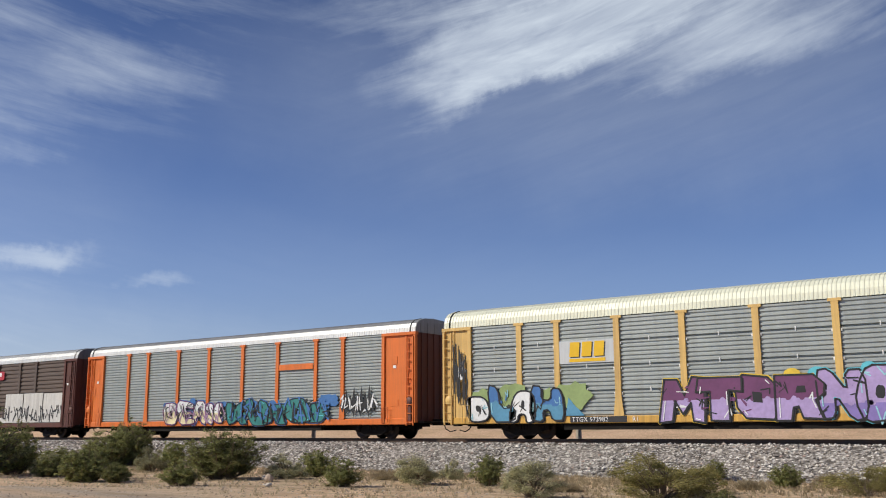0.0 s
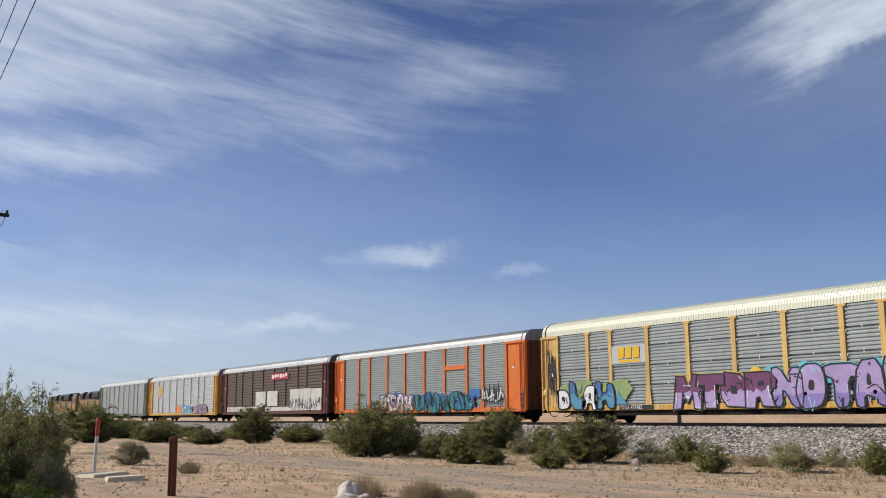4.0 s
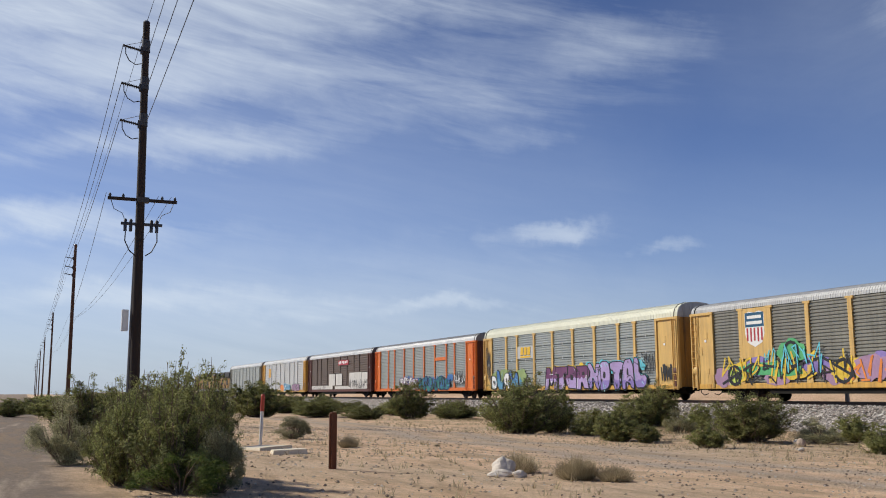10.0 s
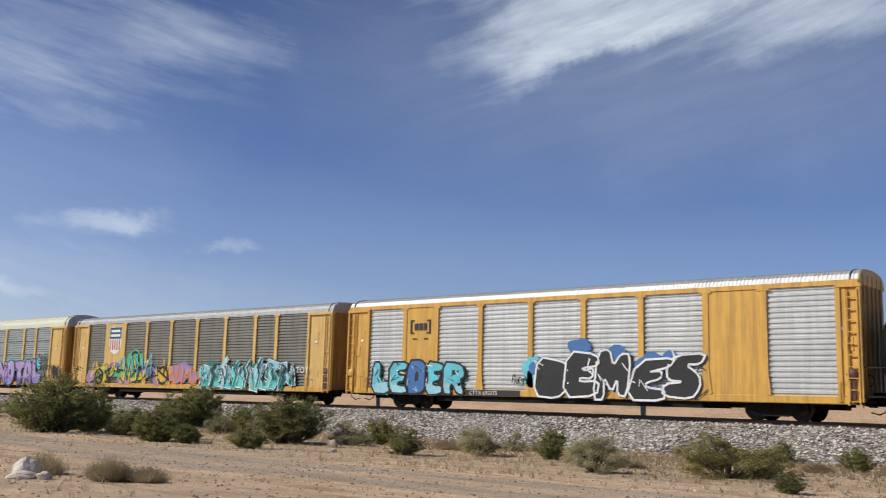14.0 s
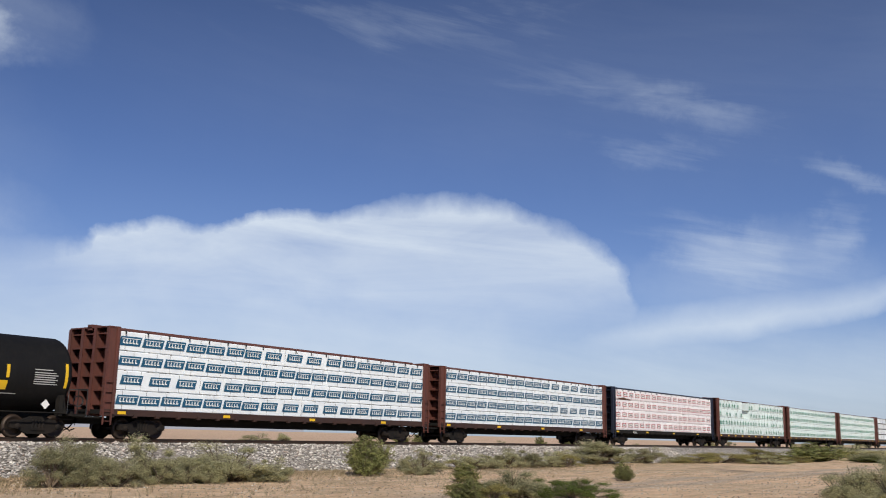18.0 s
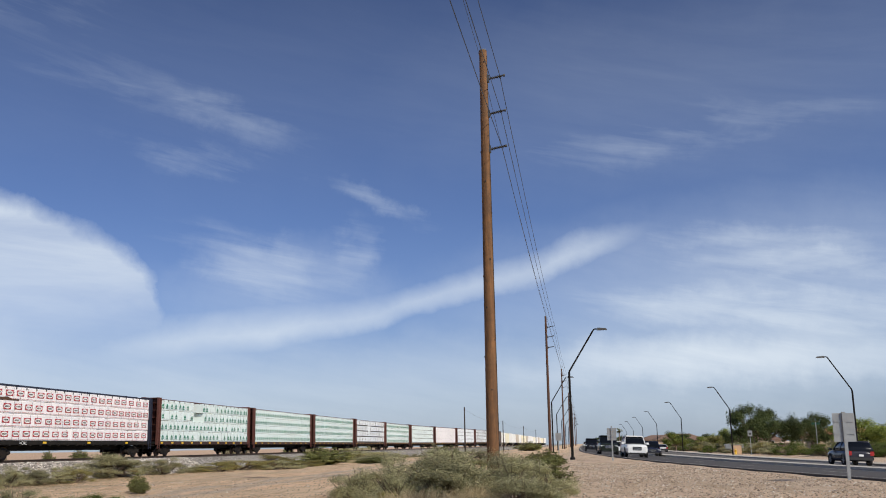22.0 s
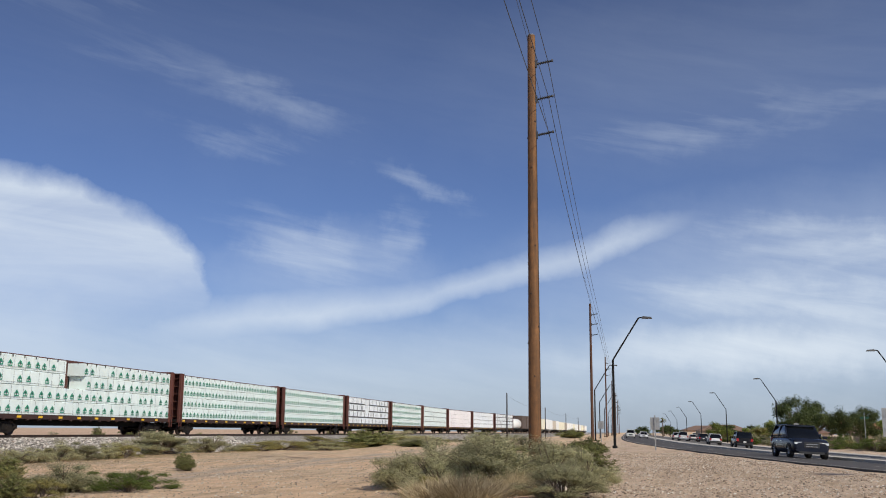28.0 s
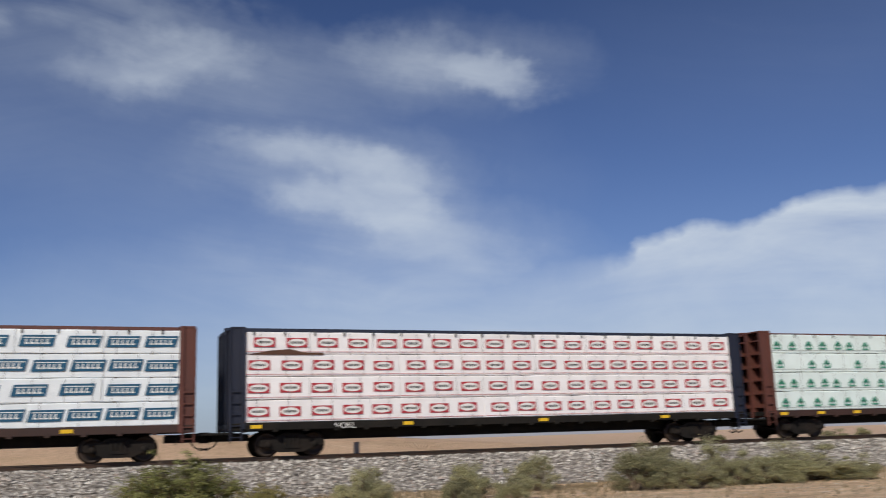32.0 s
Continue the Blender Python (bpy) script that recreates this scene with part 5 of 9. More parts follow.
def print_mesh(kind):
    """One mark of the mill, its left foot at x = 0: slot 0 the ink, slot 1 white, slot 2 black."""
    if kind in _print:
        return _print[kind]
    s = Shape()
    y, z = -1.447, 0.42
    if kind == "blue":
        s.poly([(0, z - 0.20), (1.12, z - 0.19), (1.22, z + 0.21), (0.10, z + 0.20)], y)
        for q in range(5):
            c = 0.20 + q * 0.17
            s.poly([(c, z - 0.11), (c + 0.05, z - 0.11), (c + 0.085, z + 0.07), (c + 0.035, z + 0.07)], y - 0.003, 1)
            s.poly([(c + 0.05, z - 0.11), (c + 0.13, z - 0.11), (c + 0.14, z - 0.06), (c + 0.06, z - 0.06)], y - 0.003, 1)
        s.poly([(0.16, z + 0.10), (1.14, z + 0.10), (1.15, z + 0.13), (0.17, z + 0.13)], y - 0.003, 1)
    elif kind == "red":
        s.poly([(0, z - 0.18), (0.82, z - 0.18), (0.82, z + 0.18), (0, z + 0.18)], y)
        s.poly([(0.41 + 0.36 * math.cos(q * 0.524), z + 0.145 * math.sin(q * 0.524)) for q in range(12)], y - 0.003, 1)
        for q in range(5):
            s.box(0.17 + q * 0.10, 0.24 + q * 0.10, y - 0.006, y - 0.004, z - 0.045, z + 0.045, 2)
    else:
        k = 1.0 if kind == "green" else 0.95
        z, c = 0.37, 0.22 * k
        s.poly([(c - 0.22 * k, z - 0.2 * k), (c + 0.22 * k, z - 0.2 * k), (c + 0.22 * k, z + 0.02), (c + 0.17 * k, z + 0.02), (c + 0.16 * k, z - 0.14 * k), (c - 0.16 * k, z - 0.14 * k), (c - 0.17 * k, z + 0.02), (c - 0.22 * k, z + 0.02)], y)
        s.poly([(c - 0.17 * k, z - 0.04 * k), (c + 0.17 * k, z - 0.04 * k), (c + 0.13 * k, z + 0.08 * k), (c, z + 0.19 * k), (c - 0.13 * k, z + 0.08 * k)], y - 0.001)
        s.box(c - 0.03 * k, c + 0.03 * k, y - 0.003, y - 0.001, z - 0.13 * k, z + 0.08 * k, 2)
    _print[kind] = s.mesh("print", [M[INK[kind]], M["white"], M["ink_black"]])
    return _print[kind]


def mark_pack(pack, kind, w, rng):
    """Prints and binding lines on the face of one pack of that width."""
    if kind in STEP:
        step, wide = STEP[kind]
        count = max(1, round(w / step))
        step = w / count
        x0 = (step - wide) * rng.uniform(0.1, 0.9)
        for q in range(count):
            if kind == "green" and rng.random() < 0.07:
                continue
            x = x0 + q * step + (rng.uniform(-0.16, 0.16) if kind == "green" else rng.uniform(-0.03, 0.03))
            part("print", print_mesh(kind), None, pack, m=pose(x, 0, rng.uniform(-0.02, 0.02)))
    s = Shape()
    y = -1.447
    if kind == "black":
        for x in np.arange(rng.uniform(0.1, 0.5), w - 0.2, 2.0):
            s.box(x, x + 0.16, y - 0.002, y, 0.12, 0.72)
    if kind == "red":
        s.box(0.02, w - 0.02, y - 0.003, y, 0.075, 0.09, 1)
    if kind in ("line", "black"):
        s.box(0.02, w - 0.02, y - 0.003, y, 0.02, 0.15 if kind == "black" else 0.07)
    if kind == "green":
        s.box(0.02, w - 0.02, y - 0.003, y, 0.12, 0.132)
    x = rng.uniform(0.3, 0.9)
    while x < w - 0.1:
        s.box(x - 0.005, x + 0.005, y - 0.004, y, 0.02, 0.81)
        x += rng.uniform(0.75, 1.3)
    tagged(part("binding", s, [M["ink_black"], M["ink_red"]] if kind == "red" else M["ink_black"], pack), "dark bands and folds on the wrap", kind="stuff")


INK = {"blue": "ink_blue", "red": "ink_red", "green": "ink_green", "green_small": "ink_green", "black": "ink_black", "line": "ink_black", "none": "ink_black"}
_bundles = {}


def lumber_car(label, gap, frame_paint, kind, wrap, seed, hole=None, spin=True, small=False, tall=1.0):
    length = 24.54
    car = thing("centerbeam_lumber_car", label, "railway car", "cars of the freight train")
    X0 = -length / 2
    rng = random.Random(seed)
    a, b = X0 + 0.70, -X0 - 0.54
    fm = M[frame_paint]
    s = Shape().box(a, b, -1.40, 1.40, 1.06, 1.24)
    part("deck", s, M["under"], car)
    for yy in (-1.45, 1.38):
        s = Shape().chamfer(a, b, yy, yy + 0.07, 0.98, 1.27, 0.02)
        for x in np.arange(a + 0.5, b - 0.3, 1.19):
            s.box(x - 0.09, x + 0.09, yy - 0.05, yy + 0.09, 0.92, 1.06)
        part("side_sill", s, M["sill_brown"] if frame_paint == "oxide" else M["under"], car)
    part("centre_sill", Shape().box(a + 1.5, b - 1.5, -0.38, 0.38, 0.60, 1.06), M["under"], car)
    rise = 3.39 * (tall - 1)
    for k, x in ((-1, a), (1, b)):
        xi = x - k * 0.56
        part("bulkhead", Shape().box(min(xi, xi + k * 0.08), max(xi, xi + k * 0.08), -1.44, 1.44, 1.0, 4.76 + rise), fm, car, "braced steel end bulkhead")
        for yy in (-1.44, -0.48, 0.44, 1.40):
            part("brace", Shape().box(min(x, xi), max(x, xi), yy, yy + 0.04, 0.98, 4.74 + rise), fm, car)
            part("flange", Shape().box(min(x, x + k * 0.03), max(x, x + k * 0.03), yy - 0.07, yy + 0.11, 0.98, 4.74 + rise), fm, car)
        part("corner_post", Shape().box(min(x - k * 0.40, xi), max(x - k * 0.40, xi), -1.50, -1.40, 0.98, 4.80 + rise), fm, car)
        part("corner_post", Shape().box(min(x - k * 0.40, xi), max(x - k * 0.40, xi), 1.36, 1.46, 0.98, 4.80 + rise), fm, car)
        for zz in np.arange(1.45, 4.7 + rise, 0.62):
            part("rib", Shape().box(min(x - k * 0.12, xi), max(x - k * 0.12, xi), -1.38, 1.38, zz - 0.03, zz + 0.03), fm, car)
        part("cap", Shape().box(min(x, xi), max(x, xi), -1.46, 1.46, 4.74 + rise, 4.80 + rise), fm, car)
        part("end_platform", Shape().box(min(x - k * 0.2, x + k * 0.7), max(x - k * 0.2, x + k * 0.7), -1.2, 1.2, 0.86, 0.94).box(min(x - k * 0.9, x + k * 0.5), max(x - k * 0.9, x + k * 0.5), -0.4, 0.4, 0.62, 0.88), M["under"], car)
        part("ladder", ladder_shape(x + (0.02 if k < 0 else -0.42), -1.50, 0.6, 2.6), fm, car)
    s = Shape().box(a, b, -0.16, 0.16, 4.66 + rise, 4.93 + 0.55 * rise)
    part("top_chord", s, fm, car)
    for x in np.linspace(a + 1.6, b - 1.6, 9):
        part("centre_post", Shape().box(x - 0.06, x + 0.06, -0.12, 0.12, 1.2, 4.7 + rise), fm, car)
    # bundles, four tiers on the near side
    la, lb = X0 + 1.27, -X0 - 1.08
    x_all = lb - la
    for tier in range(4):
        z = 1.262 + 0.846 * tier * tall
        lens = []
        while sum(lens) < x_all - 2.0:
            lens.append(rng.choice((4.88, 4.88, 3.66, 6.1) if not small else (4.88, 6.1, 6.66)))
        lens[-1] += x_all - sum(lens)
        if lens[-1] < 1.5:
            last = lens.pop()
            lens[-1] += last
        x = la
        for w in lens:
            xa, xb = x, x + w
            x += w
            spans = [(xa, xb)]
            if hole and tier >= hole[2]:
                ha, hb = X0 + hole[0], X0 + hole[1]
                spans = [(p, q) for p, q in ((xa, min(xb, ha)), (max(xa, hb), xb)) if q - p > 0.5]
            for p, q in spans:
                w2 = round(q - p, 1)
                key = (w2, rng.randrange(3), wrap)
                if key not in _bundles:
                    _bundles[key] = bundle_mesh(w2, hash_key(key), wrap)
                sc = (q - p) / w2
                bun = part("wrapped_pack", _bundles[key], None, car, m=Matrix.Translation((p, rng.uniform(-0.02, 0.02), z)) @ Matrix.Diagonal((sc, 1, tall, 1)))
                mark_pack(bun, kind, w2, random.Random(rng.randrange(10 ** 6)))
        if hole and tier >= hole[2]:
            part("wrapped_pack", Shape().box(la, X0 + hole[0], 0.15, 1.42, z, z + 0.83 * tall), M[wrap], car)
            part("wrapped_pack", Shape().box(X0 + hole[1], lb, 0.15, 1.42, z, z + 0.83 * tall), M[wrap], car)
        else:
            part("wrapped_pack", Shape().box(la, lb, 0.15, 1.42, z, z + 0.83 * tall), M[wrap], car)
        if tier < 3:
            s = Shape()
            for xx in np.arange(la + 0.4, lb, 1.22):
                s.box(xx, xx + 0.09, -1.40, -0.2, z + 0.826 * tall, z + 0.85 * tall)
            part("dunnage", s, M["tie"], car)
    if hole:
        part("centre_panel", Shape().box(X0 + hole[0] - 0.2, X0 + hole[1] + 0.2, -0.10, 0.10, 2.9, 4.7 + rise), fm, car, "dark red web of the centre beam")
    if "strap" not in _gear:
        _gear["strap"] = Shape().box(-0.03, 0.03, -1.46, -0.1, 4.645, 4.665).box(-0.03, 0.03, -1.475, -1.445, 4.50, 4.66).mesh("strap", [M["ink_black"]])
        _gear["strip"] = Shape().box(0, 0.42, -1.466, -1.452, 1.06, 1.19).mesh("reflective_strip", [M["reflector"]])
    for xx in np.arange(la + 0.3, lb, 1.18):
        part("strap", _gear["strap"], None, car, m=pose(xx, 0, 3.39 * (tall - 1)))
    for xx in np.arange(la + 0.2, lb, 2.2 if kind not in ("red", "blue") else 6.0):
        part("reflective_strip", _gear["strip"], None, car, m=pose(xx, 0, 0))
    if kind == "red":
        part("torn_wrap", Shape().poly([(la, 3.80), (la + 3.0, 3.80), (la + 3.0, 3.88), (la + 2.2, 3.90), (la + 1.7, 4.02), (la + 0.9, 3.96)], -1.468), M["timber_red"], car, "torn wrap with bare lumber inside")
        lettering("NOKL", 0.30, M["white"], car, la + 3.4, -1.46, 1.0)
    running_gear(car, length, 3.1, spin)
    gap_cars.append((car, gap + length / 2))
    return car


def hash_key(key):
    return int(key[0] * 10) * 7 + key[1] * 101 + len(key[2])


LUMBER = [
    ("oxide red lumber car stacked with blue-printed white bundles", "oxide", "blue", "wrap_white", None),
    ("oxide red lumber car, full load with small blue prints", "oxide", "blue", "wrap_white", None),
    ("dark blue lumber car with red-printed pinkish bundles", "navy", "red", "wrap_pink", None),
    ("oxide red lumber car, green-printed load, gap in upper tiers", "oxide", "green", "wrap_mint", (8.5, 10.75, 2)),
    ("oxide red lumber car with green-printed pale bundles", "oxide", "green_small", "wrap_mint", None),
    ("oxide red lumber car with closely printed pale green bundles", "oxide", "green_small", "wrap_mint", None),
    ("brown lumber car, black-banded white bundles with a missing stack", "oxide", "black", "wrap_white", (9.7, 11.7, 2)),
    ("oxide red lumber car with sparse green prints", "oxide", "green_small", "wrap_mint", None),
    ("oxide red lumber car with plain mint bundles", "oxide", "line", "wrap_mint", None),
    ("oxide red lumber car with plain pink bundles", "oxide", "none", "wrap_pink", None),
    ("oxide red lumber car with white bundles banded in grey", "oxide", "line", "wrap_white", None),
    ("oxide red lumber car with dark-banded white bundles", "oxide", "black", "wrap_white", None),
]
for i, (label, paint_name, kind, wrap, hole) in enumerate(LUMBER):
    lumber_car(label, 111.55 + 24.58 * i, paint_name, kind, wrap, 70 + i, hole, spin=i < 7, small=i > 5, tall=1.015 if i < 3 else 1.055)


# ---- the far end of the train and the engines ----
def box_car(label, gap, length, body, top, height, kind, seed):
    car = thing("freight_car", label, "railway car", "cars of the freight train")
    a, b = -length / 2 + 0.5, length / 2 - 0.5
    rng = random.Random(seed)
    if kind == "tank":
        part("shell", Shape().lathe([(a, 0.0), (a + 0.1, 0.8), (a + 0.6, 1.5), (b - 0.6, 1.5), (b - 0.1, 0.8), (b, 0.0)], 24, "x", 0, (0, 0, 2.55)), M[body], car)
        part("manway", Shape().box(-0.6, 0.6, -0.5, 0.5, 4.0, 4.5), M["trim_black"], car)
    else:
        r = 0.25 if kind == "hopper" else 0.05
        prof = [(-1.5, 1.3), (1.5, 1.3), (1.5, height - r), (1.3, height), (-1.3, height), (-1.5, height - r)]
        part("body", Shape().prism(prof, a, b), M[body], car)
        for x in np.arange(a + 0.3, b - 0.1, 2.2):
            part("side_post", Shape().box(x - 0.06, x + 0.06, -1.56, -1.49, 1.3, height - r), M[body], car)
        part("roof", Shape().box(a - 0.05, b + 0.05, -1.35, 1.35, height - 0.02, height + 0.12), M[top], car)
        if kind == "hopper":
            for x in (-length * 0.3, 0, length * 0.3):
                s = Shape().add([(x - 2, -1.3, 1.3), (x + 2, -1.3, 1.3), (x + 0.5, -0.6, 0.5), (x - 0.5, -0.6, 0.5), (x - 2, 1.3, 1.3), (x + 2, 1.3, 1.3), (x + 0.5, 0.6, 0.5), (x - 0.5, 0.6, 0.5)], [(0, 3, 2, 1), (4, 5, 6, 7), (0, 4, 7, 3), (1, 2, 6, 5), (3, 7, 6, 2)])
                part("outlet_bay", s, M[body], car)
        else:
            part("door", Shape().box(-1.5, 1.5, -1.58, -1.50, 1.3, height - 0.4), M[body], car)
    part("underframe", Shape().box(a - 0.2, b + 0.2, -1.2, 1.2, 1.0, 1.32).box(a, b, -0.3, 0.3, 0.6, 1.0), M["under"], car)
    running_gear(car, length, 2.4, False)
    gap_cars.append((car, gap + length / 2))
    return car


g = 111.55 + 24.58 * len(LUMBER)
box_car("short white tank car coupled far behind the lumber", g, 12.5, "white", "white", 4.2, "tank", 1)
g += 12.5
box_car("dark brown box car with ribbed steel sides", g, 18.5, "panel_brown", "panel_brown", 4.9, "box", 2)
g += 18.5
FAR = [("white covered hopper car far down the train", "white", "white", 4.6, "hopper"), ("pale grey covered hopper car with sloped bays", "cream", "cream", 4.5, "hopper"), ("white box car with a pale roof", "white", "roof_white", 4.7, "box"), ("tan box car with a bare metal roof", "concrete", "roof_metal", 4.6, "box"), ("cream covered hopper car with sloped bays", "cream", "cream", 4.5, "hopper")]
for i in range(22):
    label, body, top, h, kind = FAR[(0, 1, 2, 0, 3, 2, 4, 1, 3, 0, 2)[i % 11]]
    box_car(label, g, 18.0, body, top, h, kind, 100 + i)
    g += 18.0


def engine(gap):
    car = thing("diesel_locomotive", "dirty yellow and grey diesel locomotive heading the train", "locomotive", "locomotives")
    a, b = -11.0, 11.0
    part("frame", Shape().box(a, b, -1.5, 1.5, 0.95, 1.45), M["roof_dark"], car)
    part("hood", Shape().chamfer(a + 4.2, b - 0.8, -1.0, 1.0, 1.45, 3.6, 0.1), M["engine_yellow"], car)
    part("hood_top", Shape().chamfer(a + 4.2, b - 0.8, -1.06, 1.06, 3.25, 4.40, 0.3), M["roof_dark"], car)
    for x0, x1, z0, z1 in ((b - 5.4, b - 0.9, 3.45, 4.72), (-3.4, -1.2, 3.6, 4.62), (1.2, 3.6, 3.6, 4.55)):
        part("radiator", Shape().chamfer(x0, x1, -1.5, 1.5, z0, z1, 0.28), M["trim_black"], car)
    part("cab", Shape().chamfer(a + 1.8, a + 4.4, -1.5, 1.5, 1.45, 4.35, 0.3), M["engine_yellow"], car)
    part("cab_roof", Shape().chamfer(a + 1.6, a + 4.5, -1.45, 1.45, 4.1, 4.55, 0.2), M["roof_dark"], car)
    part("nose", Shape().chamfer(a + 0.4, a + 1.9, -1.1, 1.1, 1.45, 3.2, 0.25), M["engine_yellow"], car)
    part("cab_window", Shape().box(a + 2.2, a + 3.0, -1.53, -1.49, 3.0, 3.8).box(a + 3.3, a + 4.0, -1.53, -1.49, 3.0, 3.8), M["glass"], car)
    part("exhaust_stack", Shape().box(-0.8, 0.8, -0.5, 0.5, 4.35, 4.78), M["trim_black"], car)
    part("horn", Shape().box(a + 5.0, a + 5.5, -0.3, 0.3, 4.4, 4.85), M["trim_black"], car)
    for k in range(3):
        part("cooling_fan", Shape().lathe([(4.70, 0.62), (4.86, 0.62), (4.86, 0.0)], 14, "z", 0, (b - 4.6 + 1.4 * k, 0, 0)), M["trim_black"], car)
    for k in range(9):
        x = a + 4.8 + 1.15 * k
        part("access_door", Shape().box(x, x + 1.0, -1.03, -0.99, 1.7, 3.15), M["engine_yellow"], car)
    for x0, x1 in ((-6.0, -5.2), (0.2, 1.4), (5.2, 6.4)):
        part("louvre", Shape().box(x0, x1, -1.06, -1.02, 2.2, 3.2), M["trim_black"], car)
    part("fuel_tank", Shape().chamfer(-3.5, 3.5, -1.4, 1.4, 0.3, 1.0, 0.2), M["under"], car)
    s = Shape()
    for x in np.arange(a + 4.4, b - 0.5, 1.5):
        s.tube([(x, -1.45, 1.45), (x, -1.45, 2.4)], 0.03, 5)
    s.tube([(a + 4.4, -1.45, 2.4), (b - 0.5, -1.45, 2.4)], 0.03, 5)
    part("handrail", s, M["trim_black"], car)
    running_gear(car, 22.6, 3.8, False)
    gap_cars.append((car, gap + 11.3))


engine(-140.5 - 22.6)
engine(-140.5 - 45.3)

# ---- land ----
EDGE_X = [-500, -100, 0, 28, 40, 55, 70, 100, 131, 170, 220, 330, 900]
EDGE_Y = [-100, -30, -12.8, -8.3, -6.5, -4.8, -3.3, -1.2, 0.2, 0.9, 1.2, 1.3, 1.3]


def road_edge(x):
    return float(np.interp(x, EDGE_X, EDGE_Y))


def road_z(x, y):
    return 0.55 - 0.045 * min(max(0.0, road_edge(x) - y), 20.0)


def ground_at(x, y):
    d = road_edge(x) - y
    if d > 0.4:
        return road_z(x, y) - 0.10
    e = y - max(road_edge(x), -7.0)
    z = float(np.interp(e, [0, 8, 15, 25, 35], [0.5, 0.42, 0.2, -0.08, -0.22]))
    if y > 39:
        z = -0.25
    return z


def lumpy(x, y):
    k = min(1.0, max(0.0, (abs(y - 36) - 4) / 6))
    return k * 0.10 * noise.noise((x * 0.18, y * 0.18, 3.0)) + k * 0.035 * noise.noise((x * 0.7, y * 0.7, 7.0))


def land_z(x, y):
    d = road_edge(x) - y
    soft = 1.0 if d < -1.5 or d > 24 else 0.25
    if abs(x) > 250 or abs(y) > 120:
        soft *= 0.5
    return ground_at(x, y) + soft * lumpy(x, y)


def dirt_material():
    m = bpy.data.materials.new("desert_dirt")
    m.use_nodes = True
    nt = m.node_tree
    b = nt.nodes["Principled BSDF"]
    co = node(nt, "ShaderNodeTexCoord").outputs["Object"]
    sep = node(nt, "ShaderNodeSeparateXYZ")
    nt.links.new(co, sep.inputs[0])
    big = noise_node(nt, co, 0.10, 6, 0.6)
    mid = noise_node(nt, co, 0.9, 6, 0.65)
    fine = noise_node(nt, co, 9.0, 5, 0.7)
    grit = noise_node(nt, co, 38.0, 2, 0.6)
    col = ramp(nt, mid, [(0.28, (0.46, 0.315, 0.195)), (0.48, (0.67, 0.475, 0.305)), (0.72, (0.81, 0.615, 0.43))])
    # greyer gravel patches
    g = math_node(nt, "MULTIPLY", math_node(nt, "SUBTRACT", big, 0.47), 7.0, True)
    col = mix_rgb(nt, math_node(nt, "MULTIPLY", g, 0.55), col, (0.50, 0.40, 0.28))
    # packed wheel tracks of the dirt lane beside the railway
    wob = math_node(nt, "MULTIPLY", math_node(nt, "SUBTRACT", noise_node(nt, mapping(nt, co, (0, 0, 0), (0, 0, 0), (0.05, 0.05, 1)), 1.0, 3), 0.5), 7.0)
    yy = math_node(nt, "ADD", sep.outputs[1], wob)
    for yc, wd in ((14.0, 1.3), (16.4, 1.3)):
        r = math_node(nt, "SUBTRACT", 1.0, math_node(nt, "DIVIDE", math_node(nt, "ABSOLUTE", math_node(nt, "SUBTRACT", yy, yc)), wd), True)
        r = math_node(nt, "MULTIPLY", r, math_node(nt, "ADD", 0.45, math_node(nt, "MULTIPLY", mid, 1.0)))
        col = mix_rgb(nt, math_node(nt, "MULTIPLY", r, 0.85, True), col, (0.43, 0.36, 0.295))
    # grey gravel beside the road at the western end
    edge = math_node(nt, "MULTIPLY", math_node(nt, "SUBTRACT", 1.9, math_node(nt, "ADD", sep.outputs[1], math_node(nt, "MULTIPLY", mid, 1.6))), 1.3, True)
    edge = math_node(nt, "MULTIPLY", edge, math_node(nt, "MULTIPLY", math_node(nt, "SUBTRACT", -8.0, sep.outputs[0]), 0.3, True))
    col = mix_rgb(nt, math_node(nt, "MULTIPLY", edge, 0.9), col, (0.215, 0.18, 0.15))
    # finer grey-pink gravel on the open ground beside the road
    open_side = math_node(nt, "MULTIPLY", math_node(nt, "MULTIPLY", math_node(nt, "SUBTRACT", sep.outputs[0], 9.0), 0.2, True), math_node(nt, "MULTIPLY", math_node(nt, "SUBTRACT", 3.5, sep.outputs[1]), 0.5, True))
    col = mix_rgb(nt, math_node(nt, "MULTIPLY", open_side, 0.7), col, (0.55, 0.43, 0.33))
    # browner, weedy soil beyond the railway
    beyond = math_node(nt, "MULTIPLY", math_node(nt, "SUBTRACT", sep.outputs[1], 38.5), 0.3, True)
    col = mix_rgb(nt, math_node(nt, "MULTIPLY", beyond, 0.8), col, (0.50, 0.35, 0.25))
    # brown weedy verge between the lane and the railway
    verge_k = math_node(nt, "MULTIPLY", math_node(nt, "MULTIPLY", math_node(nt, "SUBTRACT", yy, 19.5), 0.4, True), math_node(nt, "MULTIPLY", math_node(nt, "SUBTRACT", 34.5, sep.outputs[1]), 0.6, True))
    weedy = math_node(nt, "MULTIPLY", math_node(nt, "SUBTRACT", noise_node(nt, co, 0.55, 6, 0.65), 0.36), 4.0, True)
    col = mix_rgb(nt, math_node(nt, "MULTIPLY", math_node(nt, "MULTIPLY", verge_k, weedy), math_node(nt, "ADD", 0.16, math_node(nt, "MULTIPLY", math_node(nt, "MULTIPLY", math_node(nt, "SUBTRACT", -4.0, sep.outputs[0]), 0.12, True), 0.46))), col, (0.33, 0.255, 0.15))
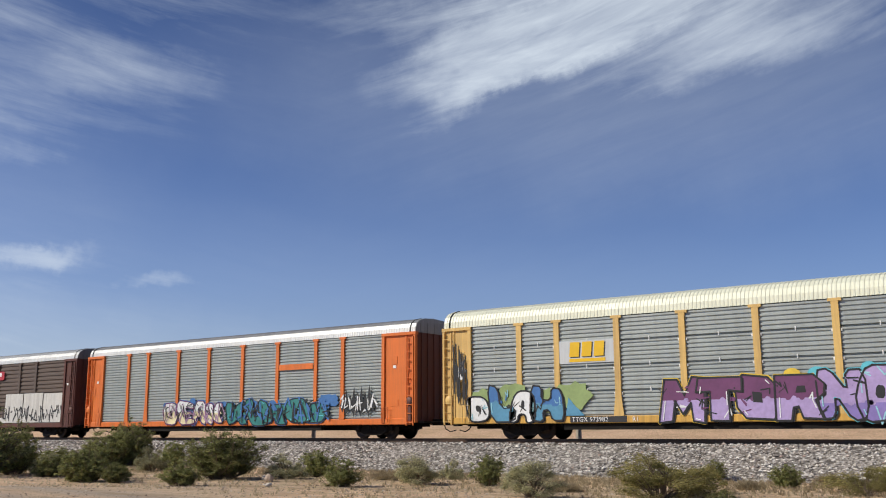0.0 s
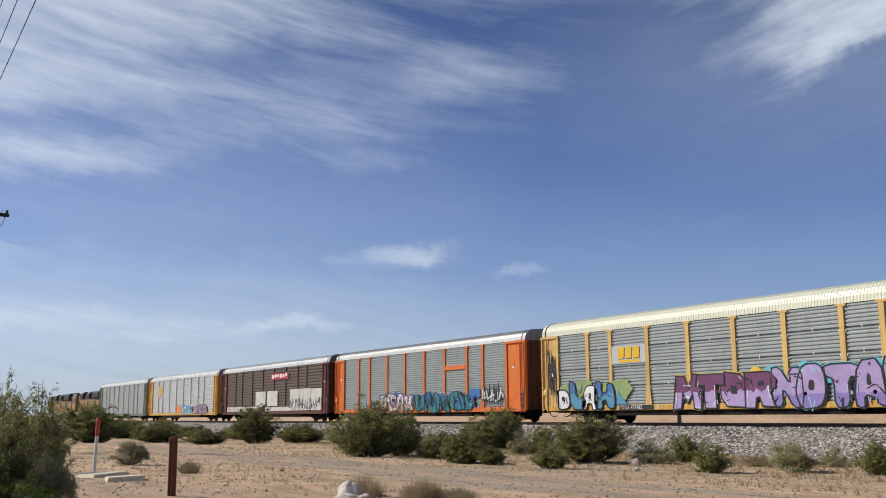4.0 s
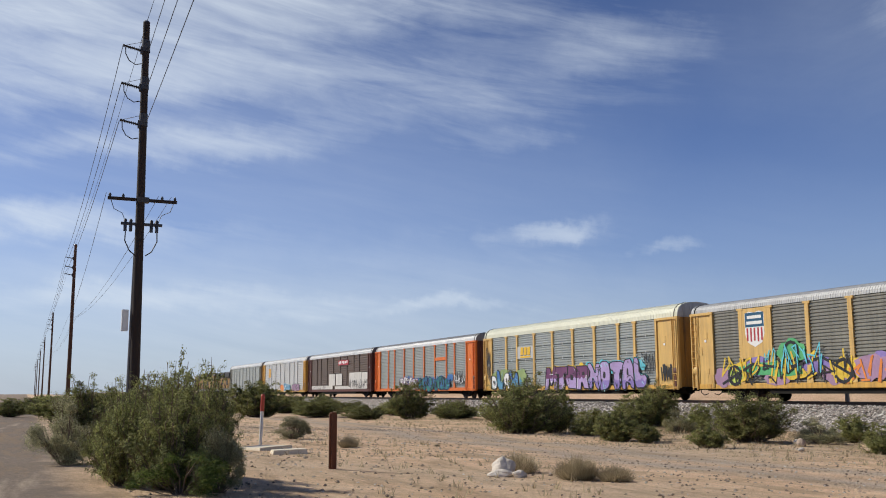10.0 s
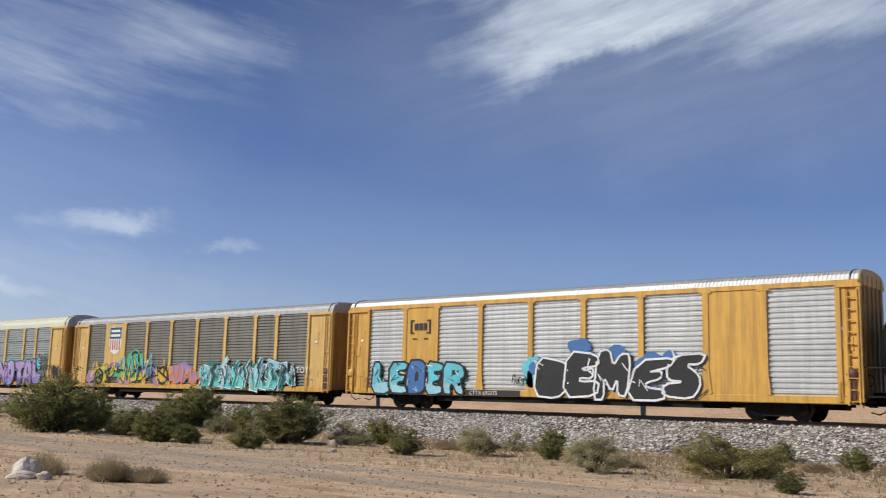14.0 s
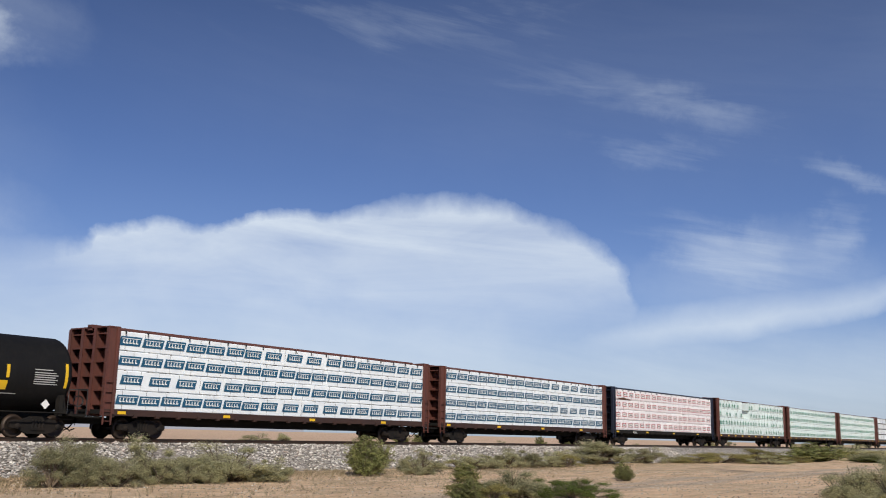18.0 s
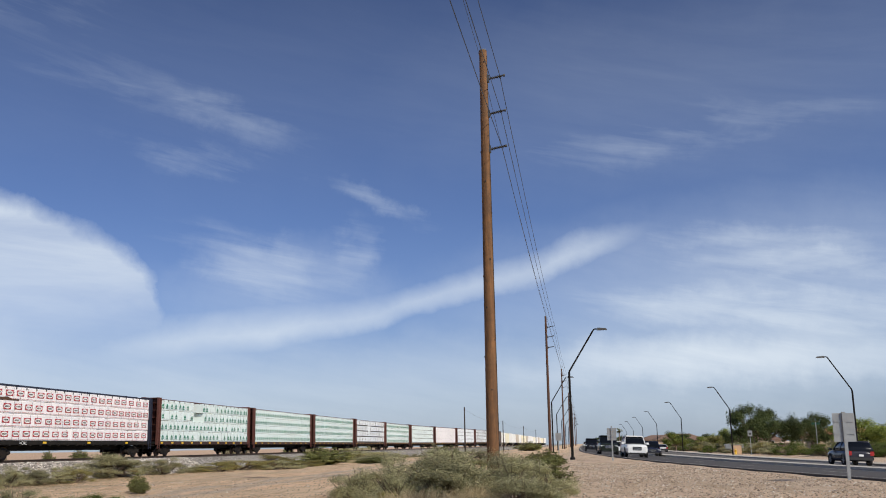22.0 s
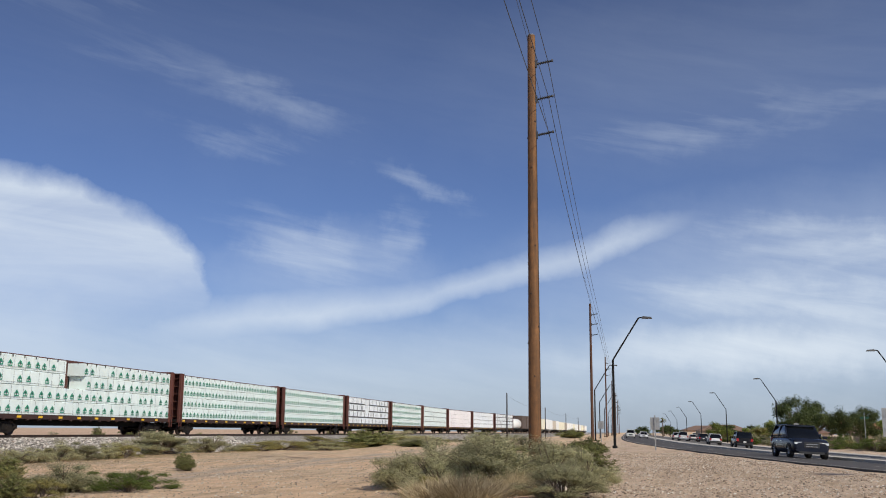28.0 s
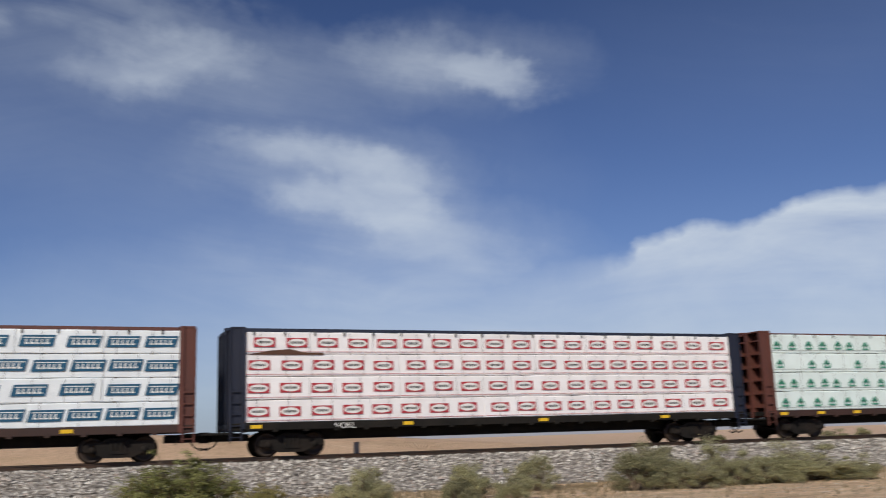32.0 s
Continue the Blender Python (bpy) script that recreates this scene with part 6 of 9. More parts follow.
    # sweepings drawn out along the lane, and crusted darker soil
    swept = noise_node(nt, mapping(nt, co, (2, 5, 0), (0, 0, 4), (0.22, 1.5, 1)), 1.0, 7, 0.65, 0.4)
    crust = math_node(nt, "MULTIPLY", math_node(nt, "SUBTRACT", swept, 0.50), 6.5, True)
    col = mix_rgb(nt, math_node(nt, "MULTIPLY", crust, 0.65), col, (0.36, 0.255, 0.16))
    pale = math_node(nt, "MULTIPLY", math_node(nt, "SUBTRACT", 0.43, swept), 6.0, True)
    col = mix_rgb(nt, math_node(nt, "MULTIPLY", pale, 0.5), col, (0.66, 0.52, 0.38))
    lum = math_node(nt, "ADD", 0.37, math_node(nt, "ADD", math_node(nt, "MULTIPLY", fine, 1.0), math_node(nt, "MULTIPLY", grit, 0.62)))
    comb = node(nt, "ShaderNodeCombineColor")
    for i in range(3):
        nt.links.new(lum, comb.inputs[i])
    col = mix_rgb(nt, 1.0, col, comb.outputs[0], "MULTIPLY")
    # scattered dark and pale pebbles
    for scale, size, tone, seed in ((7.0, 0.17, (0.13, 0.095, 0.075), 0.0), (12.0, 0.20, (0.17, 0.125, 0.095), 4.0), (9.0, 0.15, (0.72, 0.63, 0.53), 9.0)):
        vor = node(nt, "ShaderNodeTexVoronoi")
        vor.inputs["Scale"].default_value = scale
        nt.links.new(mapping(nt, co, (seed, seed, 0)), vor.inputs["Vector"])
        peb = math_node(nt, "MULTIPLY", math_node(nt, "SUBTRACT", size, vor.outputs["Distance"]), 14.0, True)
        peb = math_node(nt, "MULTIPLY", peb, math_node(nt, "MULTIPLY", math_node(nt, "SUBTRACT", mid, 0.40), 5.0, True))
        col = mix_rgb(nt, math_node(nt, "MULTIPLY", peb, 0.6), col, tone)
    nt.links.new(col, b.inputs["Base Color"])
    b.inputs["Roughness"].default_value = 0.95
    b.inputs["Specular IOR Level"].default_value = 0.15
    bp = node(nt, "ShaderNodeBump")
    bp.inputs["Strength"].default_value = 1.0
    bp.inputs["Distance"].default_value = 0.09
    nt.links.new(math_node(nt, "ADD", fine, math_node(nt, "MULTIPLY", grit, 0.5)), bp.inputs["Height"])
    nt.links.new(bp.outputs[0], b.inputs["Normal"])
    return m


M["dirt"] = dirt_material()


def axis_steps(near, far, fine, grow):
    out, x, st = [0.0], 0.0, fine
    while x < far:
        st = fine if x < near else st * grow
        x += st
        out.append(x)
    return [-v for v in out[:0:-1]] + out


gx, gy = axis_steps(80, 3200, 1.0, 1.16), axis_steps(46, 3200, 0.8, 1.18)
s = Shape()
s.v = [(x, y, land_z(x, y)) for y in gy for x in gx]
w = len(gx)
s.f = [(j * w + i, j * w + i + 1, (j + 1) * w + i + 1, (j + 1) * w + i) for j in range(len(gy) - 1) for i in range(w - 1)]
s.m, s.s = [0] * len(s.f), [True] * len(s.f)
single("ground", s, M["dirt"], "dry tan desert dirt with pebbles and wheel tracks", "ground", kind="structure")

# low earth bank behind the track
s = Shape()
xs = [-900, -300, -120, -60, -30, -10, 5, 15, 25, 40]
tops = [2.3, 2.35, 2.35, 2.4, 2.4, 2.35, 2.25, 1.9, 1.2, 0.2]
rows_n = 7
for x, tz in zip(xs, tops):
    for y, k in ((43.5, 0.0), (45.0, 0.45), (47.0, 0.92), (50.0, 1.0), (58.0, 1.0), (64.0, 0.6), (74.0, 0.0)):
        s.v.append((x, y + noise.noise((x * 0.1, y, 1)) * 0.4, -0.3 + (tz + 0.3) * k + 0.08 * noise.noise((x * 0.3, y * 0.3, 2))))
for i in range(len(xs) - 1):
    for k in range(rows_n - 1):
        s.f.append((i * rows_n + k, (i + 1) * rows_n + k, (i + 1) * rows_n + k + 1, i * rows_n + k + 1))
s.m, s.s = [0] * len(s.f), [True] * len(s.f)
single("earth_bank", s, M["dirt"], "low bare earth bank behind the railway", "bank", kind="structure")


# ---- the railway track ----
def stone_material():
    m = bpy.data.materials.new("ballast_stone")
    m.use_nodes = True
    nt = m.node_tree
    b = nt.nodes["Principled BSDF"]
    geo = node(nt, "ShaderNodeNewGeometry")
    col = ramp(nt, geo.outputs["Random Per Island"], [(0.0, (0.08, 0.07, 0.065)), (0.30, (0.25, 0.22, 0.19)), (0.60, (0.52, 0.47, 0.42)), (0.88, (0.86, 0.82, 0.75)), (1.0, (0.36, 0.24, 0.19))])
    co = node(nt, "ShaderNodeTexCoord").outputs["Object"]
    f = noise_node(nt, co, 40, 3)
    col = mix_rgb(nt, 0.2, col, ramp(nt, f, [(0.3, (0.2, 0.18, 0.16)), (0.7, (0.5, 0.48, 0.45))]))
    nt.links.new(col, b.inputs["Base Color"])
    b.inputs["Roughness"].default_value = 0.9
    return m


M["stone"] = stone_material()


def ballast_bed():
    m = bpy.data.materials.new("ballast_bed")
    m.use_nodes = True
    nt = m.node_tree
    b = nt.nodes["Principled BSDF"]
    co = node(nt, "ShaderNodeTexCoord").outputs["Object"]
    vor = node(nt, "ShaderNodeTexVoronoi")
    vor.inputs["Scale"].default_value = 11.0
    nt.links.new(co, vor.inputs["Vector"])
    v = node(nt, "ShaderNodeSeparateColor")
    nt.links.new(vor.outputs["Color"], v.inputs[0])
    col = ramp(nt, v.outputs[0], [(0.0, (0.08, 0.07, 0.062)), (0.45, (0.20, 0.18, 0.16)), (0.8, (0.38, 0.35, 0.32)), (1.0, (0.58, 0.55, 0.51))])
    stain = noise_node(nt, co, 0.35, 5)
    col = mix_rgb(nt, math_node(nt, "MULTIPLY", math_node(nt, "SUBTRACT", stain, 0.5), 2.0, True), col, (0.24, 0.20, 0.17))
    nt.links.new(col, b.inputs["Base Color"])
    b.inputs["Roughness"].default_value = 0.95
    bp = node(nt, "ShaderNodeBump")
    bp.inputs["Strength"].default_value = 1.0
    bp.inputs["Distance"].default_value = 0.05
    nt.links.new(vor.outputs["Distance"], bp.inputs["Height"])
    nt.links.new(bp.outputs[0], b.inputs["Normal"])
    return m


BED = [(33.2, -0.30), (33.9, 0.02), (35.2, 0.70), (35.75, 0.93), (36.3, 0.96), (39.1, 0.96), (39.65, 0.93), (41.6, -0.05), (42.3, -0.30)]
s = Shape()
bx = sorted(set(axis_steps(70, 1500, 0.7, 1.25) + [183 + 10.0 * i for i in range(16)]))
for x in bx:
    for k, (y, z) in enumerate(BED):
        j = 0.06 if 0 < k < 4 or k > 5 else 0.02
        s.v.append((x, y + track_y(x) - TRACK_Y + 1.6 * j * noise.noise((x * 0.8, y * 2, 4)), z + j * noise.noise((x * 0.9, y * 2, 9))))
n = len(BED)
s.f = [(i * n + k, (i + 1) * n + k, (i + 1) * n + k + 1, i * n + k + 1) for i in range(len(bx) - 1) for k in range(n - 1)]
s.m, s.s = [0] * len(s.f), [False] * len(s.f)
track = thing("railway_track", "single railway track on grey crushed stone ballast", "railway track", kind="structure")
part("ballast", s, ballast_bed(), track, "grey crushed stone bed")
for y in (TRACK_Y - 0.755, TRACK_Y + 0.755):
    prof = [(y - 0.07, 0.98), (y + 0.07, 0.98), (y + 0.07, 0.995), (y + 0.012, 1.01), (y + 0.012, 1.10), (y + 0.036, 1.112), (y + 0.036, 1.148), (y - 0.036, 1.148), (y - 0.036, 1.112), (y - 0.012, 1.10), (y - 0.012, 1.01), (y - 0.07, 0.995)]
    s = Shape()
    rail_x = [-1500.0] + [183 + 7.5 * i for i in range(21)] + [1500.0]
    n = len(prof)
    s.v = [(x, py + track_y(x) - TRACK_Y, pz) for x in rail_x for py, pz in prof]
    s.f = [(i * n + k, i * n + (k + 1) % n, (i + 1) * n + (k + 1) % n, (i + 1) * n + k) for i in range(len(rail_x) - 1) for k in range(n)]
    s.m, s.s = [0] * len(s.f), [False] * len(s.f)
    part("rail", s, M["rail"], track, "worn brown steel rail")
tie_mesh = Shape().box(-0.11, 0.11, -1.3, 1.3, -0.16, 0.0).mesh("sleeper", [M["tie"]])
for i in range(300):
    part("sleeper", tie_mesh, None, track, m=pose(-80 + 0.53 * i, TRACK_Y, 0.985 + 0.004 * (i % 3), 0, 0, random.uniform(-1, 1)))


def rubble(name, count, place, size, material, label, category, seed):
    """Loose stones as one heap of small rough lumps."""
    rng = random.Random(seed)
    base = [(1, 0, 0), (-0.9, 0.2, 0.1), (0.1, 1, 0), (0, -1, 0.1), (0, 0.1, 0.8), (0.1, 0, -0.7)]
    faces = [(0, 2, 4), (2, 1, 4), (1, 3, 4), (3, 0, 4), (2, 0, 5), (1, 2, 5), (3, 1, 5), (0, 3, 5)]
    v, f = [], []
    for i in range(count):
        x, y, z = place(rng)
        r = size * rng.uniform(0.5, 1.0) * (1.5 if rng.random() < 0.06 else 1)
        a = rng.uniform(0, 6.28)
        c, q = math.cos(a) * r, math.sin(a) * r
        sx, sy, sz = rng.uniform(0.7, 1.2), rng.uniform(0.7, 1.2), rng.uniform(0.6, 1.1)
        n0 = len(v)
        for px, py, pz in base:
            px, py, pz = px * sx, py * sy, pz * sz
            v.append((x + px * c - py * q, y + px * q + py * c, z + pz * r))
        f += [tuple(n0 + k for k in t) for t in faces]
    s = Shape()
    s.v, s.f = v, f
    s.m, s.s = [0] * len(f), [False] * len(f)
    return single(name, s, material, label, category, kind="stuff")


def on_bed(rng):
    x = rng.uniform(-1, 1) ** 1 * 85
    y = rng.choice((rng.uniform(33.2, 36.4), rng.uniform(33.6, 36.2)))
    z = float(np.interp(y, [q[0] for q in BED], [q[1] for q in BED]))
    return x, y, z + 0.01


rubble("ballast_stones", 27000, on_bed, 0.098, M["stone"], "loose grey and white crushed stones of the track bed", "gravel", 5)


def dirt_stone():
    m = bpy.data.materials.new("dirt_stone")
    m.use_nodes = True
    nt = m.node_tree
    b = nt.nodes["Principled BSDF"]
    geo = node(nt, "ShaderNodeNewGeometry")
    col = ramp(nt, geo.outputs["Random Per Island"], [(0.0, (0.17, 0.125, 0.095)), (0.35, (0.33, 0.25, 0.18)), (0.8, (0.52, 0.42, 0.32)), (1.0, (0.74, 0.68, 0.60))])
    nt.links.new(col, b.inputs["Base Color"])
    b.inputs["Roughness"].default_value = 0.95
    return m


def on_dirt(rng):
    if rng.random() < 0.45:
        x, y = rng.uniform(8, 60), rng.uniform(-8, 3)
        if y < road_edge(x) + 0.6:
            y = road_edge(x) + 0.6 + rng.random() * 5
    else:
        x, y = rng.uniform(-45, 55), rng.uniform(1, 32)
    return x, y, land_z(x, y) + 0.005


rubble("pebbles", 42000, on_dirt, 0.036, dirt_stone(), "scattered tan pebbles on the dirt", "gravel", 6)

# ---- plants ----
# x, y, width, height, kind
BUSHES_WEST = [
    (-43.5, 31.4, 2.5, 2.06, 'd'), (-31.0, 20.6, 1.91, 1.11, 'd'), (-34.4, 21.1, 1.08, 0.69, 'd'),
    (-29.5, 20.7, 1.08, 0.63, 'd'), (-27.5, 23.8, 3.05, 1.63, 'd'), (-24.7, 19.6, 1.31, 0.66, 'd'),
    (-25.8, 25.2, 1.64, 0.82, 's'), (-26.8, 27.9, 1.43, 0.99, 'd'), (-21.4, 23.4, 1.36, 0.76, 'd'),
    (-20.9, 26.5, 1.84, 0.93, 's'), (-21.5, 29.6, 0.95, 0.67, 's'), (-18.2, 27.1, 1.16, 0.97, 'd'),
    (-13.2, 21.7, 1.59, 0.81, 's'), (-10.9, 24.2, 2.97, 1.07, 'y'), (-10.5, 26.3, 1.41, 0.78, 'y'),
    (-9.4, 30.4, 1.07, 0.69, 'd'), (-8.9, 33.1, 0.82, 0.44, 't'), (-6.5, 27.9, 1.2, 0.72, 'y'),
]
BUSHES_WEST += [
    (-38.1, 21.8, 2.08, 1.85, 'd'), (-14.2, 25.1, 0.98, 0.41, 't'), (-23.1, 27.6, 1.03, 0.45, 't'),
    (-10.1, 29.0, 0.84, 0.37, 't'),
]
BUSHES_POLE = [
    (-13.7, 1.9, 1.25, 1.05, 'd'), (-18.4, 0.7, 1.19, 0.84, 's'), (-13.0, 1.9, 1.24, 0.45, 'g'),
    (-15.2, 1.3, 0.92, 0.92, 'd'), (-26.2, 4.6, 1.35, 1.2, 'd'), (-54.6, -0.7, 2.03, 1.3, 'd'),
    (-55.2, 1.7, 3.59, 1.49, 'd'), (-64.3, 4.8, 4.26, 2.06, 'd'), (-68.4, 8.8, 5.01, 2.7, 'd'),
    (-66.2, 14.7, 4.84, 3.29, 'd'), (-29.3, 7.6, 1.08, 0.62, 't'), (-25.0, 8.0, 0.54, 0.39, 't'),
    (-69.0, 19.7, 3.72, 1.74, 'd'), (-62.4, 21.0, 3.05, 1.37, 'd'), (-62.8, 24.6, 3.52, 2.98, 'd'),
    (-63.0, 28.2, 3.81, 1.6, 'd'), (-37.0, 19.6, 3.75, 2.22, 'd'), (-42.9, 30.4, 2.38, 2.02, 'd'),
]
BUSHES_POLE += [
    (-31.4, 20.6, 1.61, 0.9, 'd'), (-30.4, 21.4, 1.16, 0.57, 'd'), (-35.0, 21.5, 1.29, 0.75, 's'),
    (-26.0, 11.0, 0.2, 0.16, 't'), (-14.4, 8.7, 0.72, 0.5, 't'), (-13.9, 9.1, 0.58, 0.32, 't'),
    (-16.2, 8.5, 0.70, 0.45, 't'), (-36.3, 27.3, 1.53, 0.97, 's'), (-85.9, 12.5, 2.93, 2.93, 'd'),
    (-65.3, 0.3, 2.45, 1.19, 'd'),
]
BUSHES_MID = [
    (3.1, 27.5, 3.54, 1.45, 'd'), (8.3, 27.6, 1.65, 0.98, 's'), (-12.7, 33.0, 1.0, 0.61, 'd'),
    (-7.6, 20.2, 0.68, 0.37, 'd'), (-5.5, 20.2, 0.49, 0.37, 'd'), (-4.9, 20.4, 0.65, 0.33, 'd'),
    (-6.5, 30.0, 3.29, 0.76, 'y'), (-10.9, 24.9, 2.02, 0.9, 'y'), (-0.7, 30.2, 0.61, 0.49, 'y'),
    (-4.2, 21.8, 0.82, 0.3, 't'), (11.3, 27.1, 1.08, 0.96, 't'), (6.2, 30.4, 1.22, 0.56, 'y'),
]
BUSHES_BALLAST = [
    (9.1, 29.8, 1.77, 0.96, 's'), (11.8, 27.9, 1.65, 0.97, 't'), (15.4, 30.3, 1.57, 1.06, 's'),
    (20.0, 30.1, 2.17, 1.49, 's'), (21.5, 28.4, 2.52, 1.45, 's'), (24.8, 27.9, 4.14, 1.2, 's'),
    (34.8, 29.3, 2.4, 1.63, 'd'), (5.9, 31.2, 1.41, 0.6, 'y'),
]
BUSHES_SAND = [
    (20.7, 14.1, 1.1, 0.5, 'd'), (22.6, 13.8, 1.59, 0.61, 't'), (24.1, 12.6, 1.89, 0.46, 'g'),
    (8.8, 28.2, 0.93, 0.81, 's'),
]
BUSHES_EAST = [
    (40.5, 30.6, 2.44, 1.09, 's'), (53.4, 33.0, 2.7, 1.01, 's'), (65.6, 33.6, 6.38, 1.45, 's'),
    (72.7, 32.6, 3.22, 1.29, 's'), (83.8, 30.8, 8.21, 1.54, 'y'), (98.0, 26.8, 6.64, 2.19, 'd'),
    (109.0, 23.5, 6.26, 1.5, 't'), (39.6, 18.9, 0.81, 0.68, 'd'), (19.8, 13.6, 0.9, 0.5, 'd'),
    (22.5, 13.9, 1.89, 0.66, 't'), (22.4, 12.1, 1.67, 0.55, 'g'), (60.6, 33.7, 2.39, 1.04, 's'),
    (91.7, 30.2, 3.31, 1.33, 'y'),
]
BUSHES_CORNER = [
    (23.5, 4.6, 1.9, 1.0, 's'), (21.0, 2.9, 2.3, 0.98, 's'), (24.0, 1.9, 2.0, 1.05, 's'), (21.4, 1.7, 1.7, 0.9, 's'), (25.5, 3.4, 1.8, 0.95, 'd'), (22.4, 3.3, 2.2, 1.05, 's'), (22.8, 5.4, 1.5, 0.8, 's'), (20.7, 4.0, 1.8, 0.85, 's'), (22.2, 0.9, 1.5, 0.7, 's'), (27.0, 1.2, 1.8, 0.8, 'd'), (30.0, 1.6, 1.8, 0.75, 'd'), (19.9, 2.2, 1.2, 0.55, 't'), (19.4, 3.9, 1.1, 0.5, 'y'), (18.6, 3.0, 1.3, 0.55, 't'),
    (52.7, 2.1, 2.41, 0.80, 'd'), (63.4, 6.5, 4.6, 0.95, 's'), (18.8, 3.6, 1.32, 0.53, 't'),
    (18.5, 1.2, 1.58, 0.53, 's'), (126.8, 34.2, 8.46, 3.07, 'd'), (105.0, 34.2, 6.49, 2.11, 'y'),
    (143.0, 34.2, 12.02, 2.94, 't'), (129.1, 18.5, 5.28, 2.26, 'd'), (198.6, 11.1, 6.5, 1.6, 'd'),
    (20.4, 13.2, 1.3, 0.45, 'y'), (24.2, 13.8, 1.81, 0.45, 'g'), (29.9, 20.6, 1.14, 0.57, 'd'),
]


def leaf_material(name, dark, light, rough=0.75):
    m = bpy.data.materials.new(name)
    m.use_nodes = True
    nt = m.node_tree
    b = nt.nodes["Principled BSDF"]
    geo = node(nt, "ShaderNodeNewGeometry")
    info = node(nt, "ShaderNodeObjectInfo")
    mid = tuple((p + q) / 2 for p, q in zip(dark, light))
    col = ramp(nt, geo.outputs["Random Per Island"], [(0.0, dark), (0.55, mid), (1.0, light)])
    k = math_node(nt, "ADD", 0.75, math_node(nt, "MULTIPLY", info.outputs["Random"], 0.5))
    comb = node(nt, "ShaderNodeCombineColor")
    for i in range(3):
        nt.links.new(k, comb.inputs[i])
    col = mix_rgb(nt, 1.0, col, comb.outputs[0], "MULTIPLY")
    nt.links.new(col, b.inputs["Base Color"])
    b.inputs["Roughness"].default_value = rough
    b.inputs["Specular IOR Level"].default_value = 0.25
    # thin leaves let some light through
    glow = node(nt, "ShaderNodeBsdfTranslucent")
    nt.links.new(col, glow.inputs["Color"])
    both = node(nt, "ShaderNodeMixShader")
    both.inputs[0].default_value = 0.45
    nt.links.new(b.outputs[0], both.inputs[1])
    nt.links.new(glow.outputs[0], both.inputs[2])
    nt.links.new(both.outputs[0], nt.nodes["Material Output"].inputs["Surface"])
    return m


LEAF = {
    "d": leaf_material("creosote_leaf", (0.115, 0.13, 0.045), (0.42, 0.42, 0.165)),
    "s": leaf_material("sage_leaf", (0.25, 0.25, 0.135), (0.62, 0.58, 0.35)),
    "y": leaf_material("yellow_scrub_leaf", (0.17, 0.16, 0.055), (0.46, 0.40, 0.16)),
    "t": leaf_material("dry_grass_blade", (0.28, 0.22, 0.13), (0.62, 0.52, 0.34)),
    "g": leaf_material("green_weed_leaf", (0.06, 0.10, 0.02), (0.24, 0.29, 0.08)),
}
LEAF["k"] = leaf_material("dark_tree_leaf", (0.035, 0.055, 0.02), (0.15, 0.18, 0.065))
LEAF["v"] = leaf_material("bright_tree_leaf", (0.13, 0.17, 0.03), (0.36, 0.40, 0.11))
M["twig"] = mat("dry_twig", (0.17, 0.125, 0.09), 0.9, 0, 0.3, 4, 40, 0.2)
_plant = {}


def leaf_quad(v, f, rng, p, out, size, slim):
    # one small pointed leaf at p, turned more or less outwards
    n_ = (out + Vector((rng.uniform(-1, 1), rng.uniform(-1, 1), rng.uniform(-0.5, 1.2))) * 0.9).normalized()
    t1 = Matrix.Rotation(rng.uniform(0, 6.28), 3, n_) @ n_.orthogonal().normalized()
    t2 = n_.cross(t1)
    lw = size * rng.uniform(0.6, 1.3)
    ll = lw * rng.uniform(1.2, 2.4)
    n0 = len(v)
    v += [tuple(p - t1 * ll), tuple(p + t2 * lw * slim), tuple(p + t1 * ll), tuple(p - t2 * lw * slim)]
    f.append((n0, n0 + 1, n0 + 2, n0 + 3))


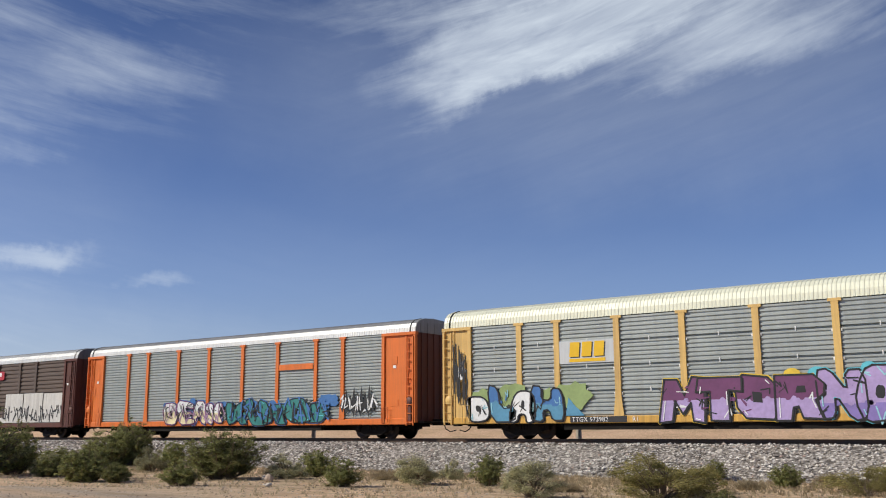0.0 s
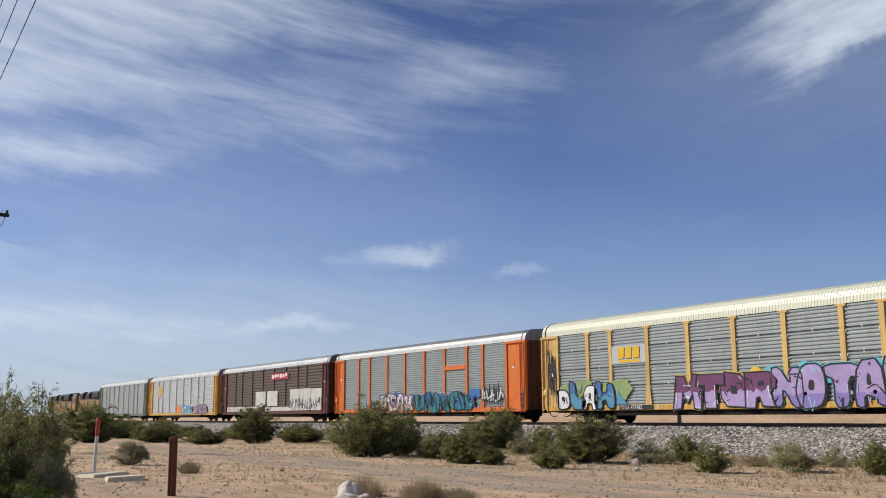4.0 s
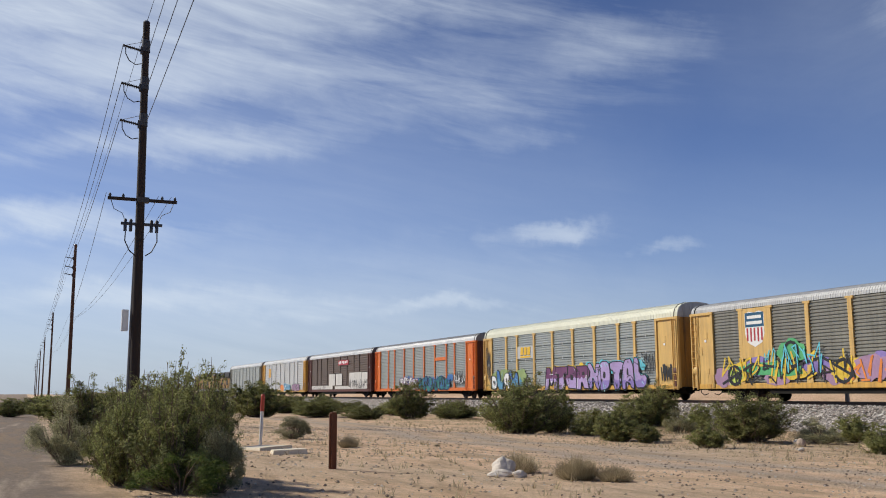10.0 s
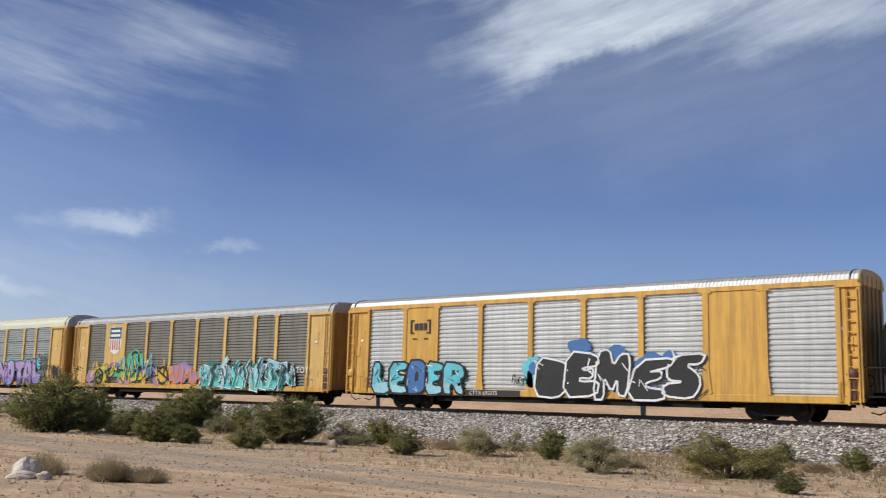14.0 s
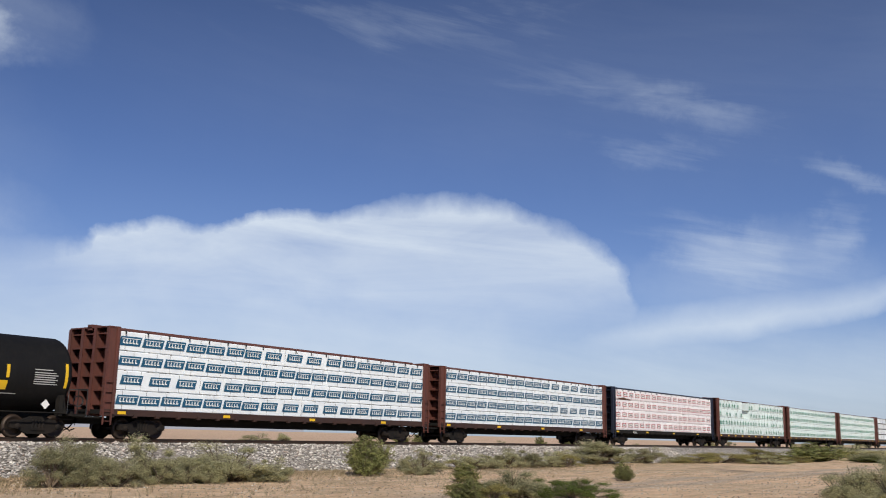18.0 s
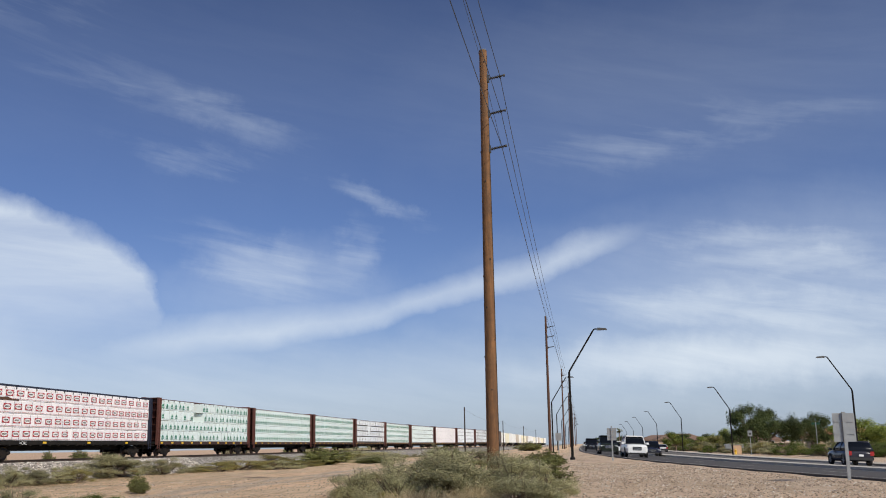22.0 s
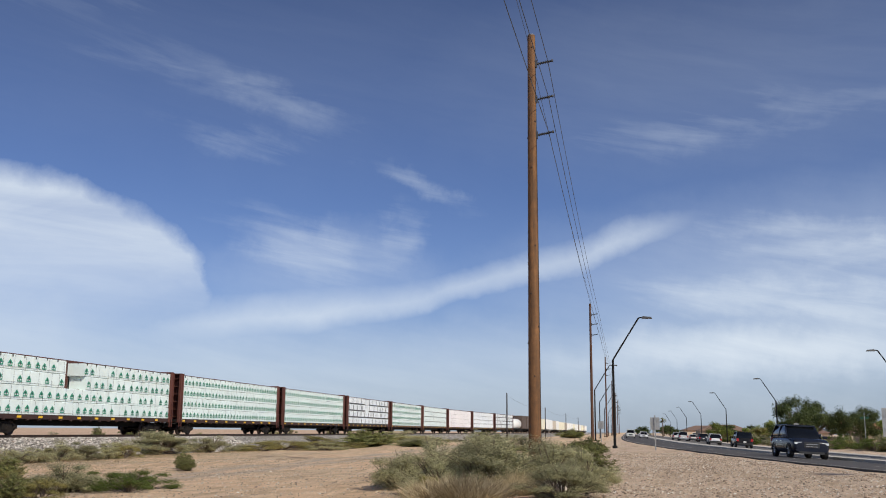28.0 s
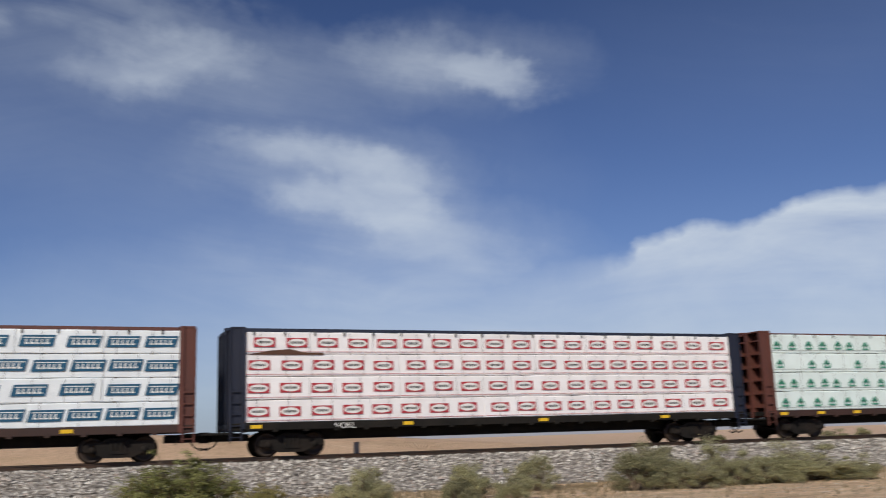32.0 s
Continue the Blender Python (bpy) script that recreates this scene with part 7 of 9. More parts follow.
def bush_meshes(kind, variant, big):
    """A unit shrub, one metre across and one high: its stems and its leaves; big ones have finer leaves."""
    key = (kind, variant, big)
    if key in _plant:
        return _plant[key]
    rng = random.Random(hash_key((ord(kind), variant, "bush")) + 17 * variant)
    stems, leaves = Shape(), Shape()
    v, f = [], []
    if kind == "d":
        # many wiry stems splayed from one root, leafy on their outer half
        count, twigs, per, size = (96, 8, 40, 0.0084) if big else (62, 8, 36, 0.0118)
        for i in range(count):
            a = rng.uniform(0, 6.28)
            u = math.sqrt(rng.random())
            r = 0.46 * u
            h = rng.uniform(0.55, 1.0) * (1 - 0.58 * u ** 2.4) * (1.03 if rng.random() < 0.15 else 0.95)
            base = Vector((math.cos(a), math.sin(a), 0)) * rng.uniform(0.0, 0.10)
            tip = Vector((r * math.cos(a), r * math.sin(a), h))
            mid = base.lerp(tip, 0.5) + Vector((rng.uniform(-0.05, 0.05), rng.uniform(-0.05, 0.05), -0.06 * u))
            stems.tube([tuple(base - Vector((0, 0, 0.03))), tuple(mid), tuple(tip)], 0.007, 4, 0, 0.003)
            for q in range(twigs):
                k = rng.uniform(0.22, 1.0)
                root = base.lerp(mid, k * 2) if k < 0.5 else mid.lerp(tip, k * 2 - 1)
                d = Vector((rng.gauss(0, 1), rng.gauss(0, 1), rng.uniform(-0.1, 1.3))).normalized()
                long = rng.uniform(0.06, 0.17)
                end = root + d * long
                if end.z < 0.02:
                    end.z = 0.03
                stems.tube([tuple(root), tuple(end)], 0.003, 3, 0, 0.0015)
                for m_ in range(per):
                    p = root.lerp(end, rng.uniform(0.25, 1.08)) + Vector((rng.gauss(0, 1), rng.gauss(0, 1), rng.gauss(0, 1))) * 0.017
                    p.z = max(p.z, 0.01)
                    leaf_quad(v, f, rng, p, d, size, 0.62)
    elif kind == "t":
        # a tangle of dry wiry blades
        for i in range(1500):
            a, r = rng.uniform(0, 6.28), 0.30 * math.sqrt(rng.random())
            x, y = r * math.cos(a), r * math.sin(a)
            h = rng.uniform(0.25, 0.95) * (1 - 0.5 * r / 0.30)
            lx, ly = x * rng.uniform(0.2, 1.2) + rng.gauss(0, 0.11), y * rng.uniform(0.2, 1.2) + rng.gauss(0, 0.11)
            wd = 0.0055
            kx, ky = rng.gauss(0, 0.05), rng.gauss(0, 0.05)
            n0 = len(v)
            v += [(x - wd, y, 0), (x + wd, y + wd, 0), (x + lx * 0.5 + kx + wd, y + ly * 0.5 + ky, h * 0.6), (x + lx * 0.5 + kx - wd, y + ly * 0.5 + ky, h * 0.6), (x + lx, y + ly, h)]
            f += [(n0, n0 + 1, n0 + 2, n0 + 3), (n0 + 3, n0 + 2, n0 + 4)]
    else:
        count = {"s": 34}.get(kind, 22)
        blobs = []
        for i in range(count):
            a = rng.uniform(0, 6.28)
            r = 0.42 * math.sqrt(rng.random())
            z = rng.uniform(0.08, 0.84) * (1 - 0.55 * (r / 0.42) ** 2)
            blobs.append((r * math.cos(a), r * math.sin(a), z, rng.uniform(0.06, 0.15)))
        for x, y, z, r in blobs:
            mx, my = x * 0.45 + rng.uniform(-0.05, 0.05), y * 0.45 + rng.uniform(-0.05, 0.05)
            stems.tube([(x * 0.08, y * 0.08, -0.03), (mx, my, z * 0.5), (x, y, z + r * 0.5)], 0.009, 4, 0, 0.004)
            for q in range(3):
                a = rng.uniform(0, 6.28)
                stems.tube([(mx, my, z * 0.5), (x + r * 1.1 * math.cos(a), y + r * 1.1 * math.sin(a), z + r * rng.uniform(0.2, 1.1))], 0.005, 3, 0, 0.002)
        per = {"s": 560, "y": 560, "g": 500}[kind]
        size = {"s": 0.0092, "y": 0.0088, "g": 0.0095}[kind] * (0.8 if big else 1.0)
        for bx_, by_, bz_, br in blobs:
            for i in range(int(per * (1.35 if big else 1.0))):
                d = Vector((rng.gauss(0, 1), rng.gauss(0, 1), rng.gauss(0, 0.8))).normalized()
                # upright sprigs break the round outline
                p = Vector((bx_, by_, bz_)) + d * br * rng.uniform(0.2, 1.3) ** 0.8 + Vector((0, 0, max(0.0, rng.gauss(0, 0.035))))
                if p.z < 0.0:
                    p.z = rng.uniform(0, 0.1)
                leaf_quad(v, f, rng, p, d, size, 0.5)
    leaves.v, leaves.f = v, f
    leaves.m, leaves.s = [0] * len(f), [False] * len(f)
    _plant[key] = (stems.mesh("stems", [M["twig"]]), leaves.mesh("foliage", [LEAF[kind]]))
    return _plant[key]


BUSH_TEXT = {
    "d": ("bush", "dark green creosote bush with thin stems", "bush"),
    "s": ("bush", "grey-green sage bush on dry dirt", "bush"),
    "y": ("bush", "yellowish dry scrub bush on dirt", "bush"),
    "t": ("grass_tuft", "dry straw-coloured grass tuft on dirt", "grass"),
    "g": ("weed_clump", "low bright green weed clump on dirt", "weed"),
}
_bush_count = [0]
GROWTH = (1.12, 1.30)


def bush(x, y, w, h, kind):
    if kind == "t" and h > 0.6:
        kind = "s"
    i = _bush_count[0]
    _bush_count[0] += 1
    big = w > 2.2 and kind in "ds" and -45 < x < 45
    if -30 < x < -12 and y < 5.5:
        # the old creosote round the power pole has grown tall
        w, h = w * 1.08, h * 1.25
        big = kind in "ds"
    if 17 < x < 27 and 0 < y < 6:
        # the hump of sage at the foot of the tan pole
        w, h = w * 1.10, h * 1.04
        big = kind in "ds"
    name, label, cat = BUSH_TEXT[kind]
    stems, leaves = bush_meshes(kind, i % 4, big)
    base = thing(name, label, cat, "desert shrubs", m=Matrix.Translation((x, y, land_z(x, y) - 0.02)) @ Matrix.Rotation(i * 2.4, 4, "Z"))
    if x < -45:
        h *= 0.72
    if 75 < x < 175 and 17 < y < 35:
        h *= 0.55
    sc = Matrix.Diagonal((w * GROWTH[0], w * GROWTH[0], h * GROWTH[1], 1))
    if kind != "t":
        part("stem", stems, None, base, m=sc)
    part("foliage", leaves, None, base, m=sc)
    return base


for row in BUSHES_WEST + BUSHES_POLE + BUSHES_MID + BUSHES_BALLAST + BUSHES_SAND + BUSHES_EAST + BUSHES_CORNER:
    bush(*row)
# the large creosote beside the power pole is several stems grown together
for row in ((-14.6, 2.4, 1.0, 1.15, "d"), (-14.4, 1.3, 0.8, 1.0, "d"), (-15.8, 2.1, 1.0, 1.25, "d"), (-13.2, 2.4, 0.7, 0.6, "s"), (-24.5, 2.8, 1.6, 1.2, "d"), (-28.5, 1.5, 1.7, 1.2, "d")):
    bush(*row)
rng = random.Random(78)
for i in range(9):
    bush(rng.uniform(19.5, 24.5), rng.uniform(1.2, 5.0), rng.uniform(0.9, 1.4), rng.uniform(0.45, 0.72), "sysst"[i % 5])
rng = random.Random(77)
for i in range(16):
    bush(-40 - 3.2 * i, 30.5 + rng.uniform(-2, 1.5), rng.uniform(1.6, 2.6), rng.uniform(0.9, 1.5), rng.choice("dddsd"))
for x, y, w, h, k in ((17.5, 27.6, 2.0, 1.1, "s"), (19.3, 26.8, 1.7, 0.9, "s"), (23.0, 27.2, 1.8, 0.9, "s"), (26.0, 26.6, 1.6, 0.8, "s"), (18.5, 27.5, 1.6, 1.0, "s"), (21.2, 27.3, 1.8, 0.95, "s"), (22.2, 26.9, 1.5, 0.8, "s"), (24.5, 27.1, 1.7, 0.85, "s"), (33.2, 28.2, 1.8, 1.4, "d"), (33.6, 28.5, 1.2, 1.15, "d"), (36.8, 28.0, 1.5, 0.7, "s"), (12.6, 26.3, 1.2, 0.9, "s"), (10.6, 25.6, 1.3, 0.7, "s"), (45.0, 31.0, 2.6, 0.8, "s"), (49.5, 31.0, 2.4, 0.9, "s"), (47.2, 31.2, 2.0, 0.75, "s"), (52.4, 31.1, 2.4, 0.8, "s"), (54.6, 31.0, 2.0, 0.7, "s"), (56.5, 31.0, 2.6, 0.8, "y"), (38.5, 18.2, 0.8, 0.6, "d"), (23.0, 15.6, 1.5, 0.55, "y")):
    bush(x, y, w, h, k)
for i in range(26):
    x = rng.uniform(-180, -72)
    bush(x, rng.uniform(2, 32), rng.uniform(2.0, 4.0), rng.uniform(1.2, 2.2), "d")
for i in range(16):
    x = rng.uniform(75, 170)
    bush(x, rng.uniform(20, 33), rng.uniform(2.0, 4.5), rng.uniform(0.7, 1.4), rng.choice("ssytd"))
for i in range(30):
    x = rng.choice((rng.uniform(-150, 10), rng.uniform(30, 300)))
    bush(x, rng.uniform(62, 140) if x > 20 else rng.uniform(75, 150), rng.uniform(2.0, 4.0), rng.uniform(1.0, 2.0), rng.choice("dsd"))


def straw(name, count, place, label, seed):
    rng = random.Random(seed)
    v, f = [], []
    for i in range(count):
        x, y = place(rng)
        z = land_z(x, y)
        for q in range(5):
            a = rng.uniform(0, 6.28)
            h = rng.uniform(0.04, 0.17)
            dx, dy = math.cos(a) * h * 0.5, math.sin(a) * h * 0.5
            n0 = len(v)
            v += [(x - 0.012, y, z), (x + 0.012, y + 0.008, z), (x + dx, y + dy, z + h)]
            f.append((n0, n0 + 1, n0 + 2))
            x += rng.uniform(-0.05, 0.05)
            y += rng.uniform(-0.05, 0.05)
    s = Shape()
    s.v, s.f = v, f
    s.m, s.s = [0] * len(f), [False] * len(f)
    return single(name, s, LEAF["t"], label, "grass", kind="stuff")


def verge(rng):
    x = rng.uniform(-60, 75)
    return x, 33.6 - abs(rng.gauss(0, 3.2)) - (2 if rng.random() < 0.3 else 0)


def flats(rng):
    x = rng.uniform(-60, 60)
    y = rng.uniform(2, 30)
    if noise.noise((x * 0.12, y * 0.2, 11)) < 0.05 or 12.5 < y < 17.5:
        x, y = rng.uniform(-60, 70), rng.uniform(18, 31)
    if x > 10 and y < 12:
        y += 9
    return x, y


straw("scattered_straw", 4500, flats, "thin dry straw scattered on the dirt", 9)
straw("dry_grass", 12000, verge, "sparse dry grass along the foot of the ballast", 8)

# ---- power line ----
def power_pole(x, y, top, timber, label, arms, r0=0.25, r1=0.16, tip=0.0):
    z0 = land_z(x, y) - 0.1
    p = thing("power_pole", label, "utility pole", "poles of the power line", m=pose(x, y, z0))
    h = top - z0
    part("pole", Shape().tube([(0, tip * k / 8, h * k / 8) for k in range(9)], r0, 16, 0, r1), M[timber], p, "tall round timber pole")
    part("cap", Shape().lathe([(h - 0.02, r1 + 0.01), (h + 0.05, r1 * 0.8), (h + 0.06, 0.0)], 12, "z", 0, (0, tip, 0)), M["galv"], p)
    for z in arms:
        zz = z - z0
        ly = tip * zz / h
        s = Shape().tube([(0, ly - r1, zz - 0.10), (0, ly - 1.0, zz + 0.05)], 0.042, 6)
        for k in range(8):
            s.lathe([(ly - 0.26 - 0.085 * k, 0.04), (ly - 0.28 - 0.085 * k, 0.10), (ly - 0.31 - 0.085 * k, 0.04)], 8, "y", 0, (0, 0, zz - 0.085 + 0.015 * k))
        s.lathe([(ly - 1.08, 0.0), (ly - 1.08, 0.07), (ly - 0.98, 0.07)], 8, "y", 0, (0, 0, zz + 0.05))
        part("standoff_insulator", s, M["insulator_dark"], p)
        part("arm_bracket", Shape().box(-0.10, 0.10, ly - r1 - 0.09, ly - r1 + 0.03, zz - 0.26, zz + 0.10), M["hardware"], p)
    return p, h, z0


def wire(points, label="thin dark wire strung between timber poles", sag=1.2, r=0.017):
    """One span after another, each an object of its own."""
    for a, b in zip(points, points[1:]):
        a, b = Vector(a), Vector(b)
        n = 14
        s = Shape().tube([a.lerp(b, k / n) - Vector((0, 0, 4 * sag * (k / n) * (1 - k / n))) for k in range(n + 1)], r, 4, 0)
        single("power_wire", s, M["wire"], label, "wire", "wires of the power line")


PY = 4.45
LEFT_X = [-47.2, -122, -228, -330, -433, -545, -640]
RIGHT_X = [45.4, 137, 237, 341, 445, 550, 655]
ARMS = {}
for i, x in enumerate(LEFT_X):
    top = 19.8 if i == 0 else 19.4
    arms = (18.4, 16.5, 14.65) if i == 0 else (top - 1.6, top - 2.7, top - 3.6)
    ARMS[x] = [top] + list(arms)
    p, h, z0 = power_pole(x, PY + 0.17 if i == 0 else PY, top, "timber_dark" if i == 0 else "timber_red", "dark weathered timber power pole with a lower cross-arm and riser pipe" if i == 0 else "reddish timber power pole far down the line", arms, tip=-0.19 if i == 0 else 0.0)
    if i == 0:
        zc = 10.85 - z0
        part("cross_arm", Shape().box(-0.08, 0.08, -1.6, 1.6, zc - 0.07, zc + 0.07), M["timber_dark"], p)
        part("arm_clamp", Shape().box(-0.2, 0.2, -0.28, 0.28, zc - 0.12, zc + 0.12), M["hardware"], p)
        for yy in (-1.5, -0.9, 0.9, 1.5):
            part("arm_insulator", Shape().lathe([(zc + 0.07, 0.05), (zc + 0.16, 0.07), (zc + 0.25, 0.03)], 8, "z", 0, (0, yy, 0)), M["hardware"], p)
        for yy in (-0.75, -0.5, 0.45, 0.7):
            part("cutout_switch", Shape().lathe([(zc - 1.55, 0.08), (zc - 1.0, 0.08), (zc - 0.95, 0.04)], 8, "z", 0, (0, yy, 0)), M["hardware"], p)
        part("switch_bar", Shape().box(-0.06, 0.06, -0.95, 0.95, zc - 1.25, zc - 1.12), M["hardware"], p)
        for k in (-1, 1):
            part("jumper_cable", Shape().tube([(0, 1.5 * k, zc + 0.1), (0, 1.3 * k, zc - 0.5), (0, 0.9 * k, zc - 0.7), (0, 0.75 * k, zc - 1.1)], 0.018, 5), M["wire"], p)
            part("jumper_cable", Shape().tube([(0, 0.72 * k, zc - 1.5), (0, 0.74 * k, zc - 2.0), (0, 0.5 * k, zc - 2.5), (0, 0.22 * k, zc - 2.7)], 0.03, 5), M["wire"], p)
        for z in arms:
            zz = z - z0
            part("jumper_cable", Shape().tube([(0, -1.12, zz + 0.03), (0, -1.10, zz - 0.35), (0, -0.92, zz - 0.68), (0, -0.62, zz - 0.84), (0, -0.35, zz - 0.76)], 0.024, 6), M["wire"], p)
            part("brace_rod", Shape().tube([(0, -1.10, zz + 0.08), (0, -0.30, zz + 0.36)], 0.013, 5), M["galv"], p)
            part("pole_band", Shape().lathe([(zz - 0.16, 0.21), (zz + 0.46, 0.205)], 12, "z", 0, (0, -0.19 * zz / h, 0)), M["hardware"], p)
        part("riser_pipe", Shape().tube([(-0.05, -0.32, 0), (-0.05, -0.25, zc - 2.6)], 0.07, 8), M["roof_dark"], p)
        part("meter_box", Shape().chamfer(-0.2, 0.15, -0.72, -0.42, 4.35, 5.35, 0.03), M["roof_white"], p, "pale metal box on the pole")
for i, x in enumerate(RIGHT_X):
    top = 21.25 if i == 0 else (19.6 if i < 3 else 19.2)
    arms = (19.8, 17.95, 16.1) if i == 0 else (top - 1.5, top - 2.9, top - 4.4)
    ARMS[x] = [top] + list(arms)
    p, h, z0 = power_pole(x, PY - 0.25 if i == 0 else PY + 0.2, top, "timber_pole" if i == 0 else "timber_red", "tan knotty timber power pole with three insulator arms" if i == 0 else "slender reddish timber power pole beside the road", arms, 0.30 if i == 0 else 0.22, 0.19 if i == 0 else 0.14)
    if i == 0:
        for k in range(26):
            z = 0.8 + k * 0.78
            a = 2.4 * k
            rr = 0.30 - 0.11 * z / h
            part("knot", Shape().lathe([(-0.06, 0.0), (0.0, 0.045), (0.06, 0.0)], 8, "z", 0, (rr * math.cos(a), rr * math.sin(a), z)), M["timber_dark"], p)
        for z in arms:
            part("bolt", Shape().tube([(-0.2, 0.12, z - z0 - 0.12), (0.1, -0.2, z - z0 + 0.08)], 0.02, 5), M["hardware"], p)
        part("ground_wire", Shape().tube([(-0.05, -0.31, 0.0), (-0.05, -0.20, h - 0.3)], 0.012, 5), M["hardware"], p)
order = sorted(LEFT_X) + RIGHT_X
for k in range(1, 4):
    wire([(x, PY - 1.08, ARMS[x][k]) for x in sorted(LEFT_X)], sag=0.9)
    wire([(LEFT_X[0], PY + 0.15, ARMS[LEFT_X[0]][k]), (RIGHT_X[0], PY - 1.08, ARMS[RIGHT_X[0]][k])], sag=0.5)
    wire([(x, PY - 1.08, ARMS[x][k]) for x in RIGHT_X], sag=0.7)
wire([(x, PY, ARMS[x][0] + 0.05) for x in order], sag=0.6, r=0.012)
for yy in (-1.5, 0.9, 1.5):
    wire([(x, PY + yy, 11.1) for x in LEFT_X[:1]] + [(x, PY + yy * 0.3, 10.6) for x in LEFT_X[1:4]], sag=1.0, r=0.012)

# a lone dark pole near the track, and its cable
s = Shape().tube([(0, 0, 0), (0, 0, 8.0)], 0.13, 10, 0, 0.10)
p = thing("telegraph_pole", "short dark timber pole near the track", "utility pole", m=pose(165, 20, land_z(165, 20)))
part("pole", s, M["timber_dark"], p)
for k in range(3):
    xx = 245 + 85 * k
    p = thing("telegraph_pole", "short dark timber pole near the track", "utility pole", m=pose(xx, 20, land_z(xx, 20)))
    part("pole", Shape().tube([(0, 0, 0), (0, 0, 7.6)], 0.13, 10, 0, 0.10), M["timber_dark"], p)
wire([(165, 20, 7.7), (245, 20, 7.4), (330, 20, 7.4), (415, 20, 7.4)], sag=0.8, r=0.014)


# ---- street lamps ----
def street_lamp(x, y, side, label):
    z0 = road_z(x, y) - 0.05 if side > 0 else land_z(x, y)
    p = thing("street_lamp", label, "street lamp", "street lamps along the road", m=pose(x, y, z0))
    part("base_plate", Shape().lathe([(0, 0.20), (0.16, 0.20), (0.2, 0.13)], 10, "z"), M["lamp_steel"], p)
    part("post", Shape().tube([(0, 0, 0.1), (0, 0, 6.72)], 0.105, 10, 0, 0.085), M["lamp_steel"], p)
    k = side
    part("arm", Shape().tube([(0, 0, 6.62), (0, 0.04 * k, 6.80), (0, 2.02 * k, 9.95), (0, 2.12 * k, 10.02), (0, 2.4 * k, 10.02)], 0.07, 8, 0, 0.05), M["lamp_steel"], p)
    part("lamp_head", Shape().add([(-0.16, 2.3 * k, 9.92), (0.16, 2.3 * k, 9.92), (0.16, 3.1 * k, 9.92), (-0.16, 3.1 * k, 9.92), (-0.10, 2.35 * k, 10.12), (0.10, 2.35 * k, 10.12), (0.10, 3.0 * k, 10.06), (-0.10, 3.0 * k, 10.06)], [(0, 3, 2, 1), (4, 5, 6, 7), (0, 1, 5, 4), (1, 2, 6, 5), (2, 3, 7, 6), (3, 0, 4, 7)]), M["hardware"], p, "flat dark lamp head")


for x, y in ((76, 0.9), (131, 4.06), (186, 4.9), (241, 5.2), (296, 5.3), (351, 5.3), (406, 5.3), (461, 5.3)):
    street_lamp(x, y, -1, "tall dark street lamp with a bent arm over the road")
for x, y in ((98.5, -26.0), (149, -21.7), (201.6, -19.7), (259, -19.0), (316, -18.7), (373, -18.6), (430, -18.6)):
    street_lamp(x, y, 1, "dark bent-arm street lamp across the road")


# ---- road ----
def asphalt_material():
    m = mat("asphalt", (0.062, 0.058, 0.055), 0.85, 0, 0.18, 0.25, 25, 0.3, (0.14, 0.115, 0.095), 0.35)
    return m


M["asphalt"] = asphalt_material()
M["asphalt_pale"] = mat("worn_asphalt", (0.13, 0.12, 0.11), 0.85, 0, 0.18, 0.25, 25, 0.3, (0.2, 0.17, 0.14), 0.35)
ROAD_X = [-480, -300, -180, -100, -60, -30, -10, 0, 10, 20] + [24 + 4 * i for i in range(60)] + [270, 300, 340, 400, 480, 600, 800, 1000]


def lane_ribbon(d0, d1, lift, thick=0.0):
    """A strip of the road between two distances from its near edge."""
    s = Shape()
    for x in ROAD_X:
        e = road_edge(x)
        for d in (d0, d1):
            s.v.append((x, e - d, road_z(x, e - d) + lift))
        if thick:
            for d in (d0, d1):
                s.v.append((x, e - d, road_z(x, e - d) + lift - thick))
    n = 4 if thick else 2
    for i in range(len(ROAD_X) - 1):
        a, b = i * n, (i + 1) * n
        s.f.append((a, a + 1, b + 1, b))
        if thick:
            s.f += [(a, b, b + 2, a + 2), (a + 1, a + 3, b + 3, b + 1)]
    s.m, s.s = [0] * len(s.f), [False] * len(s.f)
    return s


road = thing("road", "two dark asphalt carriageways with a narrow raised median", "road", kind="structure")
part("carriageway", lane_ribbon(0.0, 7.0, 0.0, 0.15), M["asphalt"], road, "dark asphalt")
part("carriageway", lane_ribbon(9.4, 18.2, 0.0, 0.15), M["asphalt_pale"], road, "worn asphalt")
part("median", lane_ribbon(7.0, 9.4, 0.15, 0.3), M["kerb"], road, "raised concrete median")
part("kerb", lane_ribbon(18.2, 18.6, 0.15, 0.3), M["kerb"], road)
part("pavement", lane_ribbon(18.6, 21.2, 0.14, 0.3), M["concrete"], road, "pale concrete pavement")
for d in (0.35, 6.6, 9.8, 17.7):
    part("edge_line", lane_ribbon(d, d + 0.12, 0.006), M["kerb"], road)
for i in range(40):
    x = 15 + 12 * i
    for d in (3.3, 14.8):
        q = [(xx, road_edge(xx) - dd) for xx, dd in ((x, d), (x + 3, d), (x + 3, d + 0.12), (x, d + 0.12))]
        part("lane_dash", Shape().add([(a, b, road_z(a, b) + 0.007) for a, b in q], [(0, 3, 2, 1)]), M["kerb"], road)


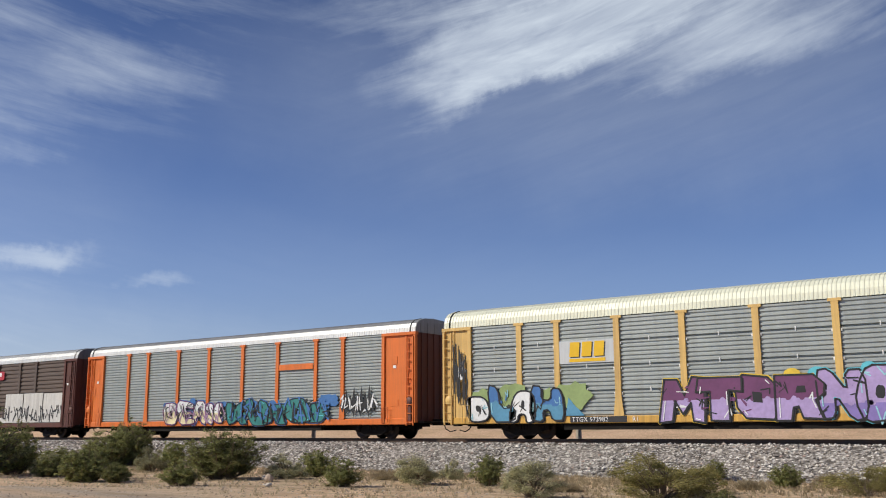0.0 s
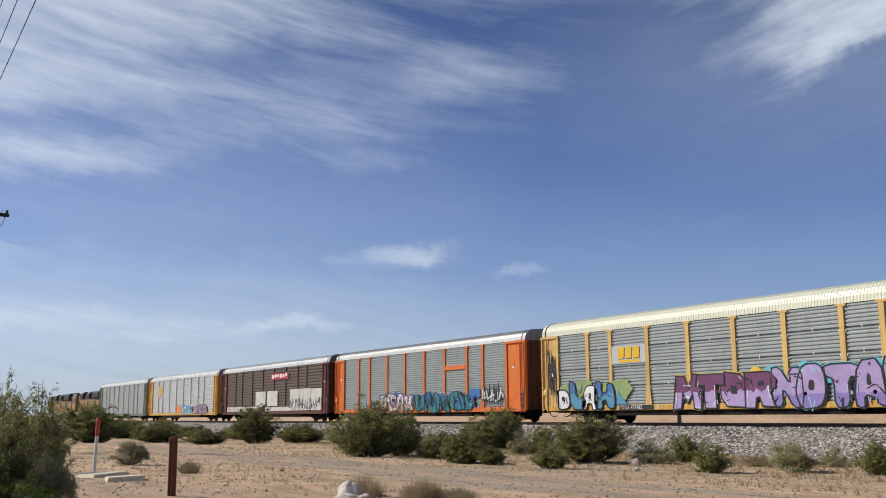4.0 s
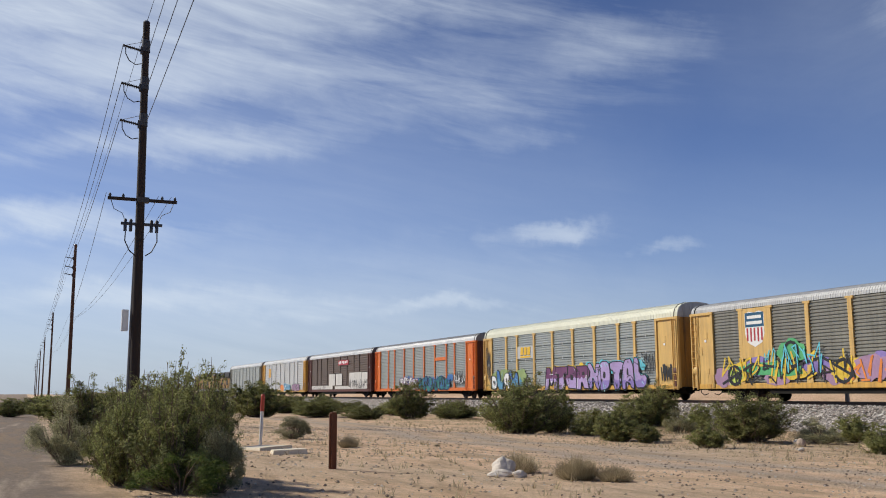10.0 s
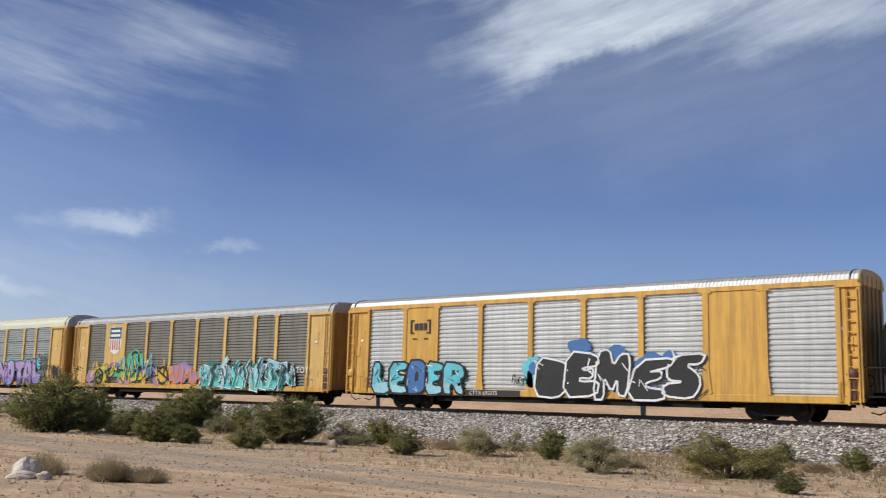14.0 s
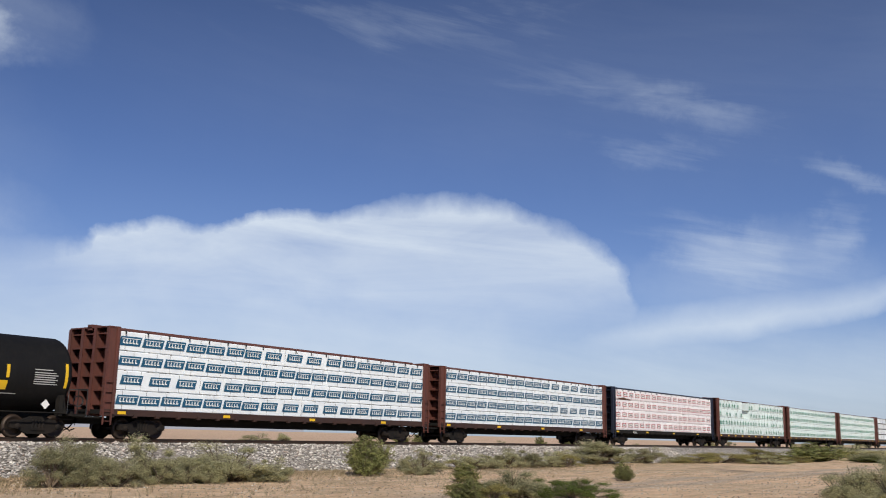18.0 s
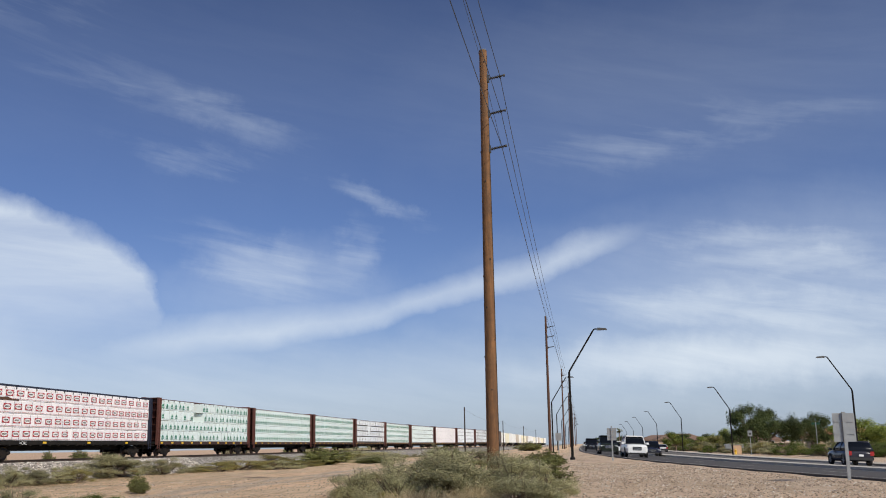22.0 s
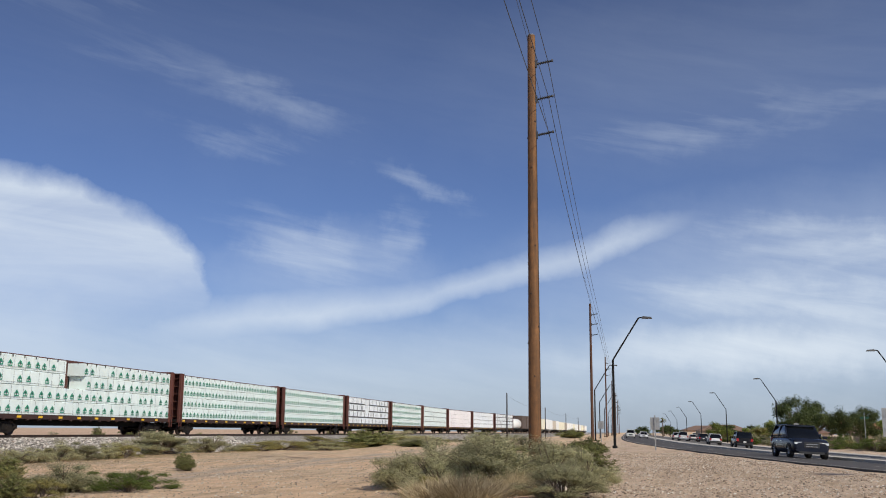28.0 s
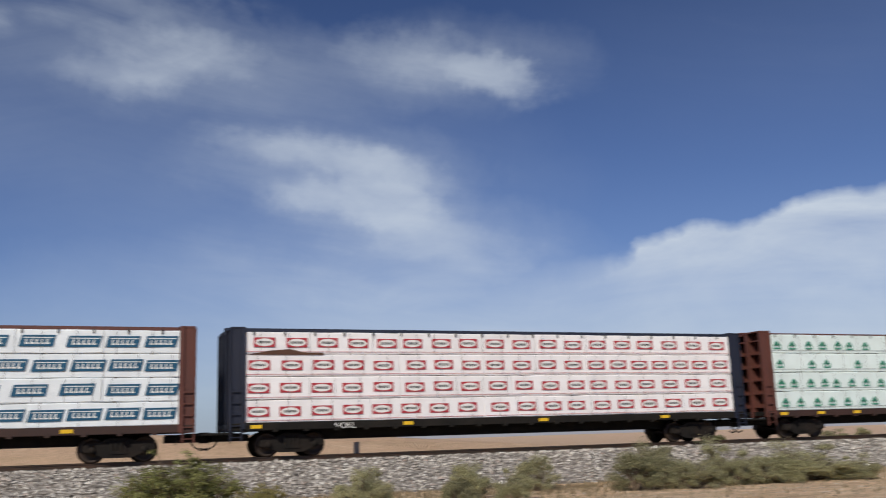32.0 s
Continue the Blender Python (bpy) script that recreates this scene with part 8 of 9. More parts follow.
# ---- signs and small things by the road ----
def road_sign(x, y, w, h, zc, label, tall):
    z0 = land_z(x, y)
    p = thing("road_sign", label, "sign", m=pose(x, y, z0))
    s = Shape().box(-0.03, 0.03, -0.045, 0.045, -0.1, tall)
    part("post", s, M["galv"], p, "galvanised steel channel post")
    part("sign_panel", Shape().box(0.04, 0.05, -w / 2, w / 2, zc - h / 2, zc + h / 2), M["galv"], p, "bare grey metal back of the sign")
    part("bracket", Shape().box(0.02, 0.045, -w / 2.3, w / 2.3, zc - 0.2, zc - 0.16).box(0.02, 0.045, -w / 2.3, w / 2.3, zc + 0.16, zc + 0.2), M["galv"], p)


road_sign(29.8, -7.55, 0.62, 0.82, 1.5, "grey back of a road sign on a steel post", 1.95)
road_sign(67.3, -1.9, 0.62, 0.82, 1.75, "grey back of a road sign beside the road", 2.3)
road_sign(118, 3.0, 0.7, 0.9, 2.0, "grey back of a road sign under the lamps", 2.4)
p = thing("warning_sign", "white speed sign on a post across the road", "sign", m=pose(150, -24.5, road_z(150, -24) - 0.05))
part("post", Shape().box(-0.03, 0.03, -0.04, 0.04, 0, 3.6), M["galv"], p)
part("sign_panel", Shape().box(-0.05, -0.03, -0.32, 0.32, 2.75, 3.55), M["galv"], p)
part("sign_print", Shape().box(-0.056, -0.051, -0.18, 0.18, 2.95, 3.2).box(-0.056, -0.051, -0.2, 0.2, 3.3, 3.38), M["ink_black"], p)
p = thing("street_name_sign", "green street name board on a post", "sign", m=pose(150, -34.0, -0.4))
part("post", Shape().tube([(0, 0, 0), (0, 0, 4.6)], 0.05, 8), M["galv"], p)
part("sign_panel", Shape().box(-0.02, 0.02, -0.6, 0.6, 4.28, 4.55), mat("sign_green", (0.012, 0.07, 0.045), 0.5), p)
for k, (yy, w, h) in enumerate(((-26.0, 1.6, 1.3), (-27.9, 1.0, 1.2))):
    p = thing("utility_cabinet", "pale metal utility cabinet beside the pavement", "cabinet", "utility cabinets", m=pose(182, yy, -0.4))
    part("body", Shape().chamfer(-0.5, 0.5, -w / 2, w / 2, 0.1, h + 0.3, 0.04), M["galv"], p)
    part("door", Shape().box(-0.53, -0.50, -w / 2 + 0.06, -0.02, 0.25, h + 0.2).box(-0.53, -0.50, 0.02, w / 2 - 0.06, 0.25, h + 0.2), M["galv"], p)
    part("plinth", Shape().box(-0.6, 0.6, -w / 2 - 0.1, w / 2 + 0.1, -0.1, 0.12), M["concrete"], p)
p = thing("electrical_box", "tan painted electrical box beside the pavement", "cabinet", m=pose(160, -24.0, -0.4))
part("body", Shape().chamfer(-0.4, 0.4, -0.6, 0.6, 0.0, 1.4, 0.04), mat("tan_paint", (0.55, 0.36, 0.22), 0.6), p)
part("lid", Shape().chamfer(-0.45, 0.45, -0.65, 0.65, 1.4, 1.48, 0.02), M["galv"], p)
p = thing("hydrant", "yellow fire hydrant beside the pavement", "hydrant", m=pose(155, -23.0, -0.35))
part("body", Shape().lathe([(0, 0.2), (0.08, 0.2), (0.08, 0.13), (0.6, 0.13), (0.62, 0.17), (0.75, 0.12), (0.85, 0.0)], 12, "z"), M["reflector"], p)
part("outlet", Shape().lathe([(-0.22, 0.07), (0.22, 0.07)], 8, "y", 0, (0, 0, 0.5)), M["reflector"], p)

# ---- things on the dirt ----
p = thing("marker_post", "white pipeline marker post with a red top", "marker post", m=pose(-26.5, 5.96, land_z(-26.5, 5.96)))
part("post", Shape().tube([(0, 0, -0.05), (0.03, 0.02, 0.92)], 0.045, 10), M["white"], p)
part("top", Shape().tube([(0.03, 0.02, 0.92), (0.045, 0.03, 1.34)], 0.055, 10), M["marker_red"], p)
part("cap", Shape().lathe([(1.34, 0.055), (1.38, 0.04), (1.39, 0)], 10, "z", 0, (0.045, 0.03, 0)), M["marker_red"], p)
for x, y, w, l, a, label in ((-24.7, 5.6, 1.0, 1.3, 20, "broken pale concrete slab lying on the dirt"), (-22.0, 5.6, 0.8, 1.1, -10, "thin pale concrete slab lying on the dirt")):
    z = land_z(x, y)
    s = Shape().prism([(-w / 2, -0.05), (w / 2, -0.05), (w / 2 - 0.03, 0.09), (-w / 2 + 0.04, 0.10)], -l / 2, l / 2)
    single("concrete_slab", s, M["slab"], label, "slab", "slabs", m=pose(x, y, z, 3, -2, a))
p = thing("steel_post", "rusted steel post in the dirt", "post", m=pose(-16.92, 5.12, land_z(-16.92, 5.12)))
part("post", Shape().box(-0.05, 0.05, -0.035, 0.035, -0.1, 0.98).box(-0.015, 0.015, -0.07, 0.07, -0.1, 0.98), M["rust_steel"], p)
part("cap", Shape().box(-0.055, 0.055, -0.04, 0.04, 0.98, 1.0), M["rust_steel"], p)


def rock(x, y, w, h, material, label, seed):
    bm = bmesh.new()
    bmesh.ops.create_icosphere(bm, subdivisions=3, radius=0.5)
    for v in bm.verts:
        d = 1 + 0.35 * noise.noise(v.co * 2.2 + Vector((seed, 0, 0))) + 0.12 * noise.noise(v.co * 6 + Vector((0, seed, 0)))
        v.co = Vector((v.co.x * w * d, v.co.y * w * 0.8 * d, v.co.z * h * d))
    me = bpy.data.meshes.new("rock")
    bm.to_mesh(me)
    bm.free()
    me.materials.append(material)
    ob = new("rock", me)
    ob.matrix_basis = pose(x, y, land_z(x, y) + h * 0.35, 0, 0, seed * 40)
    return tagged(ob, label, "rock", "loose rocks")


rock(-15.75, 7.95, 0.44, 0.40, M["rock_white"], "pale rounded boulder on the dirt", 1)
rock(-15.4, 7.72, 0.46, 0.17, M["rock_white"], "flat white broken rock on dirt", 2)
rock(-15.1, 7.95, 0.26, 0.16, M["rock_white"], "small white broken rock on dirt", 3)
rock(-24.8, 23.5, 0.34, 0.32, M["rock_tan"], "small tan stone beside the bushes", 4)
rock(-25.6, 24.1, 0.25, 0.2, M["rock_white"], "small pale stone beside the bushes", 5)
rock(-22.6, 21.4, 0.2, 0.12, M["rock_white"], "small white stone on the dirt", 6)
rock(19.3, 1.3, 0.42, 0.30, M["rock_white"], "pale broken rock under the sage", 7)
rock(18.9, 1.5, 0.5, 0.34, M["rock_tan"], "tan lump of dry earth under the sage", 8)
for x in (-41.6, -23.4, -6.4, 12.7):
    p = thing("track_marker", "short white post behind the track", "marker post", "track markers", m=pose(x, 43.0, -0.25))
    part("post", Shape().box(-0.13, 0.13, -0.04, 0.04, 0, 1.85), M["concrete"], p)


# ---- trees and houses across the road ----
def tree_mesh(seed, kind):
    key = ("tree", seed, kind)
    if key in _plant:
        return _plant[key]
    rng = random.Random(seed)
    wood, leaves = Shape(), Shape()
    wood.tube([(0, 0, 0), (0.02, 0.01, 0.2), (-0.01, 0.02, 0.4)], 0.035, 8, 0, 0.02)
    blobs = []
    for i in range(22):
        a, r = rng.uniform(0, 6.28), 0.42 * math.sqrt(rng.random())
        z = rng.uniform(0.25, 0.92) if r < 0.25 else rng.uniform(0.22, 0.72)
        blobs.append((r * math.cos(a), r * math.sin(a), z, rng.uniform(0.11, 0.19)))
        wood.tube([(0, 0, 0.3), (r * math.cos(a) * 0.5, r * math.sin(a) * 0.5, 0.3 + (z - 0.3) * 0.5), (r * math.cos(a), r * math.sin(a), z)], 0.014, 5, 0, 0.004)
    v, f = [], []
    for bx_, by_, bz_, br in blobs:
        for i in range(520):
            d = Vector((rng.gauss(0, 1), rng.gauss(0, 1), rng.gauss(0, 0.8))).normalized()
            p = Vector((bx_, by_, bz_)) + d * br * rng.uniform(0.3, 1.1)
            n_ = (d + Vector((rng.uniform(-1, 1), rng.uniform(-1, 1), rng.uniform(0, 1)))).normalized()
            t1 = n_.orthogonal().normalized()
            t2 = n_.cross(t1)
            lw = 0.0092 * rng.uniform(0.6, 1.4)
            n0 = len(v)
            v += [tuple(p - t1 * lw * 1.5), tuple(p + t2 * lw), tuple(p + t1 * lw * 1.5), tuple(p - t2 * lw)]
            f.append((n0, n0 + 1, n0 + 2, n0 + 3))
    leaves.v, leaves.f = v, f
    leaves.m, leaves.s = [0] * len(f), [False] * len(f)
    _plant[key] = (wood.mesh("trunk", [M["twig"]]), leaves.mesh("crown", [LEAF[kind]]))
    return _plant[key]


def tree(x, y, w, h, kind, seed, label, z=None):
    trunk, crown = tree_mesh(seed % 4, kind)
    p = thing("tree", label, "tree", "trees across the road", m=pose(x, y, -0.5 if z is None else z, 0, 0, seed * 50))
    sc = Matrix.Diagonal((w, w, h, 1))
    part("trunk", trunk, None, p, m=sc)
    part("crown", crown, None, p, m=sc)


for x, y, w, h, k, sd in ((200, -33.5, 10.5, 10.2, "k", 1), (205, -37.5, 8, 9.0, "k", 2), (196, -30, 6, 5.2, "k", 3), (205, -43.5, 7, 8.0, "k", 4), (210, -46.5, 8.5, 8.4, "k", 5), (208, -50, 5, 5.2, "k", 6),
                           (150, -39.5, 8.5, 5.6, "v", 7), (146, -43, 8, 5.2, "v", 8), (155, -46, 7, 4.6, "v", 9)):
    tree(x, y, w, h, k, sd, "round dark leafy tree across the road" if k == "k" else "bright green spreading tree across the road")
rng = random.Random(31)
for i in range(34):
    x = rng.uniform(230, 520)
    tree(x, -x * rng.uniform(0.045, 0.15) - 8, rng.uniform(5, 9), rng.uniform(3.0, 5.5), rng.choice("kvyv"), 10 + i, "small distant tree along the road", -0.6)
for i in range(26):
    x = rng.uniform(560, 900)
    tree(x, -rng.uniform(2, 130), rng.uniform(8, 14), rng.uniform(5, 8), "k", 50 + i, "dark distant tree on the horizon", -0.8)
for x, y in ((420, -11.0), (405, -14.5)):
    p = thing("palm_tree", "tall distant palm tree beside the road", "tree", "palms", m=pose(x, y, -0.6))
    part("trunk", Shape().tube([(0, 0, 0), (0.1, 0, 4), (0, 0, 7.5)], 0.25, 8, 0, 0.18), M["twig"], p)
    s = Shape()
    for k in range(26):
        a = k * 2.4
        e = 0.9 - 1.6 * ((k * 0.37) % 1.0)
        d = Vector((math.cos(a) * math.cos(e), math.sin(a) * math.cos(e), math.sin(e)))
        q = Vector((-d.y, d.x, 0)) * 0.25
        t0, t1, t2 = Vector((0, 0, 7.4)), Vector((0, 0, 7.4)) + d * 1.1, Vector((0, 0, 6.8)) + d * 2.0
        s.add([tuple(t0), tuple(t1 + q), tuple(t2), tuple(t1 - q)], [(0, 1, 2, 3)])
    part("crown", s, LEAF["d"], p)
GROWTH = (1.15, 1.12)
for i in range(46):
    x = 120 + 3.4 * i
    y = road_edge(x) - 24 - rng.uniform(0, 7) - max(0, (190 - x) * 0.10)
    bush(x, y, rng.uniform(3.5, 6), rng.uniform(1.3, 2.2), rng.choice("gygs"))
for i in range(24):
    x = 62 + 3.0 * i
    bush(x, road_edge(x) - 32 - rng.uniform(0, 9), rng.uniform(2.5, 5), rng.uniform(1.0, 2.2), rng.choice("dsgd"))


def house(x, y, w, d, h, roof, label):
    p = thing("house", label, "house", "houses across the road", m=pose(x, y, -0.6, 0, 0, 4))
    part("wall", Shape().box(-d / 2, d / 2, -w / 2, w / 2, 0, h), mat("stucco", (0.55, 0.42, 0.30), 0.9, 0, 0.1, 0.5, 15, 0.2), p, "tan stucco wall")
    part("roof", Shape().add([(-d / 2 - 0.6, -w / 2 - 0.6, h), (d / 2 + 0.6, -w / 2 - 0.6, h), (d / 2 + 0.6, w / 2 + 0.6, h), (-d / 2 - 0.6, w / 2 + 0.6, h), (0, -w / 4, h + 1.8), (0, w / 4, h + 1.8)], [(0, 1, 4), (1, 2, 5, 4), (2, 3, 5), (3, 0, 4, 5), (0, 3, 2, 1)]), mat("roof_tile", roof, 0.85, 0, 0.2, 1, 15, 0.3), p, "tiled hip roof")
    for k in (-0.28, 0.05, 0.3):
        wn = part("window", Shape().box(-d / 2 - 0.05, -d / 2 + 0.02, k * w - 0.9, k * w + 0.9, 1.0, 2.3), M["white"], p)
        part("pane", Shape().box(-d / 2 - 0.07, -d / 2 - 0.055, k * w - 0.78, k * w + 0.78, 1.1, 2.2), M["glass"], wn)


house(265, -44, 12, 9, 2.5, (0.20, 0.12, 0.09), "low tan house with a brown tiled roof")
house(300, -28, 14, 10, 2.9, (0.22, 0.14, 0.10), "low tan house behind shrubs")
house(245, -62, 16, 10, 3.2, (0.38, 0.17, 0.09), "low house with an orange tiled roof")
house(380, -30, 18, 10, 3.2, (0.20, 0.13, 0.10), "distant low tan stucco house")
# block wall behind the shrubs
single("garden_wall", Shape().box(185, 260, -38.2, -38.0, -0.7, 1.2), mat("block_wall", (0.50, 0.38, 0.28), 0.9, 0, 0.15, 0.6, 12, 0.3), "tan block wall behind the shrubs", "wall", kind="structure")
# far ridge, the haze of distance put into its blue-grey colour
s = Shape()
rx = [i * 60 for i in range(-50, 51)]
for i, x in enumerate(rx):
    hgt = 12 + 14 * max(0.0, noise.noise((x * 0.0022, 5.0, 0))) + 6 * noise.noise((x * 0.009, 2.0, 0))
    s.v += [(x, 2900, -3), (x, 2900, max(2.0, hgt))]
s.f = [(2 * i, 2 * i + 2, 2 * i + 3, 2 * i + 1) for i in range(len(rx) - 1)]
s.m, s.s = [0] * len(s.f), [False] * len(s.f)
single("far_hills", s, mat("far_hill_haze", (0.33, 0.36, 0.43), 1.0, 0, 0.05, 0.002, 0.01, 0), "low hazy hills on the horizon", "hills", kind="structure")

# ---- road traffic ----
road_rows = []


def car_body(name, label, paint, kind, length, width, height):
    """A road vehicle; +x is its front, wheels on z = 0."""
    v = thing(name, label, {"suv": "suv", "sedan": "car", "pickup": "pickup truck"}[kind], "road traffic")
    L, W, H = length / 2, width / 2, height
    body = mat("car_paint", paint, 0.22, 0.0, 0.04, 1.0, 10, 0, DUST, 0.02, spec=0.18, coat=0.16)
    belt = H * (0.62 if kind != "sedan" else 0.64)
    hood = belt * (0.96 if kind != "sedan" else 0.86)
    r = 0.37 if kind != "sedan" else 0.33
    # stations from tail to nose: x, half width, lowest, highest
    tail = {"suv": belt * 0.98, "sedan": belt * 0.97, "pickup": belt}[kind]
    hull = [(-L, 0.76 * W, 0.52, tail * 0.80), (-L + 0.05, 0.90 * W, 0.42, tail * 0.94), (-L + 0.28, 0.98 * W, 0.32, tail), (-L * 0.55, W, 0.27, tail + 0.01), (0.0, W, 0.25, belt), (L * 0.34, W, 0.25, belt * 0.99),
            (L * 0.46, 0.99 * W, 0.26, hood + 0.04), (L * 0.72, 0.98 * W, 0.27, hood), (L * 0.90, 0.95 * W, 0.28, hood * 0.96), (L - 0.06, 0.89 * W, 0.32, hood * 0.88), (L, 0.78 * W, 0.42, hood * 0.76)]
    if kind == "suv":
        cabin = [(-L + 0.10, belt), (-L + 0.34, H - 0.10), (-L + 0.62, H - 0.02), (-L * 0.2, H), (L * 0.06, H - 0.02), (L * 0.15, H - 0.08), (L * 0.39, belt)]
    elif kind == "sedan":
        cabin = [(-L * 0.76, belt), (-L * 0.52, H - 0.16), (-L * 0.30, H - 0.03), (-L * 0.06, H), (L * 0.08, H - 0.04), (L * 0.20, H - 0.12), (L * 0.50, belt * 0.98)]
    else:
        cabin = [(-L * 0.26, belt), (-L * 0.22, H - 0.12), (-L * 0.12, H - 0.02), (0.0, H), (L * 0.12, H - 0.03), (L * 0.20, H - 0.12), (L * 0.42, belt)]

    def loft(rings, smooth=True):
        s = Shape()
        n = len(rings[0])
        s.v = [q for ring in rings for q in ring]
        for i in range(len(rings) - 1):
            for k in range(n):
                s.f.append((i * n + k, i * n + (k + 1) % n, (i + 1) * n + (k + 1) % n, (i + 1) * n + k))
        s.f.append(tuple(range(n))[::-1])
        s.f.append(tuple(range(n * (len(rings) - 1), n * len(rings))))
        s.m, s.s = [0] * len(s.f), [smooth] * (len(s.f) - 2) + [False, False]
        return s

    def hull_ring(x, w, zb, zt_):
        half = [(0.0, zb), (0.82 * w, zb), (0.97 * w, zb + 0.10), (w, zb + 0.35 * (zt_ - zb)), (0.985 * w, zb + 0.70 * (zt_ - zb)), (0.95 * w, zt_ - 0.07), (0.86 * w, zt_ - 0.01), (0.4 * w, zt_ + 0.02)]
        return [(x, y, z) for y, z in half] + [(x, 0.0, zt_ + 0.025)] + [(x, -y, z) for y, z in half[:0:-1]]

    def cab_ring(x, zt_):
        f = (zt_ - belt) / (H - belt)
        w0, w1 = 0.93 * W, (0.93 - 0.17 * max(0.0, f)) * W
        half = [(w0, belt - 0.06), (w0 - 0.3 * (w0 - w1), belt + 0.4 * (zt_ - belt)), (w1, zt_ - 0.06 * f), (w1 * 0.88, zt_), (w1 * 0.4, zt_ + 0.02 * f)]
        return [(x, y, z) for y, z in half] + [(x, -y, z) for y, z in half[::-1]]

    part("body", loft([hull_ring(*q) for q in hull]), body, v)
    part("cabin", loft([cab_ring(*q) for q in cabin]), M["glass"], v, "dark tinted windows")
    zt = max(z for x, z in cabin)
    ci = [(x, z) for x, z in cabin if z > zt - 0.09]
    xa, xb = min(x for x, z in ci), max(x for x, z in ci)
    part("roof_panel", Shape().chamfer(xa - 0.05, xb + 0.05, -W * 0.78, W * 0.78, zt - 0.055, zt + 0.035, 0.04), body, v)
    for k in (-1, 1):
        for (x0, z0), (x1, z1) in ((cabin[0], cabin[2]), (cabin[-1], cabin[-3])):
            part("pillar", Shape().tube([(x0, k * (W * 0.92), z0), (x1, k * (W * 0.77), z1)], 0.05, 6), body, v)
        xm = (xa + xb) / 2
        part("pillar", Shape().tube([(xm, k * (W * 0.93), belt), (xm, k * (W * 0.775), zt - 0.03)], 0.04, 6), body, v)
    for k in (-1, 1):
        part("headlamp", Shape().chamfer(L - 0.34, L - 0.015, k * (W - 0.29) - 0.19, k * (W - 0.29) + 0.19, hood * 0.70, hood * 0.81, 0.03), M["lampglass"], v)
        part("tail_lamp", Shape().chamfer(-L - 0.01, -L + 0.2, k * (W - 0.18) - 0.14, k * (W - 0.18) + 0.14, belt * 0.66, belt * 0.95, 0.03), M["taillight"], v)
        part("mirror", Shape().chamfer(L * 0.40, L * 0.47, k * (W + 0.10) - 0.11, k * (W + 0.10) + 0.11, belt - 0.02, belt + 0.15, 0.03), body, v)
    part("grille", Shape().chamfer(L - 0.12, L + 0.012, -W * 0.40, W * 0.40, hood * 0.54, hood * 0.82, 0.03), M["chrome"] if "chrome" in label else M["trim_black"], v)
    part("grille_slat", Shape().box(L, L + 0.02, -W * 0.32, W * 0.32, hood * 0.58, hood * 0.62), M["chrome"], v)
    part("grille_slat", Shape().box(L, L + 0.02, -W * 0.32, W * 0.32, hood * 0.70, hood * 0.74), M["chrome"], v)
    part("front_bumper", Shape().chamfer(L - 0.26, L + 0.005, -W * 0.84, W * 0.84, 0.36, 0.50, 0.06), body, v)
    part("air_intake", Shape().chamfer(L - 0.2, L + 0.012, -W * 0.66, W * 0.66, 0.24, 0.37, 0.02), M["trim_black"], v)
    part("rear_bumper", Shape().chamfer(-L - 0.04, -L + 0.2, -W + 0.08, W - 0.08, 0.36, 0.56, 0.05), M["chrome"] if kind == "pickup" else M["trim_black"], v)
    part("rear_plate", Shape().box(-L - 0.055, -L - 0.035, -0.16, 0.16, 0.62, 0.76), M["white"], v)
    if kind == "pickup":
        part("cargo_bed", Shape().box(-L + 0.12, -L * 0.28, -W + 0.14, W - 0.14, belt - 0.02, belt + 0.012), M["trim_black"], v)
    for x, z in ((L * 0.05, belt * 0.8), (-L * 0.35, belt * 0.8)):
        for k in (-1, 1):
            part("door_handle", Shape().box(x - 0.1, x + 0.1, k * W - 0.02, k * W + 0.02, z, z + 0.04), M["chrome"], v)
    for x in (-L * 0.60, L * 0.62):
        for k in (-1, 1):
            w = part("wheel", Shape().lathe([(-0.11, r * 0.62), (-0.12, r * 0.9), (-0.08, r), (0.08, r), (0.12, r * 0.9), (0.11, r * 0.62)], 22, "y"), M["rubber"], v, m=pose(x, k * (W - 0.12), r))
            s = Shape().lathe([(0.09 * k, r * 0.63), (0.10 * k, r * 0.55), (0.06 * k, r * 0.50), (0.05 * k, 0.0)], 18, "y")
            for q in range(5):
                a = q * 1.2566
                s.tube([(0.05 * math.cos(a), 0.09 * k, 0.05 * math.sin(a)), (r * 0.58 * math.cos(a), 0.10 * k, r * 0.58 * math.sin(a))], 0.035, 4)
            part("rim", s, M["alloy"], w)
            part("wheel_arch", Shape().lathe([(k * 0.02 - 0.09, r + 0.05), (k * 0.02 + 0.10, r + 0.05)], 18, "y", 0, (x, k * (W - 0.10), r + 0.01)), M["trim_black"], v)
    return v


def drive(v, x_at, t_at, speed, offset):
    """Keys a vehicle along its lane: x_at metres at t_at seconds, speed along x."""
    rows = []
    for i in range(33):
        x = x_at + speed * (i - t_at)
        y = road_edge(x) - offset
        s = 1 if speed > 0 else -1
        q = x + s * 2
        yaw = math.degrees(math.atan2(road_edge(q) - road_edge(x), q - x))
        rows.append((float(i), pose(x, y, road_z(x, y) + 0.01, 2.57 * s, 0, yaw)))
    road_rows.append((v, rows))


